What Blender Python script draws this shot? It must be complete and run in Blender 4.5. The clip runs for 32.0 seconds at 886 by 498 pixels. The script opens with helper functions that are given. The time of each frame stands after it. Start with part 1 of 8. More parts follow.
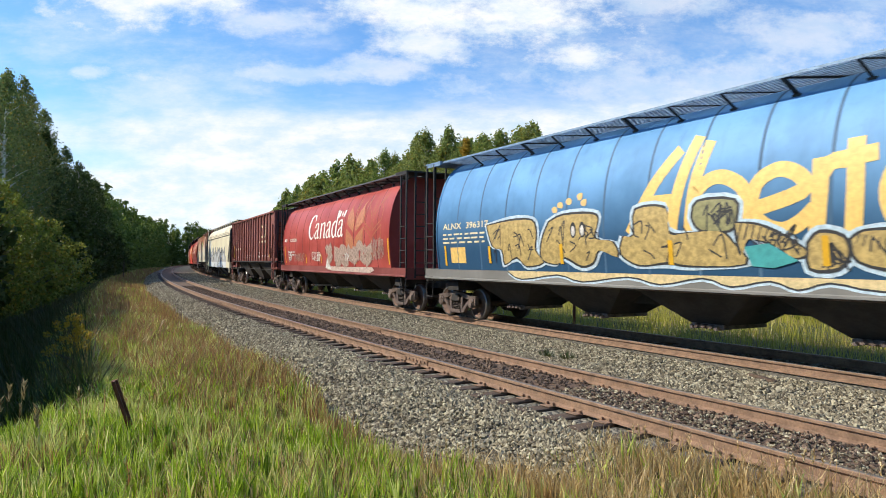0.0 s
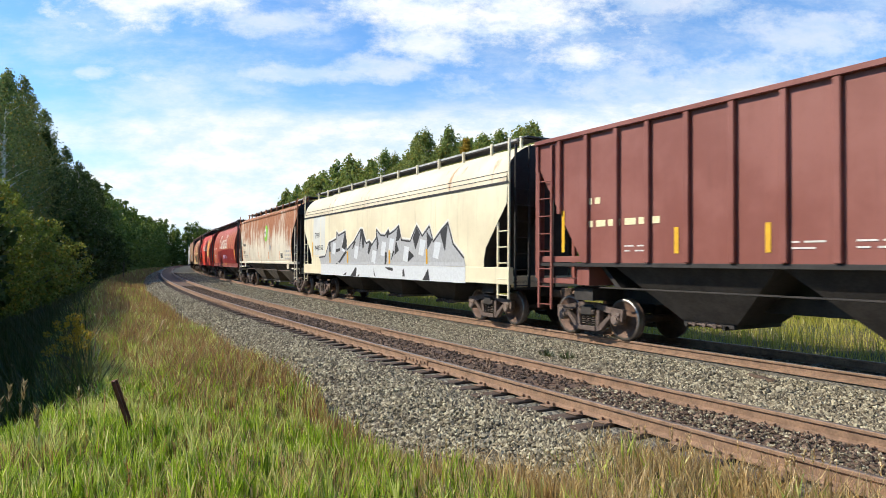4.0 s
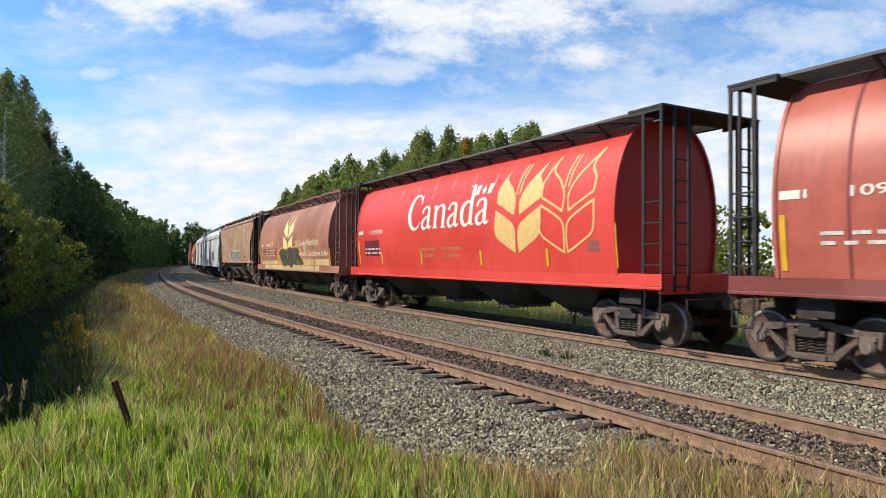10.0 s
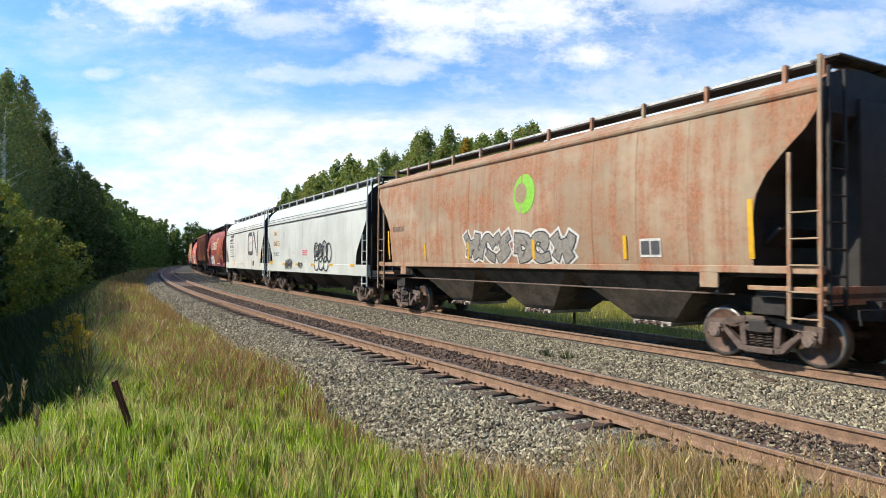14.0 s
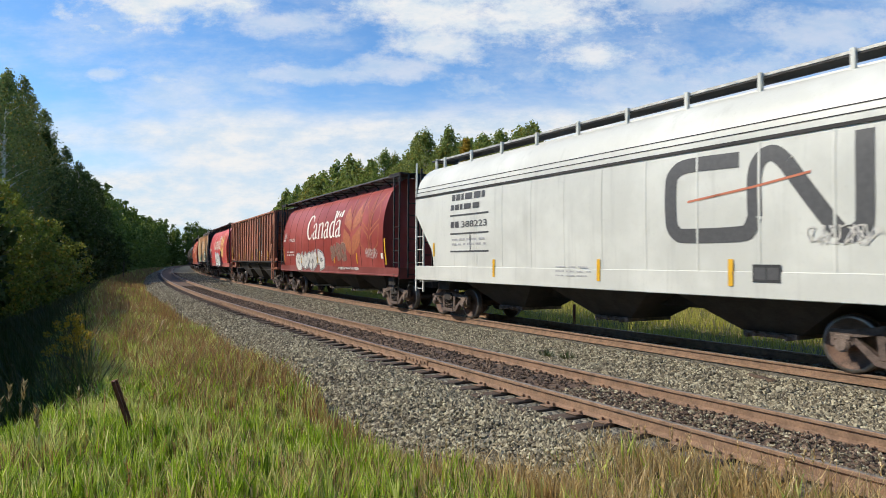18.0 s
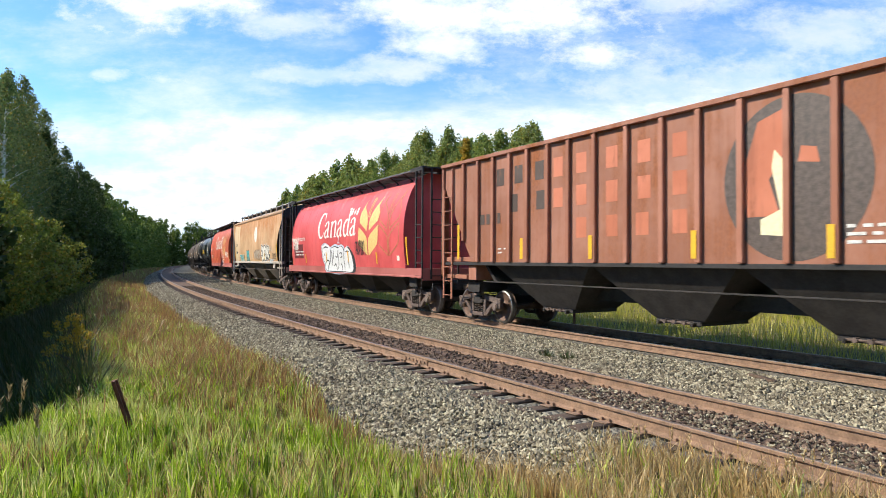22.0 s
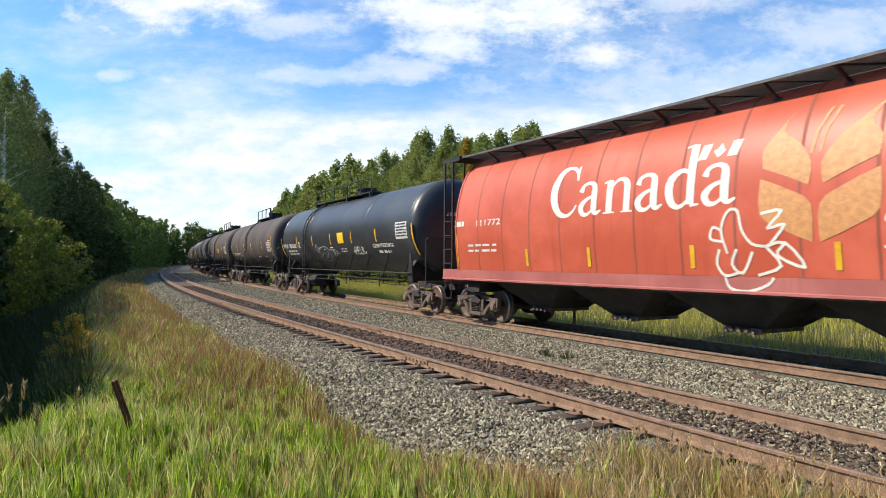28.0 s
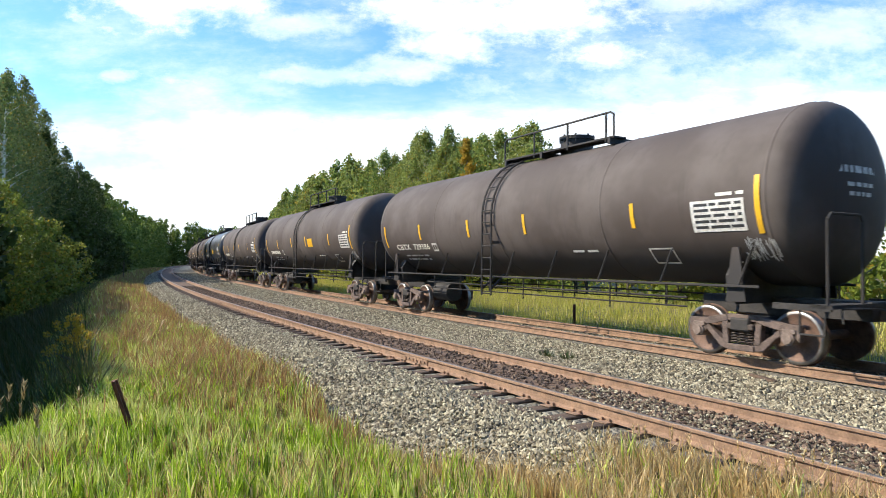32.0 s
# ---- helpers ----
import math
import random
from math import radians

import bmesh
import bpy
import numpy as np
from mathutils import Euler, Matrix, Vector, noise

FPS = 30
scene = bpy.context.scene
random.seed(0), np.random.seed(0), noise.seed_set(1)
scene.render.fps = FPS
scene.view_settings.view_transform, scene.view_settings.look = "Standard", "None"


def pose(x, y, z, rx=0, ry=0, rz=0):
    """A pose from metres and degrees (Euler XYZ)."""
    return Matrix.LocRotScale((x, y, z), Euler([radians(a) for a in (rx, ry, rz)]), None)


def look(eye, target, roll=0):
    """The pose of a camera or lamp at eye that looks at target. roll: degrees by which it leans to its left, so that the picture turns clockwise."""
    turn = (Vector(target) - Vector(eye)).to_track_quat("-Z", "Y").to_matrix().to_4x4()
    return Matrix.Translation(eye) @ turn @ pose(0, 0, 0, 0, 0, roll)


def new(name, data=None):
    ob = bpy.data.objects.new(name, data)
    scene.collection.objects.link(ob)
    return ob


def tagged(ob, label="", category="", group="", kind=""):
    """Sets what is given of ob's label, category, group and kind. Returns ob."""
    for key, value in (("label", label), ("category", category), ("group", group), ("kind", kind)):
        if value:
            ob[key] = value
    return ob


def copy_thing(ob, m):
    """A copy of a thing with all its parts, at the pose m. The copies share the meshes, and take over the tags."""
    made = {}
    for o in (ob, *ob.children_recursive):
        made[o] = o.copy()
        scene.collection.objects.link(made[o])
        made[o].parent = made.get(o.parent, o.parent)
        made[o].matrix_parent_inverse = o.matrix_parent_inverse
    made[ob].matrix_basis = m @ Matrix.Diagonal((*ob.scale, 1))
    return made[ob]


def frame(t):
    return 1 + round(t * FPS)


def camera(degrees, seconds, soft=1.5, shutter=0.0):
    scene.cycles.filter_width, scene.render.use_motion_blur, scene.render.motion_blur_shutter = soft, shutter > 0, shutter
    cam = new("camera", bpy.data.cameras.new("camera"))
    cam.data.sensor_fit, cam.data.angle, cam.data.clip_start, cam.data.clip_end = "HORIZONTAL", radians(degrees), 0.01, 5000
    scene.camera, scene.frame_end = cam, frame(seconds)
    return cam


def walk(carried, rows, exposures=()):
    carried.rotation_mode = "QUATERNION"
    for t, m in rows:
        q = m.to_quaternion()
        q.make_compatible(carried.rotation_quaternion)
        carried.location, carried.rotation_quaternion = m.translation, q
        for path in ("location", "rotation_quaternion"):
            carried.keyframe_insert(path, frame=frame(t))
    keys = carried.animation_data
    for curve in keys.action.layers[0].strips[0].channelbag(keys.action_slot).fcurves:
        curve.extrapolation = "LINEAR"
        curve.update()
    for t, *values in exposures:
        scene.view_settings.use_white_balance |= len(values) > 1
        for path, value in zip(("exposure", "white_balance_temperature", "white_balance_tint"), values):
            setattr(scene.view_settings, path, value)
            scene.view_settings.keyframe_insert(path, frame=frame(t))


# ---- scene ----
# Plan: the camera stands 1.7 m above rail level at the origin and looks along +y.
# s is the distance along the near track (0 abreast of the view, growing into the distance), off the distance to its right.
EYE = (0.0, 0.0, 1.709)
cam = camera(67.97, 32.0, soft=0.6, shutter=0.15)
AIM = look(EYE, (0.0, 100.0, 1.709 + 100 * math.tan(0.019766)), 0.356)
walk(cam, [(0.0, AIM), (32.0, AIM)], exposures=[(0.0, 0.2), (1.0, 0.25), (2.0, 0.38), (3.0, 0.38), (6.0, -0.08), (7.0, 0.10), (8.0, 0.22), (9.0, 0.22), (11.0, -0.02), (12.0, 0.15), (13.0, 0.3), (14.0, 0.3), (17.0, -0.05), (18.0, -0.05), (19.0, 0.12), (20.0, 0.32), (21.0, 0.42), (22.0, 0.42), (23.0, 0.28), (24.0, 0.02), (25.0, 0.14), (26.0, 0.15), (28.0, 0.25), (29.0, 0.45), (30.0, 0.58), (32.0, 0.68)])

# ---- the line of the two tracks ----
KNOTS = [-20, 20, 60, 100, 150, 260]
BENDS = [-0.000829, -0.002041, -0.001228, -0.000581, -0.000595, -0.000595]
LINE_S = np.linspace(-700, 1000, 6801)


def line_of_track():
    k = np.interp(LINE_S, KNOTS, BENDS)
    step = LINE_S[1] - LINE_S[0]
    th = np.concatenate([[0], np.cumsum((k[1:] + k[:-1]) / 2 * step)])
    th += 2.10465 - np.interp(0, LINE_S, th)
    mid = (th[1:] + th[:-1]) / 2
    x = np.concatenate([[0], np.cumsum(np.cos(mid) * step)])
    y = np.concatenate([[0], np.cumsum(np.sin(mid) * step)])
    return x + 2.8127 - np.interp(0, LINE_S, x), y + 8.0 - np.interp(0, LINE_S, y), th


LINE_X, LINE_Y, LINE_TH = line_of_track()
FAR = 5.184      # centre of the far track


def at(s, off, z=0.0):
    """Place of a point given along and across the tracks (numbers or arrays)."""
    x, y, th = (np.interp(s, LINE_S, a) for a in (LINE_X, LINE_Y, LINE_TH))
    return np.stack([x + off * np.sin(th), y - off * np.cos(th), np.broadcast_to(z, np.shape(x + off * 0.0))], -1)


def heading(s):
    return float(np.interp(s, LINE_S, LINE_TH))


# ---- the train's run: distance gone since the middle of the clip ----
def gone(t):
    # steady braking, and a firmer pull on the brakes near the end
    late = 0.285 * min(1.0, max(0.0, t - 26.7)) ** 2 + 0.57 * max(0.0, t - 27.7)
    return 9.46564 * (t - 16) - 0.030163 * (t - 16) ** 2 - late


# ---- light ----
SUN_AZ, SUN_EL = (-0.993, 0.05), radians(39)
sun = new("sun", bpy.data.lights.new("sun", "SUN"))
sun.data.energy, sun.data.angle, sun.data.color = 5.15, radians(0.53), (1.0, 0.91, 0.75)
_h = Vector((SUN_AZ[0], SUN_AZ[1], 0)).normalized() * math.cos(SUN_EL) + Vector((0, 0, math.sin(SUN_EL)))
sun.matrix_world = look(_h * 100, (0, 0, 0))
world = bpy.data.worlds.new("sky")
scene.world = world
world.use_nodes = True
_n = world.node_tree.nodes
_sky = _n.new("ShaderNodeTexSky")
_sky.sky_type, _sky.sun_disc = "NISHITA", False
_sky.sun_elevation, _sky.sun_rotation = SUN_EL, math.atan2(SUN_AZ[0], SUN_AZ[1])
_sky.air_density, _sky.dust_density, _sky.ozone_density, _sky.altitude = 1.15, 0.0, 4.5, 600
_tint = _n.new("ShaderNodeMix")
_tint.data_type, _tint.blend_type = "RGBA", "MULTIPLY"
_tint.inputs[0].default_value, _tint.inputs[7].default_value = 1.0, (0.86, 1.10, 1.27, 1)
world.node_tree.links.new(_sky.outputs[0], _tint.inputs[6])
world.node_tree.links.new(_tint.outputs[2], _n["Background"].inputs[0])
_n["Background"].inputs[1].default_value = 0.138

# ---- node tools ----
def nodes_of(name):
    m = bpy.data.materials.new(name)
    m.use_nodes = True
    return m, m.node_tree.nodes, m.node_tree.links, m.node_tree.nodes["Principled BSDF"]


def put_in(links, sock, value):
    if hasattr(value, "is_output"):
        links.new(value, sock)
    else:
        sock.default_value = value


def calc(tree, op, a, b=0.0, c=0.0, clamp=False):
    n = tree.nodes.new("ShaderNodeMath")
    n.operation, n.use_clamp = op, clamp
    for i, v in enumerate((a, b, c)):
        put_in(tree.links, n.inputs[i], v)
    return n.outputs[0]


def noise_tex(tree, vec, scale, detail=4.0, rough=0.55, stretch=None, shift=(0, 0, 0)):
    mp = tree.nodes.new("ShaderNodeMapping")
    mp.inputs["Scale"].default_value = stretch or (1, 1, 1)
    mp.inputs["Location"].default_value = shift
    tree.links.new(vec, mp.inputs[0])
    n = tree.nodes.new("ShaderNodeTexNoise")
    n.inputs["Scale"].default_value, n.inputs["Detail"].default_value, n.inputs["Roughness"].default_value = scale, detail, rough
    tree.links.new(mp.outputs[0], n.inputs["Vector"])
    return n.outputs["Fac"]


def ramp(tree, fac, stops):
    r = tree.nodes.new("ShaderNodeValToRGB")
    e = r.color_ramp.elements
    while len(e) < len(stops):
        e.new(0.5)
    for el, (p, c) in zip(e, stops):
        el.position, el.color = p, (*c, 1) if len(c) == 3 else c
    put_in(tree.links, r.inputs[0], fac)
    return r.outputs[0]


def blend(tree, fac, a, b, mode="MIX"):
    n = tree.nodes.new("ShaderNodeMix")
    n.data_type, n.blend_type = "RGBA", mode
    put_in(tree.links, n.inputs[0], fac)
    for sock, v in ((n.inputs[6], a), (n.inputs[7], b)):
        put_in(tree.links, sock, (*v, 1) if isinstance(v, tuple) and len(v) == 3 else v)
    return n.outputs[2]


def soft_step(tree, v, lo, hi):
    n = tree.nodes.new("ShaderNodeMapRange")
    n.interpolation_type = "SMOOTHSTEP"
    put_in(tree.links, n.inputs[0], v)
    n.inputs[1].default_value, n.inputs[2].default_value = lo, hi
    return n.outputs[0]


def relief(tree, bsdf, height, strength, distance=0.01):
    b = tree.nodes.new("ShaderNodeBump")
    b.inputs["Strength"].default_value, b.inputs["Distance"].default_value = strength, distance
    tree.links.new(height, b.inputs["Height"])
    tree.links.new(b.outputs[0], bsdf.inputs["Normal"])


def coords(tree, kind="Object"):
    return tree.nodes.new("ShaderNodeTexCoord").outputs[kind]


MADE = {}


def seam_of(name, c):
    """Grimy, half-rusted paint that gathers along a weld."""
    return paint(name, tuple(0.66 * x + 0.012 for x in c), 0.25, 0.3, 0.6, (0.09, 0.05, 0.03), seed=51, dirt=0.6)



def paint(name, color, rust=0.0, fade=0.25, gloss=0.42, rust_color=(0.20, 0.066, 0.022), dirt=0.35, seed=0.0, rust_scale=0.55, fade_color=None, grade=None, rust_above=None, shine=0.28, soft_edge=0.13, grain=(1.5, 1, 0.45)):
    """Weathered wagon paint: fading in patches, streaks that run down, rust blooms, grime in the grain."""
    if name in MADE:
        return MADE[name]
    m, n, l, b = nodes_of(name)
    t = m.node_tree
    v = coords(t)
    sh = (seed * 7.3, seed * 3.1, seed * 5.7)
    big = noise_tex(t, v, 0.5, 4, 0.6, (1, 1, 1), sh)
    streak = noise_tex(t, v, 2.2, 5, 0.65, (1.8, 1, 0.12), sh)
    fine = noise_tex(t, v, 26, 3, 0.6, (1, 1, 0.5), sh)
    pale = fade_color or tuple(min(1, c * 1.5 + 0.055) for c in color)
    col = blend(t, soft_step(t, big, 0.38, 0.64), color, blend(t, fade, color, pale))
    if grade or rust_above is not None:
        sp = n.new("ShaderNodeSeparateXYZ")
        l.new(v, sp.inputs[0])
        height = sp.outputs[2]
    # grade: a second, darker colour low down, blending up between heights g0 and g1
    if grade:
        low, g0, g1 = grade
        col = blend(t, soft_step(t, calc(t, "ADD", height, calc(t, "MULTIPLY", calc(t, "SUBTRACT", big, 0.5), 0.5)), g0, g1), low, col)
    dirty = tuple(c * 0.55 + 0.008 for c in color)
    col = blend(t, calc(t, "MULTIPLY", soft_step(t, streak, 0.52, 0.78), dirt), col, dirty)
    rough = gloss
    if rust > 0:
        r1 = noise_tex(t, v, rust_scale, 6, 0.72, grain, (sh[1] + 4, sh[0], sh[2]))
        mix = calc(t, "ADD", calc(t, "MULTIPLY", r1, 0.62), calc(t, "MULTIPLY", streak, 0.38))
        if rust_above is not None:
            mix = calc(t, "ADD", mix, calc(t, "MULTIPLY", calc(t, "SUBTRACT", soft_step(t, height, rust_above - 1.4, rust_above + 1.2), 0.5), 0.24))
        lo = 0.68 - 0.30 * rust
        mask = soft_step(t, mix, lo, lo + soft_edge)
        rc = blend(t, soft_step(t, fine, 0.35, 0.65), rust_color, tuple(c * 1.7 for c in rust_color))
        col = blend(t, mask, col, rc)
        rough = calc(t, "ADD", gloss, calc(t, "MULTIPLY", mask, 0.4))
    col = blend(t, calc(t, "MULTIPLY", soft_step(t, fine, 0.55, 0.8), 0.22), col, dirty)
    l.new(col, b.inputs["Base Color"])
    put_in(l, b.inputs["Roughness"], rough)
    b.inputs["Specular IOR Level"].default_value = shine
    relief(t, b, calc(t, "ADD", big, calc(t, "MULTIPLY", fine, 0.1)), 0.25, 0.02)
    MADE[name] = m
    return m


def plain(name, color, rough=0.7, metal=0.0, vary=0.3, scale=9.0, bump=0.2):
    """A simple worn surface: one colour, mottled at two scales."""
    if name in MADE:
        return MADE[name]
    m, n, l, b = nodes_of(name)
    t = m.node_tree
    v = coords(t)
    a, c = noise_tex(t, v, scale, 4), noise_tex(t, v, scale * 7, 3)
    f = calc(t, "ADD", calc(t, "MULTIPLY", a, 0.6), calc(t, "MULTIPLY", c, 0.4))
    lo, hi = tuple(x * (1 - vary) for x in color), tuple(min(1, x * (1 + vary)) for x in color)
    l.new(blend(t, soft_step(t, f, 0.34, 0.66), lo, hi), b.inputs["Base Color"])
    b.inputs["Roughness"].default_value, b.inputs["Metallic"].default_value = rough, metal
    if bump:
        relief(t, b, f, bump, 0.008)
    MADE[name] = m
    return m


# ---- mesh tools ----
def mesh_from(name, bm, material=None, smooth=False):
    me = bpy.data.meshes.new(name)
    bmesh.ops.recalc_face_normals(bm, faces=bm.faces)
    bm.to_mesh(me)
    bm.free()
    if smooth:
        me.shade_smooth()
    if material:
        me.materials.append(material)
    return me


def raw_mesh(name, verts, faces, material=None):
    """A mesh from arrays: faces is (n, 3) or (n, 4)."""
    me = bpy.data.meshes.new(name)
    verts, faces = np.asarray(verts, np.float32), np.asarray(faces, np.int32)
    k = faces.shape[1]
    me.vertices.add(len(verts))
    me.vertices.foreach_set("co", verts.ravel())
    me.loops.add(faces.size)
    me.loops.foreach_set("vertex_index", faces.ravel())
    me.polygons.add(len(faces))
    me.polygons.foreach_set("loop_start", np.arange(0, faces.size, k, dtype=np.int32))
    me.update(calc_edges=True)
    if material:
        me.materials.append(material)
    return me


def link_part(name, me, parent, m=None, label="", kind=""):
    ob = new(name, me)
    ob.parent = parent
    if m is not None:
        ob.matrix_basis = m
    return tagged(ob, label=label, kind=kind)


def part(name, bm, material, parent, label="", smooth=False, m=None):
    return link_part(name, mesh_from(name, bm, material, smooth), parent, m, label)


def box(bm, x0, x1, y0, y1, z0, z1, bevel=0.0):
    r = bmesh.ops.create_cube(bm, size=1.0, matrix=Matrix.Translation(((x0 + x1) / 2, (y0 + y1) / 2, (z0 + z1) / 2)) @ Matrix.Diagonal((abs(x1 - x0), abs(y1 - y0), abs(z1 - z0), 1)))
    if bevel:
        es = {e for v in r["verts"] for e in v.link_edges}
        bmesh.ops.bevel(bm, geom=list(es), offset=bevel, segments=1, affect="EDGES")
    return bm


def rod(bm, a, b, r, n=8, r2=None):
    a, b = Vector(a), Vector(b)
    d = b - a
    m = Matrix.Translation((a + b) / 2) @ d.to_track_quat("Z", "Y").to_matrix().to_4x4()
    bmesh.ops.create_cone(bm, cap_ends=True, segments=n, radius1=r, radius2=r if r2 is None else r2, depth=d.length, matrix=m)
    return bm


def pipe(bm, pts, r, n=6):
    for a, b in zip(pts, pts[1:]):
        rod(bm, a, b, r, n)
    return bm


def plate(bm, outline, axis, a, b):
    """A plate: a 2D outline thickened from a to b along an axis (0 x: outline in y, z; 1 y: in x, z; 2 z: in x, y)."""
    def p3(p, d):
        return {0: (d, p[0], p[1]), 1: (p[0], d, p[1]), 2: (p[0], p[1], d)}[axis]
    lo = [bm.verts.new(p3(p, a)) for p in outline]
    hi = [bm.verts.new(p3(p, b)) for p in outline]
    n = len(outline)
    bm.faces.new(lo)
    bm.faces.new(hi)
    for i in range(n):
        bm.faces.new((lo[i], lo[(i + 1) % n], hi[(i + 1) % n], hi[i]))
    return bm


def ring_skin(bm, rings, closed=False, caps=False):
    vs = [[bm.verts.new(p) for p in r] for r in rings]
    n = len(vs[0])
    for a, b in zip(vs, vs[1:]):
        for i in range(n if closed else n - 1):
            bm.faces.new((a[i], a[(i + 1) % n], b[(i + 1) % n], b[i]))
    if caps:
        bm.faces.new(vs[0])
        bm.faces.new(vs[-1])
    return bm


def smooth_profile(pts, n=5):
    """A smooth curve through 2D points (Catmull-Rom)."""
    out = []
    p = [pts[0], *pts, pts[-1]]
    for i in range(1, len(p) - 2):
        for k in range(n):
            t = k / n
            out.append(tuple(0.5 * (2 * p[i][j] + (p[i + 1][j] - p[i - 1][j]) * t + (2 * p[i - 1][j] - 5 * p[i][j] + 4 * p[i + 1][j] - p[i + 2][j]) * t * t
                             + (3 * p[i][j] - p[i - 1][j] - 3 * p[i + 1][j] + p[i + 2][j]) * t ** 3) for j in (0, 1)))
    out.append(tuple(pts[-1]))
    return out

# ---- ground, tracks ----
def m_ground():
    m, n, l, b = nodes_of("ground_earth")
    t = m.node_tree
    v = coords(t)
    big, fine = noise_tex(t, v, 0.25, 5), noise_tex(t, v, 14, 4)
    col = blend(t, soft_step(t, big, 0.4, 0.62), (0.075, 0.085, 0.022), (0.17, 0.125, 0.05))
    col = blend(t, soft_step(t, fine, 0.4, 0.7), col, (0.05, 0.042, 0.018))
    l.new(col, b.inputs["Base Color"])
    b.inputs["Roughness"].default_value = 0.95
    relief(t, b, fine, 0.6, 0.05)
    return m


def m_ballast(name="ballast_stone", light=1.0):
    m, n, l, b = nodes_of(name)
    t = m.node_tree
    v = coords(t)
    vor = n.new("ShaderNodeTexVoronoi")
    vor.inputs["Scale"].default_value = 17
    l.new(v, vor.inputs["Vector"])
    big = noise_tex(t, v, 0.8, 4)
    g = ramp(t, vor.outputs["Color"], [(0.0, (0.15 * light, 0.14 * light, 0.11 * light)), (0.5, (0.36 * light, 0.33 * light, 0.26 * light)), (1.0, (0.6 * light, 0.55 * light, 0.43 * light))])
    g = blend(t, soft_step(t, big, 0.5, 0.75), g, (0.15, 0.115, 0.07))
    l.new(g, b.inputs["Base Color"])
    b.inputs["Roughness"].default_value = 0.9
    relief(t, b, calc(t, "SUBTRACT", 1.0, vor.outputs["Distance"]), 1.0, 0.05)
    return m


GROUND = m_ground()
BALLAST = m_ballast(light=0.48)
DIRTY = plain("oily_brown_ballast", (0.105, 0.066, 0.044), 0.95, 0, 0.55, 9, 0.9)


def ground_z(s, off):
    """Height of the natural ground."""
    o = np.asarray(off, float)
    z = np.interp(o, [-60, -26, -16, -11.5, -9, -7.2, -6, -4.8, -3.6, -2.7, -2.3, 7.6, 8.4, 12, 18, 40, 80],
                  [0.4, -0.2, -1.1, -1.55, -1.2, -0.62, -0.45, -0.48, -0.60, -0.66, -0.95, -0.95, -0.75, -0.6, -0.3, 0.1, 0.6])
    # the bank rises to the ballast where the camera stands
    rise = np.interp(o, [-6.5, -5, -3.4, -2.4, -1.7, -1.35, -1.2], [0.0, 0.06, 0.24, 0.36, 0.70, 0.72, 0.0])
    z = z + rise / (1 + np.exp(np.clip((np.asarray(s) - 0.3) / 0.7, -30, 30)))
    # beyond the camera's mound the bank is narrow and the ditch comes close
    ss = np.asarray(s, float)
    dip = np.clip((-5.7 - o) / 1.5, 0, 1) * np.clip((o + 16) / 4, 0, 1)
    z = z - 0.7 * dip / (1 + np.exp(np.clip(-(ss - 5.2) / 0.7, -30, 30)))
    return z + 0.05 * np.sin(s * 0.7 + o) + 0.04 * np.sin(s * 0.31 - 1.7 * o)


def build_ground():
    ss = np.concatenate([np.linspace(-600, -40, 15), np.arange(-36, 60, 1.0), np.arange(60, 200, 4.0), np.linspace(205, 950, 30)])
    oo = np.concatenate([np.linspace(-460, -70, 10), np.arange(-60, -14, 2.5), np.arange(-14, -3.0, 0.5), np.arange(-3.0, -1.0, 0.15), np.arange(-1, 9, 1.5), np.arange(9.5, 24, 1.2), np.arange(26, 80, 5), np.linspace(90, 430, 10)])
    a, b = np.meshgrid(ss, oo, indexing="ij")
    co = at(a.ravel(), b.ravel(), ground_z(a, b).ravel())
    i, j = np.meshgrid(np.arange(len(ss) - 1), np.arange(len(oo) - 1), indexing="ij")
    q = (i * len(oo) + j).ravel()
    me = raw_mesh("ground", co, np.stack([q, q + len(oo), q + len(oo) + 1, q + 1], 1), GROUND)
    me.shade_smooth()
    tagged(new("ground", me), "grassy railway bank falling to a ditch, with woods beyond", kind="structure")


def sweep(s_list, section, off=0.0):
    """A bmesh that carries a closed (off, z) section along the tracks."""
    bm = bmesh.new()
    rings = []
    for s in s_list:
        rings.append([tuple(at(s, off + o, z)) for o, z in section])
    return ring_skin(bm, rings, closed=True, caps=True)


RAIL_S = np.concatenate([np.arange(-344, -26, 4.0), np.arange(-26, 80, 1.0), np.arange(80, 420, 3.0)])
RAIL_SECTION = [(-0.07, -0.17), (0.07, -0.17), (0.07, -0.155), (0.012, -0.13), (0.010, -0.05), (0.036, -0.035), (0.036, -0.008), (0.028, 0.0), (-0.028, 0.0), (-0.036, -0.008), (-0.036, -0.035), (-0.010, -0.05), (-0.012, -0.13), (-0.07, -0.155)]
RAIL_RUST = plain("rusty_rail", (0.23, 0.142, 0.09), 0.85, 0.0, 0.3, 6)
RAIL_TOP = plain("worn_rail_head", (0.21, 0.175, 0.15), 0.42, 0.55, 0.25, 4, 0.05)
TIE = plain("creosoted_tie_wood", (0.085, 0.055, 0.036), 0.85, 0, 0.45, 6, 0.6)


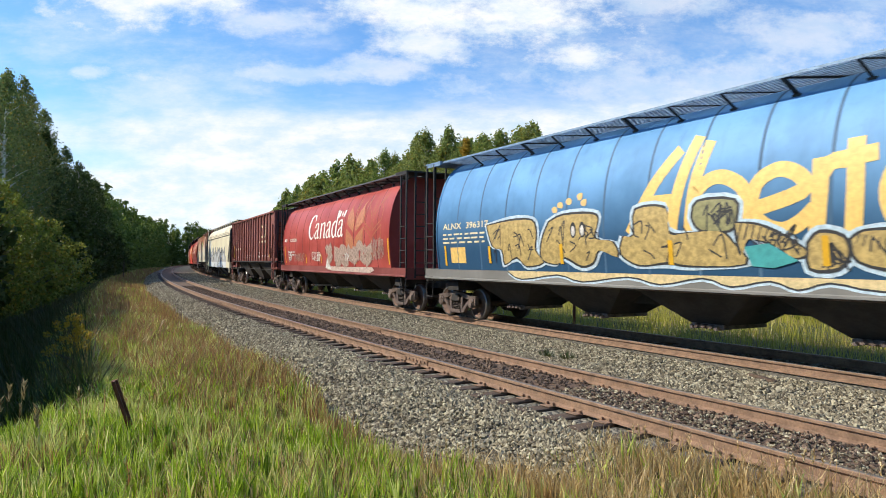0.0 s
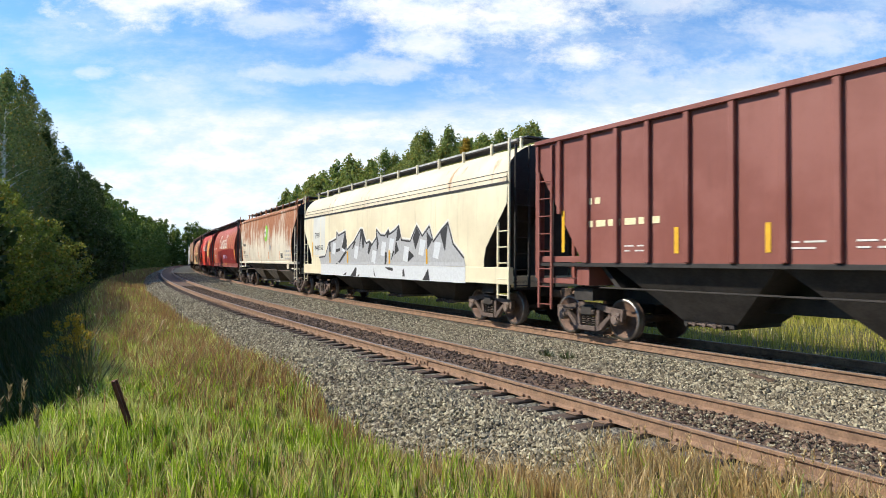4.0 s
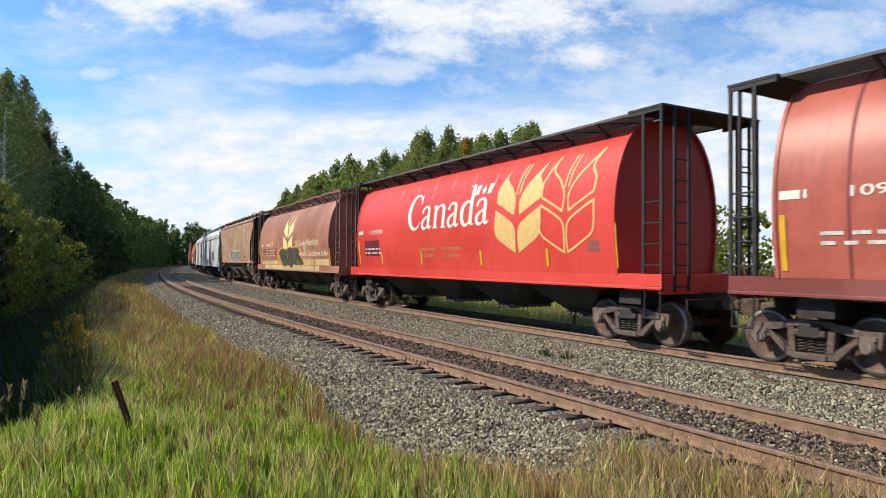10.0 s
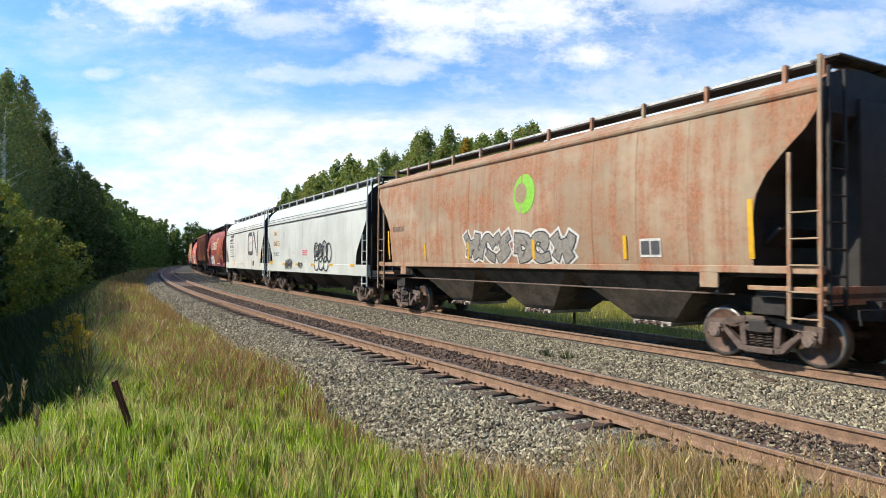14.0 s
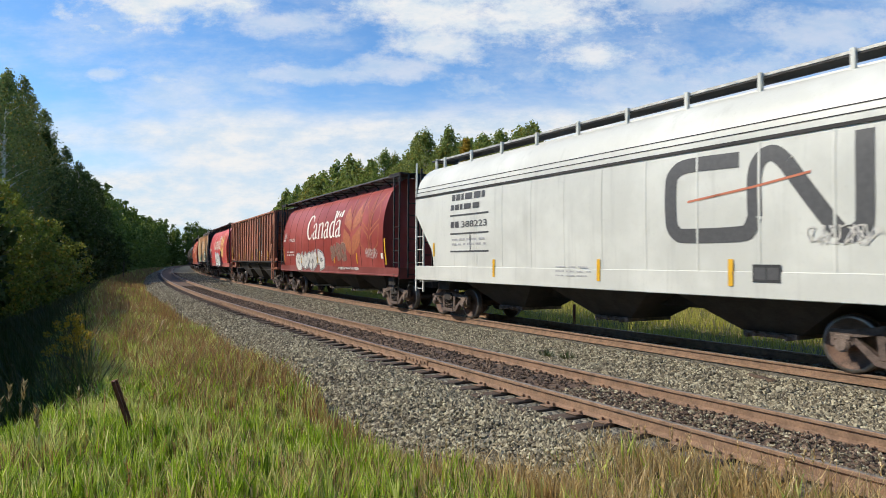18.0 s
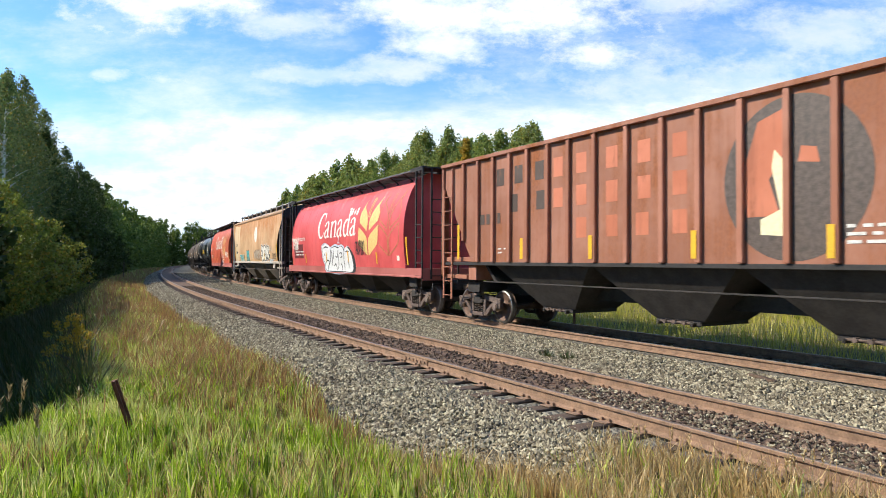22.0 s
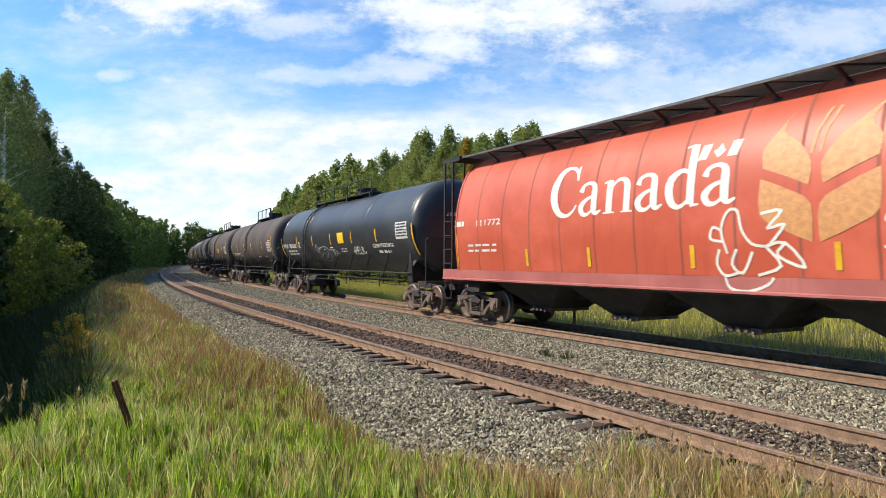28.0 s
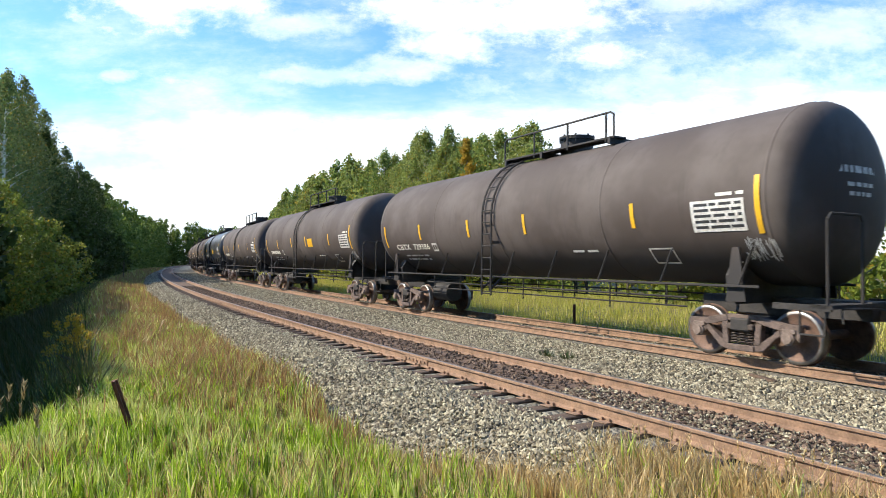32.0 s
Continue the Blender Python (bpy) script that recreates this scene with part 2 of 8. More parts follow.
def build_tracks():
    bed = [(-3.1, -1.0), (-2.65, -0.70), (-1.75, -0.27), (-1.42, -0.235), (-1.1, -0.215), (1.1, -0.205), (1.6, -0.21), (2.6, -0.27), (3.6, -0.21), (4.2, -0.195), (6.2, -0.195), (6.9, -0.22), (7.9, -0.72), (8.4, -1.0)]
    dirt = sweep(RAIL_S, [(-0.66, -0.24), (-0.62, -0.172), (0.62, -0.168), (0.66, -0.24)])
    tagged(new("track_dirt", mesh_from("track_dirt", dirt, DIRTY)), "brown oily dirt and fouled ballast between the rails", kind="structure")
    b = new("ballast_bed", mesh_from("ballast_bed", sweep(RAIL_S, bed), BALLAST))
    tagged(b, "grey crushed-stone ballast bed under both tracks", kind="structure")
    tracks = []
    for name, centre, label in (("near_track", 0.0, "empty rusty railway track on dark wooden ties"), ("far_track", FAR, "railway track that carries the train")):
        tr = tagged(new(name), label, kind="structure")
        for side in (-1, 1):
            r = part("rail", sweep(RAIL_S, RAIL_SECTION, centre + side * 0.7535), RAIL_RUST, tr, "rusty steel rail")
            part("rail_head", sweep(RAIL_S, [(-0.027, 0.0), (0.027, 0.0), (0.024, 0.003), (-0.024, 0.003)], centre + side * 0.7535), RAIL_TOP, r, "worn bright running surface")
        tracks.append(tr)
    return tracks


build_ground()
NEAR_TRACK, FAR_TRACK = build_tracks()

# ---- running gear and fittings that all wagons share ----
# A wagon's space: x forward (the way it runs), y away from the camera, z up from the rail heads.
BLACK = plain("grimy_black_steel", (0.022, 0.019, 0.018), 0.7, 0, 0.4, 3)
DARK = plain("dark_underframe_steel", (0.03, 0.026, 0.024), 0.75, 0, 0.4, 3)
GRATE = plain("weathered_walkway_steel", (0.10, 0.103, 0.108), 0.65, 0.2, 0.3, 5)
WALK_PALE = plain("galvanised_walk_edge", (0.46, 0.45, 0.42), 0.6, 0.2, 0.3, 5)
CASTING = plain("dusty_brown_cast_steel", (0.12, 0.086, 0.072), 0.85, 0, 0.4, 8, 0.3)
WHEEL_BROWN = plain("rusty_wheel_steel", (0.13, 0.075, 0.052), 0.7, 0.1, 0.4, 7)
TREAD = plain("polished_wheel_tread", (0.27, 0.25, 0.235), 0.4, 0.85, 0.2, 5, 0.05)
GATE = plain("grimy_outlet_gate", (0.15, 0.115, 0.105), 0.75, 0.0, 0.5, 6)
YELLOW = plain("yellow_reflective_tape", (0.72, 0.40, 0.02), 0.45, 0, 0.12, 6, 0.05)
WHITE = plain("white_lettering_paint", (0.74, 0.715, 0.63), 0.55, 0, 0.1, 12, 0.05)
CREAM = plain("cream_lettering_paint", (0.78, 0.68, 0.42), 0.55, 0, 0.12, 12, 0.05)
INK = plain("black_lettering_paint", (0.03, 0.03, 0.032), 0.6, 0, 0.3, 12, 0.05)
GATE_PALE = plain("dusty_pale_gate_steel", (0.34, 0.30, 0.27), 0.75, 0.0, 0.35, 6)
GRIMY_BAY = plain("grimy_brown_bay_paint", (0.085, 0.07, 0.055), 0.8, 0, 0.5, 2)
WHEEL_R = 0.457
BASE = 0.89        # half the distance between the axles of one truck
CACHE = {}


def cached(key, maker, *args):
    if key not in CACHE:
        CACHE[key] = maker(*args)
    return CACHE[key]


def lathe_y(bm, prof, n=26):
    """Turns (radius, y) pairs about the y axis."""
    return ring_skin(bm, [[(r * math.cos(a), y, r * math.sin(a)) for r, y in prof] for a in np.linspace(0, 2 * math.pi, n + 1)])


def me_wheel(side):
    bm = bmesh.new()
    p = [(0.0, 0.80), (0.10, 0.80), (0.12, 0.775), (0.20, 0.765), (0.34, 0.785), (0.375, 0.80), (0.40, 0.815), (0.452, 0.815), (0.457, 0.80), (0.462, 0.70), (0.485, 0.69), (0.488, 0.672), (0.40, 0.668), (0.36, 0.72), (0.14, 0.70), (0.11, 0.66), (0.0, 0.66)]
    lathe_y(bm, [(r, side * y) for r, y in p])
    bmesh.ops.remove_doubles(bm, verts=bm.verts, dist=1e-4)
    return mesh_from("wheel", bm, WHEEL_BROWN, True)


def me_rim(side):
    bm = bmesh.new()
    lathe_y(bm, [(0.405, side * 0.8165), (0.4525, side * 0.8165), (0.4595, side * 0.80), (0.4645, side * 0.70)])
    bmesh.ops.remove_doubles(bm, verts=bm.verts, dist=1e-4)
    return mesh_from("tread", bm, TREAD, True)


def me_axle():
    bm = rod(bmesh.new(), (0, -0.97, 0), (0, 0.97, 0), 0.085, 14)
    rod(bm, (0, -1.03, 0), (0, -0.94, 0), 0.07, 6)
    rod(bm, (0, 1.03, 0), (0, 0.94, 0), 0.07, 6)
    # bolts of the bearing caps
    for side in (-1, 1):
        for k in range(3):
            a = k * 2.094
            rod(bm, (0.06 * math.cos(a), side * 1.02, 0.06 * math.sin(a)), (0.06 * math.cos(a), side * 1.07, 0.06 * math.sin(a)), 0.022, 6)
    return mesh_from("axle", bm, WHEEL_BROWN, False)


def me_side_frame():
    """One cast truck side: top and bottom chords that meet at the bearing boxes, with two windows and a spring opening."""
    bm = bmesh.new()
    w = 0.13
    for sx in (-1, 1):
        plate(bm, [(sx * 0.28, 0.80), (sx * 0.62, 0.73), (sx * 0.76, 0.69), (sx * 1.10, 0.69), (sx * 1.10, 0.60), (sx * 0.74, 0.58), (sx * 0.60, 0.60), (sx * 0.28, 0.67)], 1, -w / 2, w / 2)
        plate(bm, [(sx * 0.28, 0.67), (sx * 0.40, 0.645), (sx * 0.37, 0.27), (sx * 0.25, 0.27)], 1, -w / 2 - 0.01, w / 2)
        plate(bm, [(sx * 0.25, 0.27), (sx * 0.37, 0.30), (sx * 0.72, 0.60), (sx * 0.74, 0.50), (sx * 0.42, 0.18), (sx * 0.25, 0.15)], 1, -w / 2, w / 2)
        plate(bm, [(sx * 0.76, 0.62), (sx * 0.83, 0.62), (sx * 0.80, 0.40), (sx * 0.72, 0.47)], 1, -w / 2, w / 2)
        plate(bm, [(sx * 1.02, 0.62), (sx * 1.10, 0.62), (sx * 1.07, 0.40), (sx * 1.00, 0.46)], 1, -w / 2, w / 2)
    plate(bm, [(-0.28, 0.80), (0.28, 0.80), (0.28, 0.68), (-0.28, 0.68)], 1, -w / 2, w / 2)
    plate(bm, [(-0.26, 0.26), (0.26, 0.26), (0.26, 0.15), (-0.26, 0.15)], 1, -w / 2 - 0.03, w / 2 + 0.03)
    bmesh.ops.bevel(bm, geom=list(bm.edges), offset=0.012, segments=1, affect="EDGES")
    return mesh_from("side_frame", bm, CASTING)


def me_spring():
    bm = bmesh.new()
    for x in (-0.16, 0.0, 0.16):
        pts = [(x + 0.066 * math.cos(a), 0.066 * math.sin(a), 0.27 + 0.25 * a / (2 * math.pi * 5)) for a in np.linspace(0, 2 * math.pi * 5, 36)]
        pipe(bm, pts, 0.015, 4)
    box(bm, -0.27, 0.27, -0.12, 0.12, 0.53, 0.64, 0.02)
    return mesh_from("spring_pack", bm, plain("dark_spring_steel", (0.07, 0.05, 0.04), 0.7))


def me_bearing():
    bm = rod(bmesh.new(), (0, -0.10, 0), (0, 0.10, 0), 0.115, 16)
    box(bm, -0.12, 0.12, -0.08, 0.08, 0.08, 0.16, 0.01)
    rod(bm, (0, -0.125, 0), (0, -0.09, 0), 0.085, 16)
    return mesh_from("bearing_box", bm, plain("bearing_cap_steel", (0.19, 0.14, 0.115), 0.7, 0, 0.35, 8))


def me_truck():
    bm = box(bmesh.new(), -0.2, 0.2, -1.12, 1.12, 0.50, 0.74, 0.03)
    box(bm, -0.25, 0.25, -0.25, 0.25, 0.72, 0.82, 0.02)
    for sx in (-1, 1):
        # brake beams and shoes
        rod(bm, (sx * 0.36, -0.78, 0.38), (sx * 0.36, 0.78, 0.38), 0.035, 6)
        for sy in (-0.74, 0.74):
            plate(bm, [(sx * 0.36, 0.25), (sx * 0.425, 0.27), (sx * 0.405, 0.46), (sx * 0.425, 0.62), (sx * 0.36, 0.6)], 1, sy - 0.05, sy + 0.05)
    return mesh_from("truck", bm, DARK)


WHEELSETS = []      # (axle object, its base pose, distance of the axle from the wagon's middle, car)


def add_truck(car, x, yaw=0.0):
    tk = link_part("truck", cached("truck", me_truck), car, pose(x, 0, 0, 0, 0, yaw), "bogie of dusty brown cast steel")
    for y in (-0.99, 0.99):
        sf = link_part("side_frame", cached("sf", me_side_frame), tk, pose(0, y, 0))
        link_part("spring_pack", cached("spring", me_spring), tk, pose(0, y - 0.005, 0))
        for sx in (-1, 1):
            link_part("bearing_box", cached("bearing", me_bearing), tk, pose(sx * BASE, y * 1.01, WHEEL_R) if y < 0 else pose(sx * BASE, y * 1.01, WHEEL_R, 0, 0, 180))
    for sx in (-1, 1):
        ax = link_part("wheelset", cached("axle", me_wheelset), tk, pose(sx * BASE, 0, WHEEL_R), "pair of rusty wheels with bright treads on an axle")
        WHEELSETS.append((ax, sx * BASE, x + sx * BASE, car))
    return tk


def me_wheelset():
    """Axle, wheels and treads in one turning mesh."""
    me = me_axle()
    bm = bmesh.new()
    bm.from_mesh(me)
    for f in bm.faces:
        f.material_index = 0
    for side in (-1, 1):
        for maker, index in ((me_wheel, 0), (me_rim, 1)):
            k = len(bm.faces)
            bm.from_mesh(maker(side))
            bm.faces.ensure_lookup_table()
            for f in bm.faces[k:]:
                f.material_index, f.smooth = index, True
    out = bpy.data.meshes.new("wheelset")
    bm.to_mesh(out)
    bm.free()
    out.materials.append(WHEEL_BROWN)
    out.materials.append(TREAD)
    return out


def me_coupler():
    bm = box(bmesh.new(), -0.55, 0.30, -0.09, 0.09, 0.78, 0.98, 0.02)
    plate(bm, [(0.28, -0.10), (0.46, -0.17), (0.60, -0.10), (0.62, 0.0), (0.50, 0.02), (0.50, 0.15), (0.62, 0.16), (0.56, 0.22), (0.28, 0.12)], 2, 0.72, 1.04)
    bmesh.ops.bevel(bm, geom=list(bm.edges), offset=0.012, segments=1, affect="EDGES")
    return mesh_from("coupler", bm, plain("rusty_coupler_steel", (0.12, 0.075, 0.05), 0.8, 0, 0.4, 9))


def me_hose():
    pts = [(0.1, 0.35, 0.85), (0.25, 0.36, 0.7), (0.45, 0.34, 0.55), (0.62, 0.3, 0.5)]
    return mesh_from("brake_hose", pipe(bmesh.new(), pts, 0.028, 7), plain("black_rubber", (0.02, 0.02, 0.02), 0.6))


def me_ladder(width, z0, z1, n, r=0.016, rise=None):
    """A ladder in the x-z plane: two flat stiles and the heights of its rungs; rise: (z of the lower stile's top)."""
    bm = bmesh.new()
    for i, x in enumerate((-width / 2, width / 2)):
        box(bm, x - 0.03, x + 0.03, -0.022, 0.022, z0, z1 if not rise or i else rise)
    return bm, [z0 + 0.10 + k * 0.42 for k in range(n)], width, r


def me_rung(width, r, material):
    return mesh_from("rung", rod(bmesh.new(), (-width / 2, -0.02, 0), (width / 2, -0.02, 0), r, 6), material)


def ladder_part(name, made, material, parent, m):
    bm, heights, width, r = made
    ob = part(name, bm, material, parent, m=m)
    for z in heights:
        link_part("rung", cached(("rung", width, r, material.name), me_rung, width, r, material), ob, pose(0, 0, z))
    return ob


def end_gear(car, half, sill_col):
    """Draft gear at both ends: coupler, brake hose, end sill, cut lever."""
    for sx, turn in ((1, 0), (-1, 180)):
        base = pose(sx * half, 0, 0, 0, 0, turn)
        link_part("coupler", cached("coupler", me_coupler), car, base @ pose(0.05, 0, 0), "rusty knuckle coupler")
        link_part("brake_hose", cached("hose", me_hose), car, base, "black rubber air hose")
        bm = rod(bmesh.new(), (0.06, -0.1, 1.0), (0.06, -1.3, 1.02), 0.014, 6)
        rod(bm, (0.06, -1.3, 1.02), (0.12, -1.36, 0.8), 0.014, 6)
        part("cut_lever", bm, BLACK, car, m=base)


# ---- paintwork that lies on a wagon's side ----
def map_side(bm, skin, z_step=0.12):
    """Lays a flat drawing in (x, z) onto the wagon's near side: cut in bands, then moved out onto the skin."""
    zs = [v.co.z for v in bm.verts]
    if not zs:
        return bm
    if skin.curved and max(zs) - min(zs) > z_step:
        z = min(zs) + z_step
        while z < max(zs) - 0.01:
            bmesh.ops.bisect_plane(bm, geom=list(bm.verts) + list(bm.edges) + list(bm.faces), plane_co=(0, 0, z), plane_no=(0, 0, 1))
            z += z_step
    return bm


class Skin:
    """The near side of a wagon: how far out it is at a height."""

    def __init__(self, prof, curved=True):
        zs = sorted(prof, key=lambda p: p[1])
        self.z, self.y, self.curved = [p[1] for p in zs], [abs(p[0]) for p in zs], curved

    def out(self, z, lift=0.006):
        return -(float(np.interp(z, self.z, self.y)) + lift)


def decal(name, bm, skin, material, car, lift=0.006, label=""):
    map_side(bm, skin)
    for v in bm.verts:
        v.co.y = skin.out(v.co.z, lift)
    me = bpy.data.meshes.new(name)
    bm.normal_update()
    for f in bm.faces:
        if f.normal.y > 0:
            f.normal_flip()
    bm.to_mesh(me)
    bm.free()
    me.materials.append(material)
    return link_part(name, me, car, None, label)


def words(body, x0, x1, z0, z1, fat=0.0, shear=0.0, slant=0.0):
    """Lettering that fills the box x0..x1, z0..z1 (z0: baseline, z1: the tallest letter's top)."""
    cu = bpy.data.curves.new("words", "FONT")
    cu.body, cu.offset, cu.shear, cu.resolution_u = body, fat, shear, 3
    ob = bpy.data.objects.new("words", cu)
    me = bpy.data.meshes.new_from_object(ob)
    bm = bmesh.new()
    bm.from_mesh(me)
    bpy.data.objects.remove(ob)
    bpy.data.curves.remove(cu)
    bpy.data.meshes.remove(me)
    xs, ys = [v.co.x for v in bm.verts], [v.co.y for v in bm.verts]
    lo, hi = min(xs), max(xs)
    top = max(ys)
    for v in bm.verts:
        fx = (v.co.x - lo) / (hi - lo)
        v.co = (x0 + fx * (x1 - x0), 0, z0 + v.co.y / top * (z1 - z0) + slant * fx)
    return bm


def bars(x0, x1, rows, h=0.05, seed=1, gap=0.12):
    """Rows of small unreadable lettering, as short bars."""
    rnd = random.Random(seed)
    bm = bmesh.new()
    for z in rows:
        x = x0
        while x < x1 - 0.05:
            w = min(rnd.uniform(0.12, 0.4), x1 - x)
            flat(bm, [(x, z), (x + w, z), (x + w, z + h), (x, z + h)])
            x += w + gap * rnd.uniform(0.5, 1.2)
    return bm


def flat(bm, pts):
    bm.faces.new([bm.verts.new((p[0], 0, p[1])) for p in pts])
    return bm


def stroke(bm, pts, w):
    """A painted line of even width through the points."""
    for i, ((x0, z0), (x1, z1)) in enumerate(zip(pts, pts[1:])):
        d = math.hypot(x1 - x0, z1 - z0) or 1
        nx, nz = -(z1 - z0) / d * w / 2, (x1 - x0) / d * w / 2
        ex, ez = (x1 - x0) / d * w * 0.3, (z1 - z0) / d * w * 0.3
        flat(bm, [(x0 + nx - ex, z0 + nz - ez), (x0 - nx - ex, z0 - nz - ez), (x1 - nx + ex, z1 - nz + ez), (x1 + nx + ex, z1 + nz + ez)])
    return bm


def tape(car, skin, xs, z0=1.62, z1=2.05, w=0.10, lift=0.012, material=None):
    for x in xs:
        decal("reflector", flat(bmesh.new(), [(x - w / 2, z0), (x + w / 2, z0), (x + w / 2, z1), (x - w / 2, z1)]), skin, material or YELLOW, car, lift, "yellow reflective strip")


# ---- cylindrical grain hopper ----
ROUND = smooth_profile([(-1.505, 1.49), (-1.535, 1.77), (-1.578, 2.15), (-1.60, 2.58), (-1.585, 3.0), (-1.525, 3.44), (-1.415, 3.85), (-1.26, 4.21), (-1.05, 4.51), (-0.75, 4.725), (-0.4, 4.825), (0.0, 4.86)], 4)


def bay(car, x, half_top, half_bot, z_top, z_bot, wt, wb, material, gate=GATE):
    bm = bmesh.new()
    ring_skin(bm, [[(x - half_top, -wt, z_top), (x + half_top, -wt, z_top), (x + half_top, wt, z_top), (x - half_top, wt, z_top)],
                   [(x - half_bot, -wb, z_bot), (x + half_bot, -wb, z_bot), (x + half_bot, wb, z_bot), (x - half_bot, wb, z_bot)]], closed=True, caps=True)
    b = part("hopper_bay", bm, material, car)
    g = box(bmesh.new(), x - half_bot * 0.95, x + half_bot * 0.95, -wb - 0.05, wb + 0.05, z_bot - 0.08, z_bot + 0.01, 0.01)
    for dx in (-0.7, 0.7):
        box(g, x + dx * half_bot - 0.03, x + dx * half_bot + 0.03, -wb - 0.16, -wb + 0.1, z_bot - 0.10, z_bot - 0.02, 0.008)
    part("outlet_gate", g, gate, b, "grimy steel discharge gate")
    g2 = rod(bmesh.new(), (x - half_bot * 0.62, -wb - 0.13, z_bot - 0.03), (x + half_bot * 0.62, -wb - 0.13, z_bot - 0.03), 0.022, 8)
    for dx in (-0.4, 0.0, 0.4):
        rod(g2, (x + dx * half_bot, -wb - 0.18, z_bot - 0.03), (x + dx * half_bot, -wb - 0.05, z_bot - 0.03), 0.045, 10)
    part("gate_crank", g2, CASTING, b)


def underframe(car, half, tc, material=DARK, pipe_paint=CASTING, slope=1.2):
    part("centre_sill", box(bmesh.new(), -half + 0.1, half - 0.1, -0.32, 0.32, 0.80, 1.12), material, car)
    for sx in (-1, 1):
        part("bolster", box(bmesh.new(), sx * tc - 0.3, sx * tc + 0.3, -1.3, 1.3, 0.86, 1.14), material, car)
        part("slope_sheet", plate(bmesh.new(), [(sx * (tc - 1.0), 1.15), (sx * (half - slope), 2.3), (sx * (half - slope - 0.05), 2.34), (sx * (tc - 1.1), 1.19)], 1, -1.25, 1.25), material, car)
    part("train_pipe", rod(bmesh.new(), (-tc + 0.6, -1.36, 1.17), (tc - 0.6, -1.36, 1.17), 0.02, 6), pipe_paint, car)


def cylinder_car(body, roof=GRATE, sill=None, post=BLACK, end=None, body_label="", length=17.85, seam=None, open_walk=False, gate=None):
    car = new("grain_hopper_car")
    half = length / 2 - 0.6
    fore = half - 0.37                      # the leading end sits farther back
    tc = half - 1.4
    bx, rear = half - 1.55, half - 0.9      # ends of the shell
    skin = Skin(ROUND)
    full = ROUND + [(-y, z) for y, z in ROUND[-2::-1]]
    xs = np.linspace(-rear, bx, 13)
    bm = bmesh.new()
    ring_skin(bm, [[(x, y, z) for y, z in full] for x in xs])
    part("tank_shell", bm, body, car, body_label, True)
    # weld seams that ring the shell
    for x in xs[1:-1]:
        bm = ring_skin(bmesh.new(), [[(x + dx, y * k, 2.7 + (z - 2.7) * k) for y, z in full] for dx, k in ((-0.03, 1.0), (-0.014, 1.004), (0.014, 1.004), (0.03, 1.0))])
        part("weld_seam", bm, seam or body, car, smooth=True)
    for sx, tip in ((-1, rear), (1, bx)):
        bm = bmesh.new()
        bm.faces.new([bm.verts.new((sx * (tip - 0.04), y, z)) for y, z in full])
        part("end_sheet", bm, end or body, car)
        # raised lip round the end of the shell
        part("end_rim", ring_skin(bmesh.new(), [[(sx * (tip + d), y * k, 2.7 + (z - 2.7) * k) for y, z in full] for d, k in ((-0.06, 1.0), (-0.05, 1.012), (0.015, 1.012), (0.015, 0.98))]), end or body, car)
    for sy in (-1, 1):
        bm = bmesh.new()
        plate(bm, [(sy * 1.40, 1.50), (sy * 1.502, 1.50), (sy * 1.502, 1.25), (sy * 1.52, 1.23), (sy * 1.52, 1.19), (sy * 1.36, 1.19), (sy * 1.36, 1.48)], 0, -half, fore)
        part("side_sill", bm, sill or body, car)
    for sx, tip, inner in ((-1, half, rear), (1, fore, bx)):
        bm = box(bmesh.new(), sx * tip, sx * (tip - 0.12), -1.46, 1.46, 1.10, 1.50, 0.01)
        box(bm, sx * (tip - 0.12), sx * inner, -1.3, 1.3, 1.15, 1.22)
        part("end_sill", bm, sill or body, car)
    part("floor_plate", box(bmesh.new(), -bx, bx, -1.38, 1.38, 1.24, 1.30), DARK, car)
    underframe(car, half, tc, slope=1.75)
    for x in np.array([-0.735, -0.245, 0.245, 0.735]) * (bx - 0.55):
        bay(car, float(x), 1.50, 0.40, 1.26, 0.52, 1.3, 0.62, DARK, gate or GATE)
    # grated roof walk on brackets, both sides, and end platforms
    wide = 0.066 if open_walk else 0.084
    for sy in (-1, 1):
        bm = box(bmesh.new(), -half + 0.5, fore - 0.5, sy * 1.37, sy * 1.40, 4.785, 4.835)
        box(bm, -half + 0.5, fore - 0.5, sy * 0.45, sy * 0.48, 4.79, 4.85)
        walk_edge = part("roof_walk", bm, roof, car, "steel running board along the roof edge")
        for k in range(9):
            y = 0.53 + k * 0.095
            part("walk_slat", box(bmesh.new(), -half + 0.5, fore - 0.5, sy * y, sy * (y + wide), 4.808, 4.816), roof, walk_edge)
        for k in range(-5, 6):
            x = 1.19 * k
            r = 0.042 if k % 3 == 0 else 0.026
            bm = rod(bmesh.new(), (x, sy * 1.36, 4.81), (x + 0.05, sy * 0.98, 4.55), r, 5)
            rod(bm, (x, sy * 1.36, 4.81), (x + 0.62, sy * 0.50, 4.805), r * 0.8, 5)
            box(bm, x - 0.02, x + 0.12, sy * 0.96, sy * 1.05, 4.50, 4.56)
            part("walk_bracket", bm, post, car)
    bm = bmesh.new()
    ring_skin(bm, [[(x, y, z) for y, z in ((-0.40, 4.80), (-0.34, 4.90), (0.34, 4.90), (0.40, 4.80))] for x in (-rear + 0.3, bx - 0.3)], caps=True)
    part("hatch_cover", bm, roof, car, "long trough hatch along the roof")
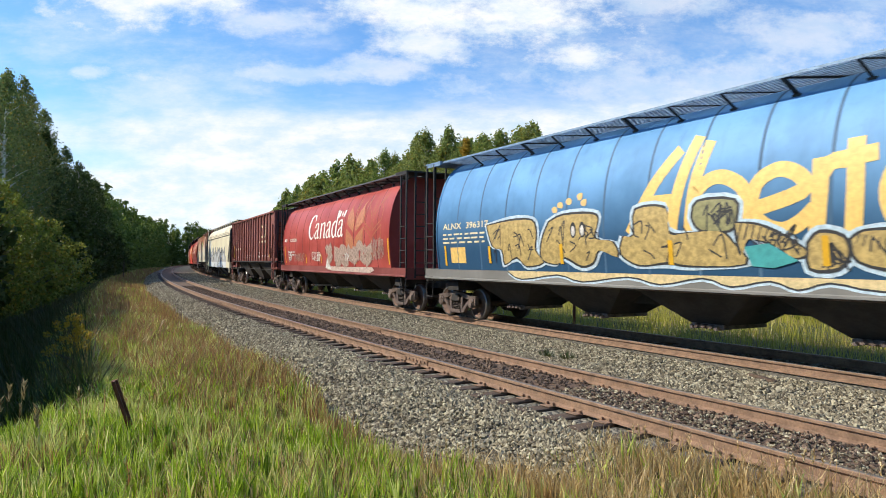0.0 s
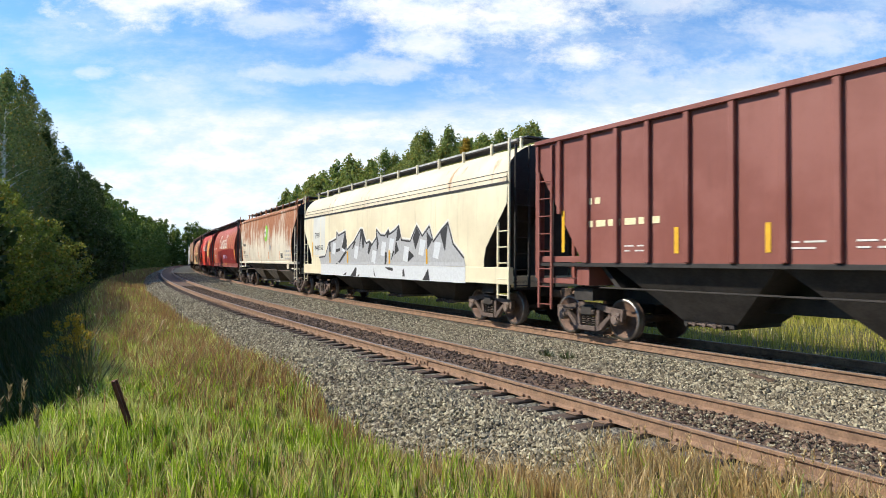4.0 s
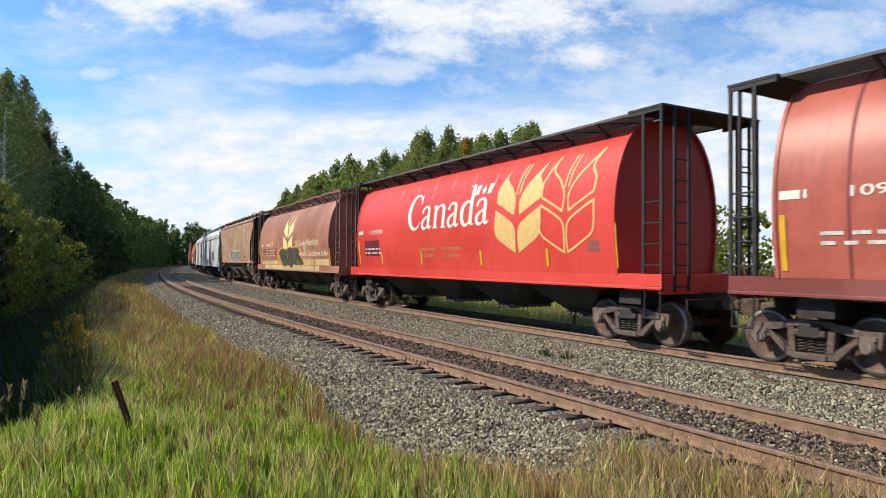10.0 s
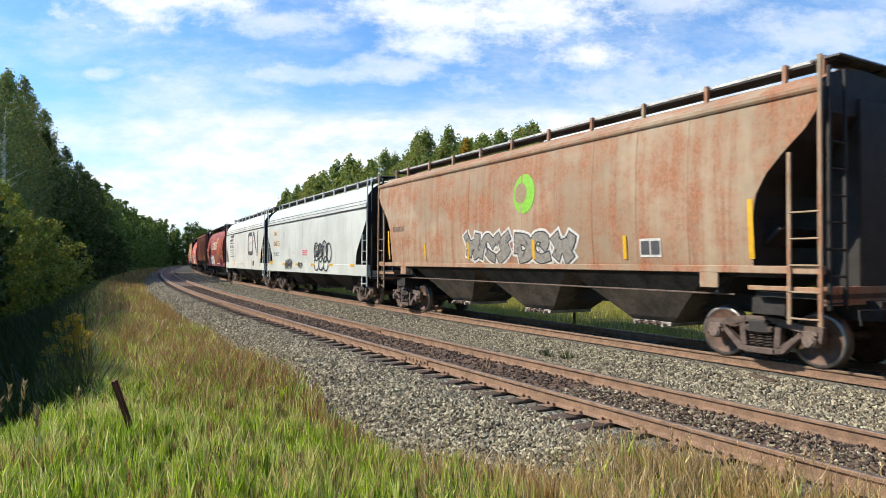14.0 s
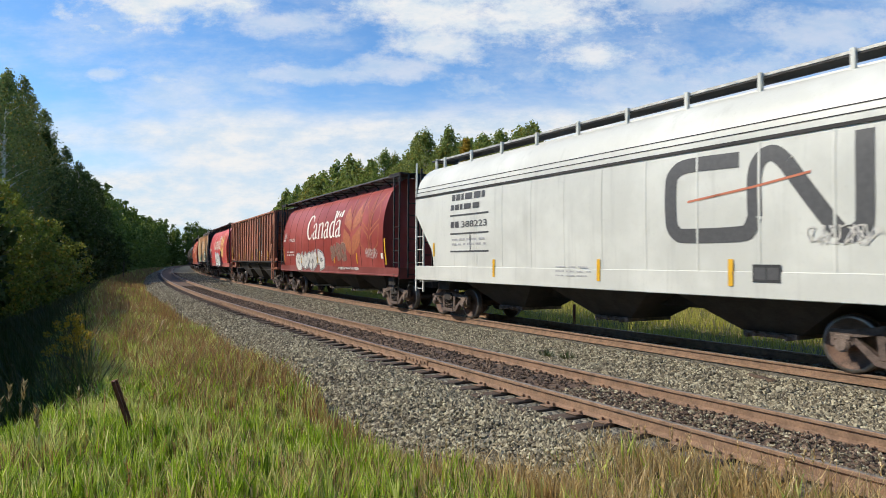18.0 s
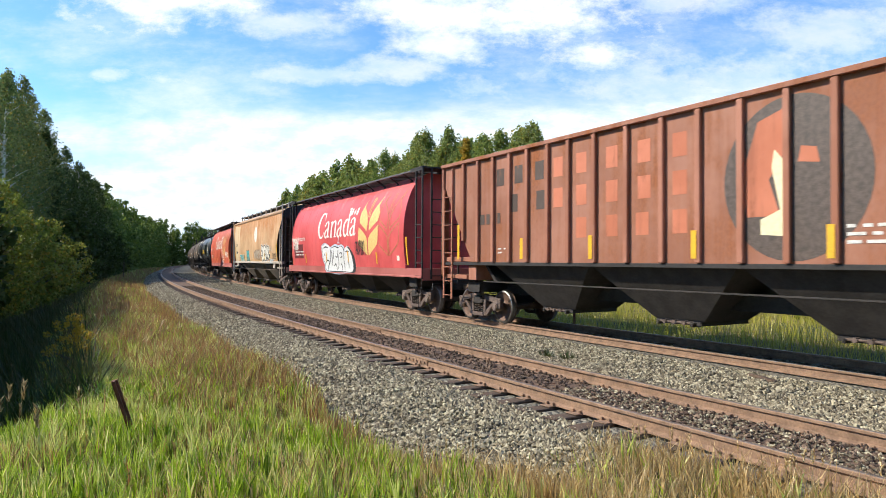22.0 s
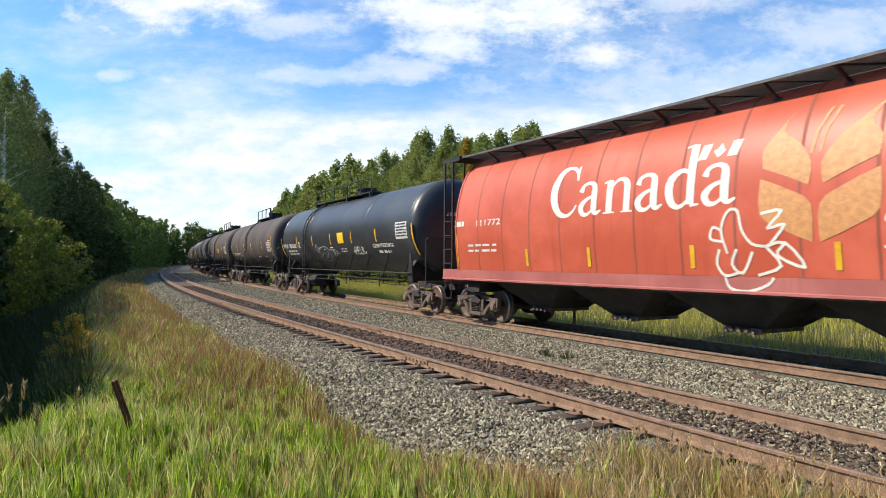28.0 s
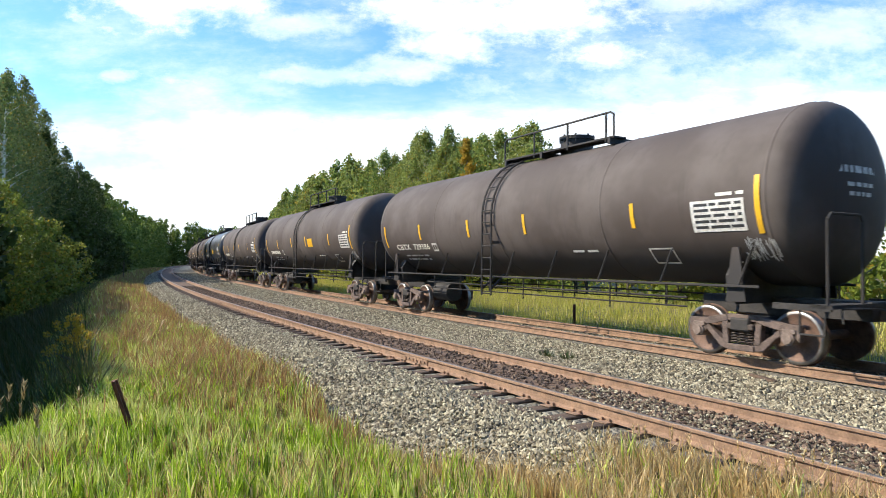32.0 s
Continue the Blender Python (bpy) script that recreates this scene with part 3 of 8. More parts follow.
    for sx, tip in ((-1, half), (1, fore)):
        bm = box(bmesh.new(), sx * (tip + 0.02), sx * (tip - 0.9), -1.5, 1.5, 4.80, 4.845)
        for y in (-1.47, 1.47):
            box(bm, sx * (tip + 0.01), sx * (tip - 0.89), y - 0.02, y + 0.02, 4.72, 4.80)
        box(bm, sx * (tip - 0.9), sx * (tip - 1.5), -0.44, 0.44, 4.79, 4.83)
        part("end_platform", bm, roof if roof is not GRATE else post, car)
        for sy in (-1, 1):
            lad = me_ladder(0.46, 1.15, 4.80, 5)
            ladder_part("side_ladder", lad, post, car, m=pose(sx * (tip - 0.26), sy * 1.47, 0, 0, 0, 0 if sy < 0 else 180))
            bm = me_ladder(0.40, 1.15, 4.80, 7)
            ladder_part("end_ladder", bm, post, car, m=pose(sx * (tip + 0.01), sy * 0.95, 0, 0, 0, 90 * sx))
            bm = pipe(bmesh.new(), [(-0.2, 0, 1.15), (-0.2, -0.03, 0.62), (0.2, -0.03, 0.62), (0.2, 0, 1.15)], 0.018, 6)
            part("sill_step", bm, post, car, m=pose(sx * (tip - 0.26), sy * 1.46, 0))
    end_gear(car, half, sill)
    for sx in (-1, 1):
        add_truck(car, half - 1.71 if sx > 0 else 1.2 - half, sx * 0.7)
    return car, skin, half, bx


# ---- curve-sided covered hopper ----
SIDE_B = smooth_profile([(-1.525, 1.66), (-1.56, 1.95), (-1.60, 2.6), (-1.60, 3.3), (-1.575, 3.95), (-1.53, 4.42)], 4)
ROOF_B = [(-1.52, 4.50), (-1.40, 4.60), (-1.05, 4.77), (-0.6, 4.88), (0.0, 4.92)]
SIDE_S = smooth_profile([(-1.57, 1.56), (-1.585, 2.1), (-1.60, 2.8), (-1.60, 3.4), (-1.58, 3.80)], 4)
ROOF_S = smooth_profile([(-1.585, 3.80), (-1.57, 4.0), (-1.50, 4.25), (-1.36, 4.48), (-1.1, 4.70), (-0.7, 4.85), (0.0, 4.92)], 3)


def curved_car(body, cut="curve", roof=None, sill=None, post=None, end=BLACK, seams=True, length=18.0, bays=3):
    car = new("covered_hopper_car")
    half = length / 2 - 0.6
    tc = half - 1.4
    modern = cut != "curve"
    fore = half if modern else half - 0.35
    side, roof_line = (SIDE_S, ROOF_S) if modern else (SIDE_B, ROOF_B)
    top, low = side[-1][1], side[0][1]
    skin = Skin([(-1.588, 1.08), (-1.588, 1.58)] + [p for p in SIDE_S if p[1] > 1.60] + ROOF_S[1:]) if modern else Skin(SIDE_B)
    post = post or body
    if cut == "curve":
        czs, ces = [1.4, 2.3, 2.85, 3.2, 3.5, 3.85, 4.1, 5.0], [1.17, 1.15, 1.08, 0.88, 0.60, 0.22, 0.06, 0.05]
    else:
        czs, ces = [1.4, 1.8, 2.1, 2.5, 3.25, 5.0], [1.2, 1.18, 1.08, 0.72, 0.05, 0.05]

    def e(z, lead=True):
        return (fore if lead else half) - float(np.interp(z, czs, ces))
    prof = []
    for a, b in zip(side, side[1:]):
        prof += [a, ((a[0] + b[0]) / 2, (a[1] + b[1]) / 2)]
    prof.append(side[-1])
    for sy in (1, -1):
        bm = ring_skin(bmesh.new(), [[(e(z) * f - e(z, False) * (1 - f), sy * y, z) for y, z in prof] for f in np.linspace(0, 1, 9)])
        part("side_sheet", bm, body, car, smooth=True)
        bm = bmesh.new()
        if modern:
            box(bm, -half, fore, sy * 1.57, sy * 1.606, top - 0.03, top + 0.03)
        else:
            plate(bm, [(sy * 1.50, 4.40), (sy * 1.56, 4.40), (sy * 1.585, 4.44), (sy * 1.585, 4.50), (sy * 1.52, 4.53), (sy * 1.46, 4.53)], 0, -half, fore)
        part("roof_rail", bm, BLACK if modern else (roof or body), car)
        bm = box(bmesh.new(), -half, fore, sy * 1.42, sy * (1.585 if modern else 1.55), 1.13 if modern else 1.55, 1.58 if modern else 1.68, 0.012)
        if not modern:
            # jacking pads and a step bar under the sill
            for x in (fore - 2.05, 2.05 - half):
                box(bm, x - 0.2, x + 0.2, sy * 1.50, sy * 1.545, 1.28, 1.56, 0.012)
            for x in (fore - 0.65, 0.65 - half):
                box(bm, x - 0.62, x + 0.62, sy * 1.46, sy * 1.53, 1.27, 1.35, 0.01)
        part("side_sill", bm, sill or body, car)
    full = roof_line + [(-y, z) for y, z in roof_line[-2::-1]]
    part("roof_sheet", ring_skin(bmesh.new(), [[(x, y, z) for y, z in full] for x in np.linspace(-half + 0.1, fore - 0.1, 11)]), roof or body, car, smooth=modern)
    if modern:
        for z in (3.95, 4.08):
            for sy in (-1, 1):
                y = abs(skin.out(z, 0.0))
                part("roof_seam", box(bmesh.new(), -half + 0.1, half - 0.1, sy * (y - 0.01), sy * (y + 0.010), z - 0.008, z + 0.008), BLACK, car)
    if seams:
        for k in range(1, 11):
            x = -half + 1.2 + k * (half + fore - 2.4) / 11
            bm = ring_skin(bmesh.new(), [[(x + dx, y - o, z) for y, z in side] for dx, o in ((-0.03, 0.0), (-0.02, 0.008), (0.02, 0.008), (0.03, 0.0))])
            part("weld_seam", bm, body, car, smooth=True)
    for sx, tip in ((-1, half), (1, fore)):
        # end sheet follows the cut of the sides
        zz = [low, 1.85, 2.1, 2.5, 2.9, 3.2, 3.5, 3.7, top - 0.3, top]
        bm = ring_skin(bmesh.new(), [[(sx * (e(z, sx > 0) - 0.01), y * abs(skin.out(z, -0.01)), z) for z in zz] for y in np.linspace(-1, 1, 5)])
        part("end_sheet", bm, end, car)
        bm = bmesh.new()
        bm.faces.new([bm.verts.new((sx * (tip - 0.1), y, z)) for y, z in [(-1.5, top - 0.1)] + full + [(1.5, top - 0.1)]])
        part("roof_end", bm, end, car)
        bm = box(bmesh.new(), sx * (tip - 0.75), sx * (tip - 0.02), -0.42, 0.42, 1.25, top, 0.02)
        box(bm, sx * (tip - 1.2), sx * tip, -1.42, 1.42, 1.16, 1.24)
        part("end_frame", bm, end, car)
        part("end_sill", box(bmesh.new(), sx * tip, sx * (tip - 0.1), -1.42, 1.42, 1.06, 1.36, 0.01), sill or body, car)
        for sy in (-1, 1):
            lad = me_ladder(0.5, 0.75, 4.95, 5, 0.016, 3.5)
            m = pose(sx * (tip - 0.26), sy * 1.56, 0, 0, 0, 0 if sx > 0 else 180)
            ladder_part("side_ladder", lad, post, car, m=m)
            lad = me_ladder(0.44, 1.0, 4.8, 7)
            ladder_part("end_ladder", lad, BLACK, car, m=pose(sx * (tip + 0.02), sy * 1.15, 0, 0, 0, 90))
    part("floor_plate", box(bmesh.new(), -half + 1.2, half - 1.2, -1.40, 1.40, 1.28 if modern else 1.48, 1.34 if modern else 1.54), DARK, car)
    underframe(car, half, tc)
    if bays == 3:
        for x in (-3.9, 0.0, 3.9):
            bay(car, x, 1.9, 0.55, 1.30 if modern else 1.52, 0.48, 1.38, 0.65, DARK if modern else GRIMY_BAY, GATE if modern else GATE_PALE)
    else:
        for x in (-4.6, -1.55, 1.55, 4.6):
            bay(car, x, 1.5, 0.5, 1.30, 0.48, 1.38, 0.65, DARK)
    # roof walk carried on posts
    for sy in (-1, 1):
        bm = box(bmesh.new(), -half + 0.1, fore - 0.1, sy * 0.45, sy * 0.92, 5.00, 5.03)
        board = part("roof_walk", bm, BLACK, car, "grated running board along the roof")
        part("walk_edge", box(bmesh.new(), -half + 0.1, fore - 0.1, sy * 0.905, sy * 0.93, 5.035, 5.085), WALK_PALE, board, "pale galvanised edge rail")
        for x in [fore - 0.3, -half + 0.3] + [7.1 - 1.585 * k for k in range(10)]:
            bm = box(bmesh.new(), x - 0.035, x + 0.035, sy * 0.93, sy * 1.0, 4.72, 5.10)
            part("walk_post", bm, post, car)
    for sx, tip in ((-1, half), (1, fore)):
        bm = box(bmesh.new(), sx * tip, sx * (tip - 0.5), -1.0, 1.0, 5.035, 5.065)
        part("end_platform", bm, GRATE, car)
    part("hatch_cover", ring_skin(bmesh.new(), [[(x, y, z) for y, z in ((-0.36, 4.86), (-0.31, 5.0), (0.31, 5.0), (0.36, 4.86))] for x in (-half + 0.6, half - 0.6)], caps=True), roof or body, car)
    end_gear(car, half, sill)
    for sx in (-1, 1):
        add_truck(car, half - 1.74 if sx > 0 else 1.3 - half, sx * 0.7)
    return car, skin, half, e


# ---- rib-sided covered hopper ----
def ribbed_car(body, rib=None, length=17.6, ribs=(), bay_mat=None):
    car = new("ribbed_hopper_car")
    half = length / 2 - 0.6
    tc = half - 1.4
    skin = Skin([(-1.50, 1.70), (-1.50, 4.62)], False)
    for sy in (-1, 1):
        o = [(-half + 1.6, 1.70), (half - 2.05, 1.70), (half - 0.5, 4.0), (half - 0.5, 4.62), (-half + 0.05, 4.62), (-half + 0.05, 4.0)]
        part("side_sheet", plate(bmesh.new(), o, 1, sy * 1.44, sy * 1.50), body, car)
        for x in ribs:
            edge = half - (2.05 if x > 0 else 1.6)
            lo = 1.72 if abs(x) < edge else 1.72 + (abs(x) - edge) * 1.5
            part("side_rib", box(bmesh.new(), x - 0.06, x + 0.06, sy * 1.49, sy * 1.585, lo, 4.56, 0.012), rib or body, car)
        part("side_sill", box(bmesh.new(), -half, half, sy * 1.40, sy * 1.53, 1.62, 1.71, 0.008), BLACK, car)
        for sx, tip in ((-1, half), (1, half - 0.45)):
            part("corner_post", box(bmesh.new(), sx * (tip - 0.08), sx * (tip + 0.02), sy * 1.44, sy * 1.56, 1.32, 4.58, 0.012), body, car)
        part("top_chord", box(bmesh.new(), -half - 0.03, half - 0.42, sy * 1.43, sy * 1.60, 4.56, 4.66, 0.01), body, car)
    roof = [(-1.5, 4.65), (-0.9, 4.74), (0, 4.78), (0.9, 4.74), (1.5, 4.65)]
    part("roof_sheet", ring_skin(bmesh.new(), [[(x, y, z) for y, z in roof] for x in np.linspace(-half, half - 0.42, 9)]), body, car)
    part("roof_walk", box(bmesh.new(), -half + 0.2, half - 0.2, -0.35, 0.35, 4.86, 4.90), GRATE, car)
    for sx, tip in ((-1, half), (1, half - 0.45)):
        bm = ring_skin(bmesh.new(), [[(sx * (tip - 1.62), y, 1.70), (sx * (tip - 0.07), y, 4.0), (sx * (tip - 0.07), y, 4.7)] for y in (-1.48, 0, 1.48)])
        part("end_sheet", bm, body, car)
        for y in (-1.4, -0.35, 0.35, 1.4):
            part("end_post", box(bmesh.new(), sx * (tip - 0.09), sx * (tip + 0.01), y - 0.04, y + 0.04, 1.3, 4.3), body, car)
        bm = box(bmesh.new(), sx * half, sx * (half - 1.3), -1.48, 1.48, 1.22, 1.34, 0.01)
        for sy in (-1, 1):
            box(bm, sx * half, sx * (half - 1.7), sy * 1.42, sy * 1.50, 1.72, 1.86, 0.01)
        box(bm, sx * (half - 1.75), sx * (half - 1.35), -1.45, 1.45, 1.2, 1.70, 0.01)
        part("end_sill", bm, rib or body, car)
        for sy in (-1, 1):
            ladder_part("side_ladder", me_ladder(0.46, 0.62, 4.5, 8, 0.016, 3.9), rib or body, car, m=pose(sx * (tip - 0.35), sy * 1.55, 0))
            ladder_part("end_ladder", me_ladder(0.42, 1.1, 4.6, 7), BLACK, car, m=pose(sx * (tip + 0.05), sy * 1.15, 0, 0, 0, 90))
    underframe(car, half, tc, DARK, DARK)
    for x in (-3.75, 0, 3.75):
        bay(car, x, 1.86, 0.6, 1.66, 0.55, 1.42, 0.7, bay_mat or DARK, DARK)
    end_gear(car, half, body)
    for sx in (-1, 1):
        add_truck(car, half - 1.7 if sx > 0 else 1.3 - half, sx * 0.7)
    return car, skin, half


# ---- tank car ----
def tank_car(body, length=18.9, r=1.63, cz=2.94, ladder_x=-0.6, dome_x=1.1, rail=(-1.1, 3.2), gap=None, over=1.85):
    car = new("tank_car")
    half = length / 2 - 0.65
    tc = half - over
    hx = half - 0.35          # tip of the heads
    prof = [(-hx + 0.62 * (1 - max(0.0, math.cos(a)) ** 0.72), r * math.sin(a)) for a in np.linspace(0.02, math.pi / 2, 11)]
    prof += [(x, r) for x in np.linspace(-hx + 0.66, hx - 0.66, 13)]
    prof += [(-x, q) for x, q in reversed(prof[:11])]
    n = 48
    rings = [[(x, q * math.cos(a), cz + q * math.sin(a)) for a in np.linspace(0, 2 * math.pi, n, endpoint=False)] for x, q in prof]
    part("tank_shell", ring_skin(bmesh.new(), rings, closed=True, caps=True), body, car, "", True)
    skin = Skin([(-r * math.cos(a), cz + r * math.sin(a)) for a in np.linspace(-1.35, 1.4, 40)])
    for x in (-hx + 0.64, hx - 0.64, -hx * 0.45, hx * 0.45, ladder_x - 0.32, ladder_x + 0.32):
        part("weld_seam", ring_skin(bmesh.new(), [[(x + d, q * math.cos(a), cz + q * math.sin(a)) for a in np.linspace(0, 2 * math.pi, n + 1)] for d, q in ((-0.03, r), (-0.02, r + 0.008), (0.02, r + 0.008), (0.03, r))]), body, car, smooth=True)
    # ladder curved over the tank, both sides
    for sy in (-1, 1):
        bm = bmesh.new()
        for dx in (-0.22, 0.22):
            arc = [(ladder_x + dx, sy * (r + 0.07) * math.cos(a), cz + (r + 0.07) * math.sin(a)) for a in np.linspace(-0.1, 1.2, 10)]
            pipe(bm, [(ladder_x + dx, sy * (r + 0.07), 0.82)] + arc, 0.03, 5)
        for z in np.arange(0.87, 2.9, 0.32):
            rod(bm, (ladder_x - 0.22, sy * (r + 0.07), z), (ladder_x + 0.22, sy * (r + 0.07), z), 0.018, 5)
        for a in np.arange(0.1, 1.15, 0.2):
            y, z = sy * (r + 0.07) * math.cos(a), cz + (r + 0.07) * math.sin(a)
            rod(bm, (ladder_x - 0.22, y, z), (ladder_x + 0.22, y, z), 0.018, 5)
        rod(bm, (ladder_x - 0.22, sy * (r + 0.05), 1.0), (ladder_x - 0.05, sy * 1.35, 1.3), 0.03, 5)
        rod(bm, (ladder_x + 0.22, sy * (r + 0.05), 1.0), (ladder_x + 0.4, sy * 1.35, 1.4), 0.03, 5)
        part("tank_ladder", bm, BLACK, car)
        # long handrail under the tank's flank with its stays
        bm = pipe(bmesh.new(), [(-half + 1.2, sy * 1.46, 1.32), (half - 1.2, sy * 1.46, 1.32)], 0.026, 6)
        for x in np.linspace(-half + 1.6, half - 1.6, 9):
            rod(bm, (float(x), sy * 1.46, 1.32), (float(x) + 0.22, sy * 1.36, 2.0), 0.024, 5)
        part("side_rail", bm, BLACK, car, "long steel grab rail under the tank")
    # platform, railing and fittings on top
    top = cz + r
    bm = box(bmesh.new(), rail[0], rail[1], -0.75, -0.35, top + 0.02, top + 0.06)
    box(bm, rail[0], rail[1], 0.35, 0.75, top + 0.02, top + 0.06)
    for x in (rail[0] + 0.1, dome_x - 0.5, rail[1] - 0.1):
        box(bm, x - 0.04, x + 0.04, -0.8, 0.8, top - 0.12, top + 0.03)
    part("top_platform", bm, BLACK, car)
    for sy in (-1,):
        y = sy * 0.74
        z0, z1 = top + 0.05, top + 0.62
        for a, b in ((rail[0], gap[0]), (gap[1], rail[1])) if gap else (rail,):
            bm = pipe(bmesh.new(), [(a, y, z0), (a, y, z1 - 0.06), (a + 0.1, y, z1), (b - 0.1, y, z1), (b, y, z1 - 0.06), (b, y, z0)], 0.025, 6)
            for k in range(1, int((b - a) / 1.4) + 1):
                rod(bm, (a + k * 1.35, y, z0 - 0.1), (a + k * 1.35, y, z1), 0.028, 6)
            part("top_railing", bm, BLACK, car)
    bm = rod(bmesh.new(), (dome_x, 0, top - 0.1), (dome_x, 0, top + 0.34), 0.42, 24)
    rod(bm, (dome_x, 0, top + 0.34), (dome_x, 0, top + 0.42), 0.46, 24)
    for k in range(8):
        a = k * math.pi / 4
        rod(bm, (dome_x + 0.42 * math.cos(a), 0.42 * math.sin(a), top + 0.28), (dome_x + 0.42 * math.cos(a), 0.42 * math.sin(a), top + 0.46), 0.03, 6)
    part("manway", bm, BLACK, car, "black valve dome with bolted lid")
    for sx in (-1, 1):
        # cradle, stub sill, end walkway, grab hoops
        bm = box(bmesh.new(), sx * half, sx * (tc - 1.4), -0.3, 0.3, 0.78, 1.10, 0.01)
        plate(bm, [(-1.25, 1.0), (1.25, 1.0), (1.3, 1.5), (1.1, 1.8), (0.5, 1.42), (-0.5, 1.42), (-1.1, 1.8), (-1.3, 1.5)], 0, sx * tc - 0.12, sx * tc + 0.12)
        part("cradle", bm, DARK, car)
        bm = box(bmesh.new(), sx * (half + 0.02), sx * (half - 0.32), -1.48, 1.48, 1.02, 1.08)
        box(bm, sx * (tc + 0.9), sx * half, -1.48, -1.42, 0.98, 1.08)
        box(bm, sx * (tc + 0.9), sx * half, 1.42, 1.48, 0.98, 1.08)
        part("end_walkway", bm, DARK, car)
        for sy in (-1, 1):
            bm = pipe(bmesh.new(), [(sx * (half - 0.06), sy * 1.45, 1.05), (sx * (half - 0.06), sy * 1.45, 2.40), (sx * (half - 0.06), sy * 1.36, 2.5), (sx * (half - 0.06), sy * 0.55, 2.5), (sx * (half - 0.06), sy * 0.48, 2.4), (sx * (half - 0.06), sy * 0.48, 1.05)], 0.024, 6)
            part("end_railing", bm, DARK, car)
            plate_bm = plate(bmesh.new(), [(sx * (tc - 0.05), 1.05), (sx * (tc + 0.35), 1.05), (sx * (tc + 0.22), 2.0), (sx * (tc + 0.08), 2.0)], 1, sy * 1.40, sy * 1.36)
            part("bolster_web", plate_bm, body, car)
            bm = pipe(bmesh.new(), [(-0.2, 0, 1.02), (-0.2, -0.02, 0.6), (0.2, -0.02, 0.6), (0.2, 0, 1.02)], 0.018, 6)
            part("sill_step", bm, DARK, car, m=pose(sx * (half - 0.3), sy * 1.45, 0))
    bm = rod(bmesh.new(), (-tc + 1.35, -0.45, 0.72), (-tc + 2.3, -0.45, 0.72), 0.30, 18)
    part("brake_gear", bm, BLACK, car)
    # brake rods and their hangers between the trucks
    for sy in (-1, 1):
        bm = rod(bmesh.new(), (-tc + 1.3, sy * 0.9, 0.86), (tc - 1.3, sy * 0.9, 0.86), 0.018, 5)
        rod(bm, (-tc + 1.3, sy * 0.9, 1.04), (tc - 1.3, sy * 0.9, 1.04), 0.022, 5)
        for k in range(7):
            x = -tc + 1.8 + k * (2 * tc - 3.6) / 6
            rod(bm, (x, sy * 0.9, 1.32), (x, sy * 0.9, 0.72 if k % 2 else 0.84), 0.018, 5)
        part("brake_rod", bm, BLACK, car)
    end_gear(car, half, body)
    for sx in (-1, 1):
        add_truck(car, sx * tc, sx * 0.7)
    return car, skin, half

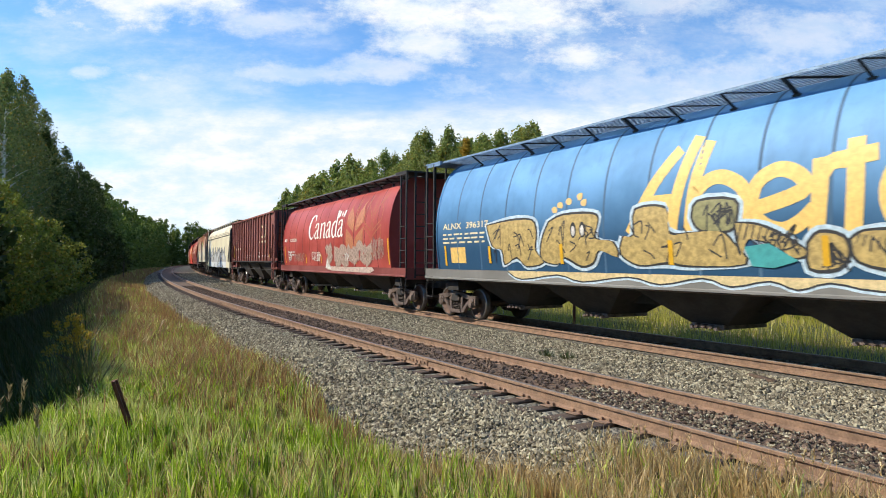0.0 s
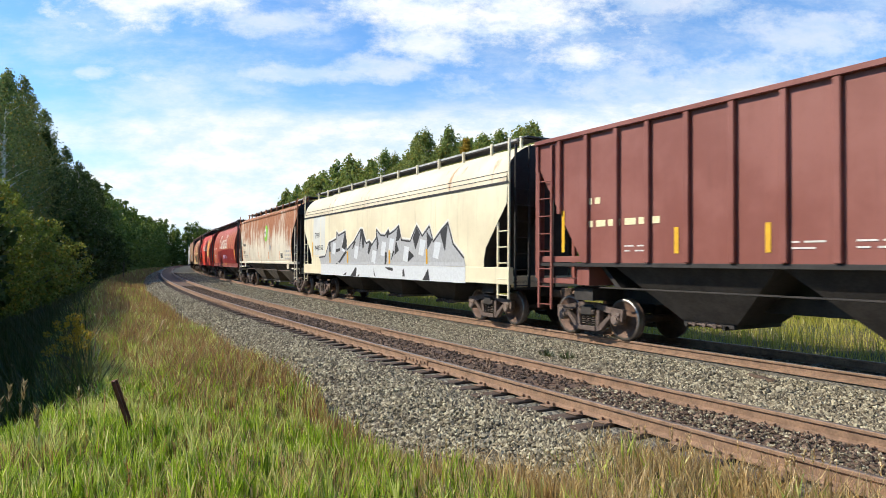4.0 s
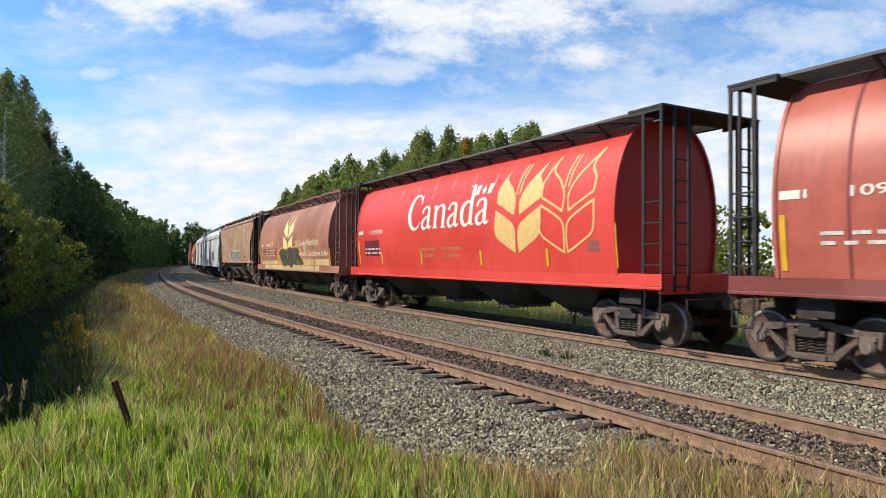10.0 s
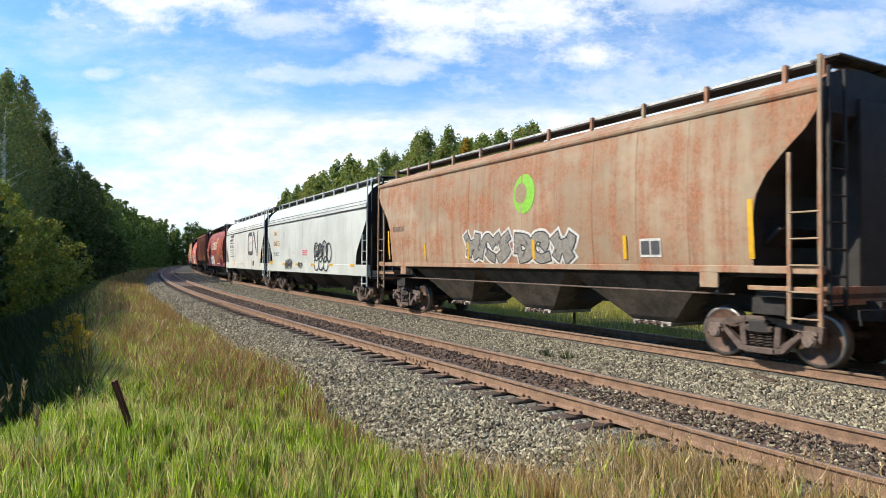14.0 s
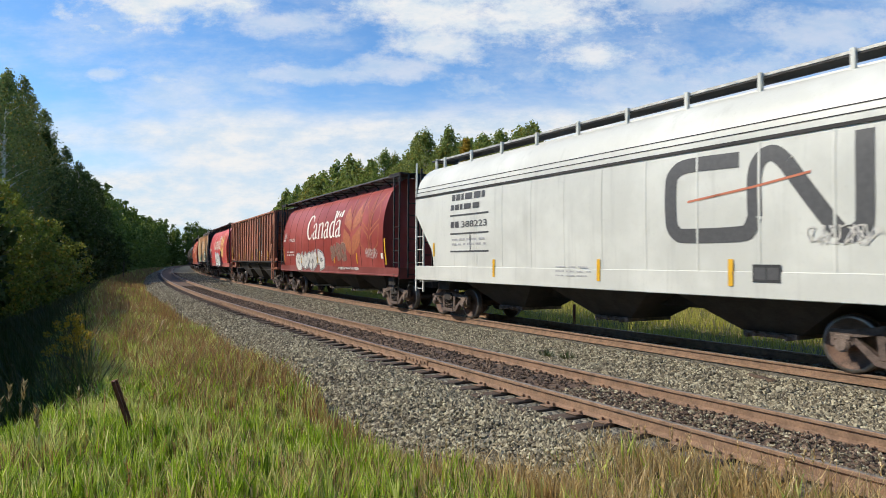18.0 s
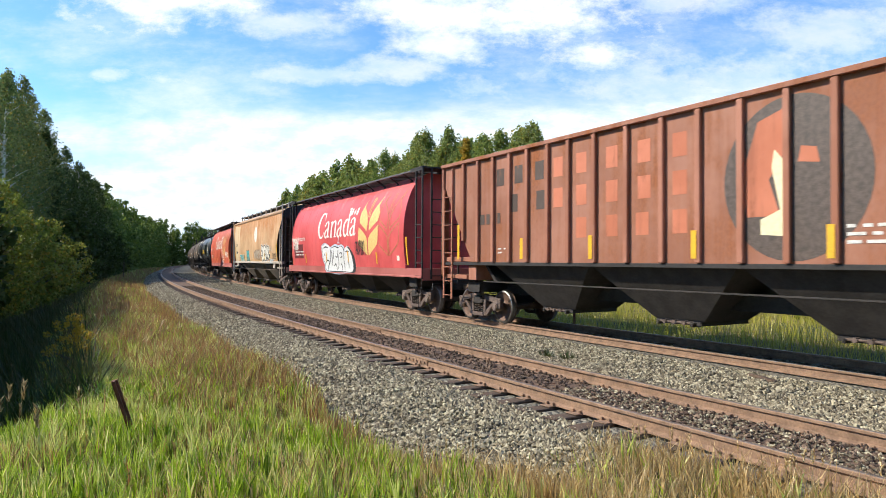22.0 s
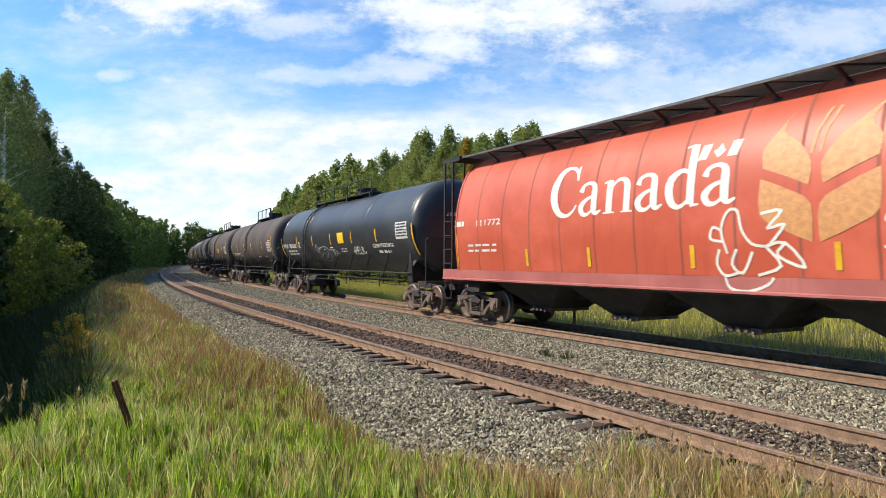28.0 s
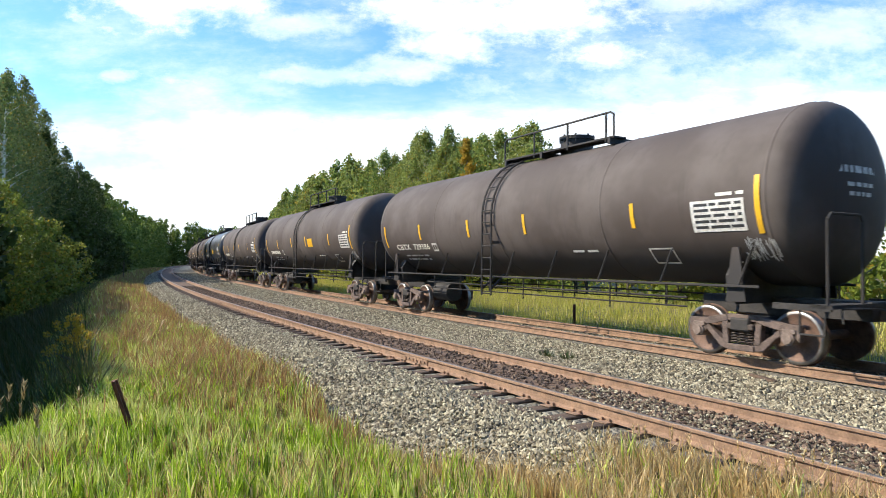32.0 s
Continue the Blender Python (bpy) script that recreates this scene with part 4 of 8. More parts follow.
# ---- sky: a slow veil of cloud ----
def m_cloud():
    m = bpy.data.materials.new("cloud")
    m.use_nodes = True
    t = m.node_tree
    for n in list(t.nodes):
        t.nodes.remove(n)
    v = coords(t)
    sep = t.nodes.new("ShaderNodeSeparateXYZ")
    t.links.new(v, sep.inputs[0])
    x, y, z = sep.outputs
    ya = calc(t, "MAXIMUM", y, 1.0)
    u, w = calc(t, "DIVIDE", x, ya), calc(t, "DIVIDE", z, ya)
    comb = t.nodes.new("ShaderNodeCombineXYZ")
    t.links.new(u, comb.inputs[0])
    t.links.new(w, comb.inputs[1])
    flat_v = comb.outputs[0]
    puff = noise_tex(t, flat_v, 9.0, 10, 0.68, (1, 1.7, 1), (3.1, 1.7, 0))
    wisp = noise_tex(t, flat_v, 4.0, 8, 0.6, (1, 4.0, 1), (0.4, 5.2, 0))
    fine = noise_tex(t, flat_v, 16.0, 6, 0.6, (1, 2.2, 1), (7.1, 2.2, 0))

    def heap(cu, cw, ru, rw):
        a = calc(t, "DIVIDE", calc(t, "SUBTRACT", u, cu), ru)
        b = calc(t, "DIVIDE", calc(t, "SUBTRACT", w, cw), rw)
        return calc(t, "SUBTRACT", 1.0, calc(t, "SQRT", calc(t, "ADD", calc(t, "MULTIPLY", a, a), calc(t, "MULTIPLY", b, b))))
    # the long white bank over the horizon, with a soft upper edge
    edge = calc(t, "ADD", 0.255, calc(t, "MULTIPLY", calc(t, "SUBTRACT", wisp, 0.5), 0.10))
    edge = calc(t, "ADD", edge, calc(t, "MULTIPLY", u, 0.05))
    bank = soft_step(t, calc(t, "SUBTRACT", edge, w), -0.025, 0.05)
    thin = soft_step(t, fine, 0.25, 0.72)
    bank = calc(t, "MULTIPLY", bank, calc(t, "ADD", 0.82, calc(t, "MULTIPLY", thin, 0.18)))
    hole = soft_step(t, heap(-0.53, 0.155, 0.17, 0.035), 0.0, 0.8)
    bank = calc(t, "MULTIPLY", bank, calc(t, "SUBTRACT", 1.0, calc(t, "MULTIPLY", hole, 0.45)))
    total = bank
    for cu, cw, ru, rw, k in ((-0.43, 0.40, 0.15, 0.055, 1.0), (0.06, 0.385, 0.26, 0.075, 1.0), (0.0, 0.335, 0.14, 0.04, 0.9), (0.225, 0.315, 0.07, 0.03, 0.9), (-0.24, 0.365, 0.14, 0.03, 0.6), (0.36, 0.40, 0.12, 0.035, 0.6),
                              (-0.52, 0.285, 0.05, 0.012, 0.6), (-0.42, 0.275, 0.08, 0.022, 0.7), (-0.21, 0.285, 0.12, 0.018, 0.55), (-0.08, 0.30, 0.10, 0.025, 0.6), (0.60, 0.36, 0.2, 0.05, 0.55), (0.45, 0.27, 0.40, 0.07, 0.55)):
        h = calc(t, "ADD", heap(cu, cw, ru, rw), calc(t, "MULTIPLY", calc(t, "SUBTRACT", puff, 0.5), 3.4))
        total = calc(t, "MAXIMUM", total, calc(t, "MULTIPLY", soft_step(t, h, -0.22, 0.85), k))
    veil = noise_tex(t, flat_v, 2.6, 9, 0.66, (1, 2.4, 1), (9.4, 3.3, 0))
    veil = calc(t, "MULTIPLY", soft_step(t, veil, 0.42, 0.72), 0.62)
    total = calc(t, "MAXIMUM", total, veil)
    front = soft_step(t, y, 300.0, 900.0)
    total = calc(t, "MULTIPLY", total, front)
    em = t.nodes.new("ShaderNodeEmission")
    tint = blend(t, soft_step(t, fine, 0.3, 0.7), (0.74, 0.86, 0.97), (1.0, 1.0, 1.0))
    t.links.new(tint, em.inputs[0])
    em.inputs[1].default_value = 0.92
    tr = t.nodes.new("ShaderNodeBsdfTransparent")
    mix = t.nodes.new("ShaderNodeMixShader")
    t.links.new(total, mix.inputs[0])
    t.links.new(tr.outputs[0], mix.inputs[1])
    t.links.new(em.outputs[0], mix.inputs[2])
    out = t.nodes.new("ShaderNodeOutputMaterial")
    t.links.new(mix.outputs[0], out.inputs[0])
    return m


def build_sky():
    bm = bmesh.new()
    rings = [[(3000 * math.cos(e) * math.cos(a), 3000 * math.cos(e) * math.sin(a), 3000 * math.sin(e)) for a in np.linspace(0, 2 * math.pi, 65)] for e in np.radians(np.linspace(-3, 90, 24))]
    ring_skin(bm, rings)
    bmesh.ops.remove_doubles(bm, verts=bm.verts, dist=0.01)
    sky = new("backdrop_clouds", mesh_from("backdrop_clouds", bm, m_cloud(), True))
    sky.location = EYE
    return tagged(sky, "white cloud bank and loose puffs drifting over blue sky", kind="structure")


SKY = build_sky()


# ---- trees ----
def m_leaf(name, dark, light, yellow=0.0, thin=0.4):
    m, n, l, b = nodes_of(name)
    t = m.node_tree
    r = n.new("ShaderNodeNewGeometry").outputs["Random Per Island"]
    obr = n.new("ShaderNodeObjectInfo").outputs["Random"]
    col = blend(t, r, dark, light)
    col = blend(t, calc(t, "MULTIPLY", obr, 0.45), col, (light[0] * 0.9, light[1] * 0.72, light[2] * 0.8))
    if yellow:
        col = blend(t, calc(t, "MULTIPLY", soft_step(t, r, 0.9 - yellow, 1.0), 0.8), col, (0.42, 0.26, 0.03))
    l.new(col, b.inputs["Base Color"])
    b.inputs["Roughness"].default_value = 0.55
    b.inputs["Specular IOR Level"].default_value = 0.3
    tl = n.new("ShaderNodeBsdfTranslucent")
    l.new(col, tl.inputs[0])
    mx = n.new("ShaderNodeMixShader")
    mx.inputs[0].default_value = thin
    l.new(b.outputs[0], mx.inputs[1])
    l.new(tl.outputs[0], mx.inputs[2])
    l.new(mx.outputs[0], n["Material Output"].inputs[0])
    return m


# Aspen leaf as shaded, lit and sunlit copies: light and shade set by colour.
LEAF_SHADED = m_leaf("shaded_leaf", (0.022, 0.042, 0.008), (0.085, 0.125, 0.022), 0.0, 0.3)
LEAF_LIT = m_leaf("lit_aspen_leaf", (0.07, 0.115, 0.03), (0.26, 0.33, 0.10), 0.05)
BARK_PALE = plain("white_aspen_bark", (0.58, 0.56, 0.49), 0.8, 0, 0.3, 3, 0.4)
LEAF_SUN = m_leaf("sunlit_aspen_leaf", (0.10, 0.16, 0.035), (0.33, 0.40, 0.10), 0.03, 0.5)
LEAF_BUSH = m_leaf("willow_leaf", (0.10, 0.145, 0.018), (0.28, 0.335, 0.05), 0.06)
# Yellow leaf brightened to stand in for sun on the ditch bush.
LEAF_GOLD = m_leaf("sunlit_golden_leaf", (0.16, 0.17, 0.02), (0.55, 0.42, 0.03), 0.3)
LEAF_FAR = m_leaf("far_leaf", (0.06, 0.10, 0.018), (0.17, 0.23, 0.045))
LEAF_YELLOW = m_leaf("turning_leaf", (0.30, 0.22, 0.02), (0.52, 0.37, 0.045))
BARK = plain("pale_aspen_bark", (0.30, 0.28, 0.23), 0.85, 0, 0.45, 3, 0.4)
BARK_DARK = plain("brown_bark", (0.10, 0.08, 0.06), 0.9, 0, 0.4, 3, 0.4)


def leaf_cloud(centres, radii, per, size, rng, tall=0.85):
    """Leaves as small bent quads scattered in clumps."""
    n = len(centres) * per
    c = np.repeat(centres, per, 0)
    r = np.repeat(radii, per)
    d = rng.normal(size=(n, 3))
    d /= np.linalg.norm(d, axis=1, keepdims=True) + 1e-9
    p = c + d * (r * rng.uniform(0.25, 1.0, n) ** 0.6)[:, None] * np.array([1, 1, tall])
    a = rng.normal(size=(n, 3))
    a /= np.linalg.norm(a, axis=1, keepdims=True)
    b = np.cross(a, rng.normal(size=(n, 3)))
    b /= np.linalg.norm(b, axis=1, keepdims=True) + 1e-9
    s = size * rng.uniform(0.6, 1.3, n)[:, None]
    v = np.stack([p - a * s * 0.5, p + b * s * 0.36, p + a * s * 0.5, p - b * s * 0.36], 1).reshape(-1, 3)
    return v, np.arange(n * 4).reshape(-1, 4)


def tree(name, h, spread, clumps, per, size, leaf, bark, seed, base=0.22, top_w=0.25, label="", lean=0.03, rise=0.85):
    rng = np.random.default_rng(seed)
    ob = tagged(new(name), label, "tree" if "tree" in name else "bush", "wayside trees")
    # trunk, bent a little
    n = 9
    zs = np.linspace(0, h * 0.93, n)
    px = np.cumsum(rng.normal(0, lean, n)) * h * 0.12
    py = np.cumsum(rng.normal(0, lean, n)) * h * 0.12
    px, py = px - px[0], py - py[0]
    rr = 0.012 * h * (1 - zs / h) ** 0.8 + 0.012
    ang = np.linspace(0, 2 * math.pi, 8)[:-1]
    bm = ring_skin(bmesh.new(), [[(px[i] + rr[i] * math.cos(a), py[i] + rr[i] * math.sin(a), zs[i] - (0.4 if i == 0 else 0)) for a in ang] for i in range(n)], closed=True, caps=True)
    cs, rs = [], []
    for k in range(clumps):
        f = base + (1 - base) * (k + rng.uniform(0, 1)) / clumps
        z = f * h
        # ovoid outline with ragged edge
        g = (f - base) / (1 - base)
        w = spread * (math.sin(math.pi * min(1, g * 0.86 + 0.14)) ** 0.7 * (1 - g * (1 - top_w))) * rng.uniform(0.25, 1.08)
        a = rng.uniform(0, 2 * math.pi)
        tx, ty = np.interp(z, zs, px), np.interp(z, zs, py)
        c = (tx + w * math.cos(a), ty + w * math.sin(a), z + rng.uniform(-0.3, 0.3))
        cs.append(c)
        rs.append(spread * rng.uniform(0.15, 0.34) * (1 - 0.5 * g))
        if k % 5 == 0 and w > 0.4:
            z0 = max(0.1 * h, z - w * 0.8)
            rod(bm, (np.interp(z0, zs, px), np.interp(z0, zs, py), z0), c, 0.03 + 0.002 * h, 5, 0.01)
    part("trunk", bm, bark, ob, smooth=True)
    v, f = leaf_cloud(np.array(cs), np.array(rs), per, size, rng, rise)
    link_part("crown", raw_mesh("crown", v, f, leaf), ob, None, "loose crown of small leaves")
    return ob


def place(s, off, turn=0.0, sink=0.1):
    p = at(s, off)
    return pose(p[0], p[1], float(ground_z(s, off)) - sink, 0, 0, turn)


def build_trees():
    rng = random.Random(5)
    wood = "tall leafy aspen at the edge of the wood"
    lit = [tree("aspen_tree", h, sp, 230, 34, 0.21, LEAF_LIT, BARK_PALE, 60 + i, 0.16, 0.6, wood, rise=1.3) for i, (h, sp) in enumerate(((18.6, 3.3), (19.8, 3.4)))]
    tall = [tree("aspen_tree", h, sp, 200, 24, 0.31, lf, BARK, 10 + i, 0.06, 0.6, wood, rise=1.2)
            for i, (h, sp, lf) in enumerate(((17.5, 3.7, LEAF_SHADED), (19.0, 3.8, LEAF_SHADED), (20.0, 4.0, LEAF_SHADED)))]
    back = [tree("aspen_tree", h, sp, 90, 18, 0.62, lf, BARK, 20 + i, 0.08, 0.6, "leafy aspen deep in the wood") for i, (h, sp, lf) in enumerate(((18.0, 4.2, LEAF_SHADED), (19.0, 4.0, LEAF_SHADED)))]
    low = [tree("aspen_tree", h, sp, 80, 22, 0.46, LEAF_SHADED, BARK, 25 + i, 0.03, 0.7, "young aspen in the hedge along the ditch") for i, (h, sp) in enumerate(((7.2, 2.3), (7.8, 2.4), (11.5, 2.8), (8.7, 2.5), (9.0, 2.6), (8.0, 2.4), (8.3, 2.4)))]
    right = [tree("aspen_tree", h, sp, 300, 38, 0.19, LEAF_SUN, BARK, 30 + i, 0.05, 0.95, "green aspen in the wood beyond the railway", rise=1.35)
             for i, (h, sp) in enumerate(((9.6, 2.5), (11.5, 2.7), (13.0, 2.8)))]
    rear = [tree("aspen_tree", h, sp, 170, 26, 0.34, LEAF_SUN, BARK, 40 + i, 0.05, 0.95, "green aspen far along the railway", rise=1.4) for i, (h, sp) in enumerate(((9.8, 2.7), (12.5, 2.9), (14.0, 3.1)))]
    shrub = [tree("willow_bush", h, sp, 80, 26, 0.24, lf, BARK_DARK, 50 + i, 0.02, 0.7, "dense green bush on the bank")
             for i, (h, sp, lf) in enumerate(((3.0, 1.9, LEAF_BUSH), (4.4, 2.4, LEAF_BUSH), (6.5, 3.0, LEAF_BUSH), (2.2, 1.5, LEAF_SHADED)))]
    used = set()

    def plant(kind, s, off):
        m = place(s, off, rng.uniform(0, 360))
        if kind in used:
            copy_thing(kind, m)
        else:
            kind.matrix_basis = m
            used.add(kind)
    # the hedge along the ditch, low where the sun reaches the bank
    young = tree("willow_tree", 8.9, 2.7, 250, 30, 0.17, LEAF_BUSH, BARK_DARK, 28, 0.02, 0.8, "yellow-green willow at the edge of the ditch")
    s = 10.2
    while s < 58:
        plant(rng.choice(low[:2] if s < 10.9 else low[5:] if s < 18 else low[3:5]) if s < 39 or s > 57 else young, s, np.interp(s, [12, 25, 45, 60], [-12.6, -12.0, -11.6, -12.4]) + rng.uniform(-0.3, 0.3))
        if 14 < s < 40:
            plant(rng.choice(low[3:5]), s + 0.8, -15.2 + rng.uniform(-0.5, 0.5))
        if s > 50:
            plant(low[2], s + 0.5, -17.6 + rng.uniform(-1, 1))
        s += rng.uniform(1.4, 1.8) if s < 40 else rng.uniform(2.4, 3.2)
    for s, o, k in ((50, -9.6, 2), (54, -9.0, 2), (57.5, -8.6, 1), (60.5, -8.7, 1), (47, -10.2, 2), (62, -9.6, 2), (43, -10.9, 2), (46, -10.8, 1), (49, -10.6, 2), (53, -10.6, 1), (56, -10.9, 2), (41, -11.2, 1), (60, -10.8, 2), (51, -9.6, 0), (45, -9.8, 0), (57.5, -9.4, 3), (63, -9.8, 1), (66, -10.4, 2)):
        plant(shrub[k], s, o)
    # young growth in the shaded leaf colour that closes in on the line farther along
    for k in range(24):
        copy_thing(low[k % 2], place(60 + 3.1 * k + 0.7 * math.sin(2.3 * k), -9.0 + 0.4 * math.sin(1.7 * k), 77 * k))
    # the tall wood on the camera's side of the line
    s = 65.0
    while s < 150:
        o = -14.0 - rng.uniform(0, 1.4)
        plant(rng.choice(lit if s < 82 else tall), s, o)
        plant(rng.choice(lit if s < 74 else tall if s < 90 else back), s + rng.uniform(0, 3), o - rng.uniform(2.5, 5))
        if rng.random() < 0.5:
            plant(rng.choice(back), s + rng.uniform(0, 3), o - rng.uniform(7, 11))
        plant(rng.choice(shrub[1:3]), s + rng.uniform(-1, 1), o + rng.uniform(2.0, 3.4))
        s += rng.uniform(2.6, 3.8)
    # the wood beyond the line
    heights = ((27, 9.6), (31, 10.6), (36, 11.6), (45, 13.0), (56, 12.8), (76, 14.0), (108, 14.3), (125, 12.6), (140, 10.0))
    s = 30.2
    while s < 142:
        want = np.interp(s, [a for a, _ in heights], [b for _, b in heights])
        kinds, tops = (right, (9.8, 11.8, 13.3)) if s < 60 else (rear, (10.0, 12.8, 14.3))
        kind = min(kinds, key=lambda k: abs(tops[kinds.index(k)] - want + rng.uniform(-0.9, 0.9)))
        plant(kind, s, 20 + rng.uniform(-1.2, 1.6))
        plant(rear[0 if s < 42 else 1], s + rng.uniform(0.8, 2), 23.4 + rng.uniform(-0.8, 1.6))
        if rng.random() < 0.5:
            plant(rng.choice(shrub), s + rng.uniform(0, 2), 17.2 + rng.uniform(-0.6, 0.8))
        s += rng.uniform(1.5, 2.4) * (1.0 if s < 90 else 1.5)
    for s, o, k in ((26.5, 20, 2), (22, 21, 2), (18, 22, 1), (14, 21, 1), (10, 22, 2), (6, 21, 1), (2, 22, 1), (-2, 21, 1), (-6, 22, 2), (12, 25, 2), (20, 24, 2), (-10, 22, 1), (16, 18.5, 0), (8, 18, 0)):
        plant(shrub[k], s, o)
    high = tree("aspen_tree", 23.4, 3.7, 270, 34, 0.22, LEAF_LIT, BARK_PALE, 66, 0.22, 0.6, "tall pale-stemmed aspen at the head of the wood", rise=1.3)
    high.matrix_basis = place(80.0, -15.0)
    for s, o, turn in ((75.5, -15.8, 100), (86.5, -15.6, 220), (93.0, -15.0, 310)):
        copy_thing(high, place(s, o, turn, 0.9))
    for k, kind in enumerate(lit + tall + back + low + right + rear + shrub + [young]):
        if kind not in used:
            plant(kind, 100 + 3 * k, -26)
    y = tree("aspen_tree", 10.6, 2.0, 90, 46, 0.22, LEAF_YELLOW, BARK, 77, 0.1, 0.3, "aspen turning golden yellow among the green ones")
    y.matrix_basis = place(34.6, 17.4)
    g = tree("goldenrod_bush", 1.2, 0.6, 60, 40, 0.045, LEAF_GOLD, BARK_DARK, 81, 0.15, 0.7, "yellow goldenrod bush in the ditch, brightened to look sunlit")
    g.matrix_basis = place(10.2, -6.2)


build_trees()


def far_wood():
    """The woods where the line bends away, and unseen ones behind the camera, as one mass of leaves."""
    rng = np.random.default_rng(15)
    spots = [(at(s, -14.5 - rng.uniform(0, 9)), rng.uniform(17, 20)) for s in np.arange(150, 345, 2.4)]
    spots += [(at(s, -12.5 - rng.uniform(0, 2)), rng.uniform(9, 15)) for s in np.arange(150, 300, 4.0)]
    # the rise that closes the bend
    spots += [((-138 + 0.46 * k + rng.uniform(-1, 1), 262 + 0.68 * k + rng.uniform(0, 22)), rng.uniform(15, 22) - 0.04 * k) for k in range(120)]
    spots += [(at(s, 22 + rng.uniform(0, 20)), rng.uniform(7, 10)) for s in np.arange(145, 420, 5.0)]
    spots += [((-120 + 5 * k, 470 + rng.uniform(0, 40)), 20.0) for k in range(40)]
    # and unseen woods on both sides behind the camera, added to block low sky light
    spots += [(at(s, o + rng.uniform(-2, 2)), rng.uniform(16, 20)) for s in np.arange(-4, -130, -4.0) for o in (-16, -24)]
    spots += [(at(s, o + rng.uniform(-2, 2)), rng.uniform(12, 16)) for s in np.arange(-14, -130, -4.0) for o in (22, 30)]
    vs, fs, n = [], [], 0
    for p, h in spots:
        m = 46
        g = rng.uniform(0, 1, m)
        w = 3.4 * np.sin(np.pi * np.minimum(1, g * 0.8 + 0.2)) ** 0.6 * rng.uniform(0.2, 1.05, m)
        a = rng.uniform(0, 6.283, m)
        c = np.stack([p[0] + w * np.cos(a), p[1] + w * np.sin(a), -0.5 + g * h], 1)
        v, f = leaf_cloud(c, rng.uniform(0.6, 1.3, m), 17, 0.75, rng, 1.1)
        vs.append(v)
        fs.append(f + n)
        n += len(v)
    tagged(new("far_wood", raw_mesh("far_wood", np.concatenate(vs), np.concatenate(fs), LEAF_FAR)), "dense green aspen woods where the line bends away, and unseen ones added behind the camera", "woods", kind="stuff")


far_wood()


# ---- grass ----
def m_grass(name, a, b, tip):
    m, n, l, p = nodes_of(name)
    t = m.node_tree
    r = n.new("ShaderNodeNewGeometry").outputs["Random Per Island"]
    col = blend(t, r, a, b)
    col = blend(t, soft_step(t, r, 0.80, 0.95), col, tip)
    big = noise_tex(t, coords(t), 0.9, 3)
    col = blend(t, calc(t, "MULTIPLY", soft_step(t, big, 0.45, 0.65), 0.5), col, tip)
    l.new(col, p.inputs["Base Color"])
    p.inputs["Roughness"].default_value = 0.42
    p.inputs["Specular IOR Level"].default_value = 0.5
    tl = n.new("ShaderNodeBsdfTranslucent")
    l.new(col, tl.inputs[0])
    mx = n.new("ShaderNodeMixShader")
    mx.inputs[0].default_value = 0.36
    l.new(p.outputs[0], mx.inputs[1])
    l.new(tl.outputs[0], mx.inputs[2])
    l.new(mx.outputs[0], n["Material Output"].inputs[0])
    return m


GREEN = m_grass("green_grass_blade", (0.09, 0.18, 0.010), (0.60, 0.76, 0.065), (0.84, 0.78, 0.36))
RUSSET = m_grass("russet_grass_blade", (0.12, 0.068, 0.027), (0.60, 0.41, 0.185), (0.38, 0.19, 0.075))
STRAW = m_grass("dry_grass_blade", (0.20, 0.13, 0.05), (0.84, 0.67, 0.36), (0.54, 0.36, 0.15))
# Weed green taken darker: the ditch's shade is put into the colour.
SHADE_WEED = m_grass("shade_darkened_weed_leaf", (0.025, 0.045, 0.010), (0.075, 0.11, 0.022), (0.11, 0.09, 0.03))
MEADOW = m_grass("meadow_grass_blade", (0.26, 0.28, 0.03), (0.54, 0.50, 0.08), (0.56, 0.46, 0.16))


def blades(s, off, h, w, rng, lean=0.45, joints=3):
    """Grass blades with their feet at (s, off): a tapering strip of two quads' height and a tip."""
    n = len(s)
    foot = at(s, off, ground_z(s, off) - 0.02)
    a = rng.uniform(0, 2 * math.pi, n)
    d = np.stack([np.cos(a), np.sin(a), np.zeros(n)], 1)
    side = np.stack([-np.sin(a), np.cos(a), np.zeros(n)], 1) * (w / 2)[:, None]
    turn = rng.uniform(0, math.pi, n)
    side = side * np.cos(turn)[:, None] + d * (w / 2 * np.sin(turn))[:, None]
    bend = (h * lean * rng.uniform(0.2, 1.3, n))[:, None]
    up = np.array([0, 0, 1.0]) * h[:, None]
    if joints == 3:
        mid = foot + up * 0.55 + d * bend * 0.28
        tip = foot + up * rng.uniform(0.82, 1.0, n)[:, None] + d * bend
        v = np.stack([foot - side, foot + side, mid - side * 0.8, mid + side * 0.8, tip], 1).reshape(-1, 3)
        k = np.arange(n)[:, None] * 5
        f = np.concatenate([k + [0, 1, 3], k + [0, 3, 2], k + [2, 3, 4]], 1).reshape(-1, 3)
    else:
        tip = foot + up + d * bend
        v = np.stack([foot - side, foot + side, tip], 1).reshape(-1, 3)
        f = np.arange(n * 3).reshape(-1, 3)
    return v, f


def grass(name, sets, material, label):
    vs, fs, k = [], [], 0
    for v, f in sets:
        vs.append(v)
        fs.append(f + k)
        k += len(v)
    tagged(new(name, raw_mesh(name, np.concatenate(vs), np.concatenate(fs), material)), label, "grass", kind="stuff")


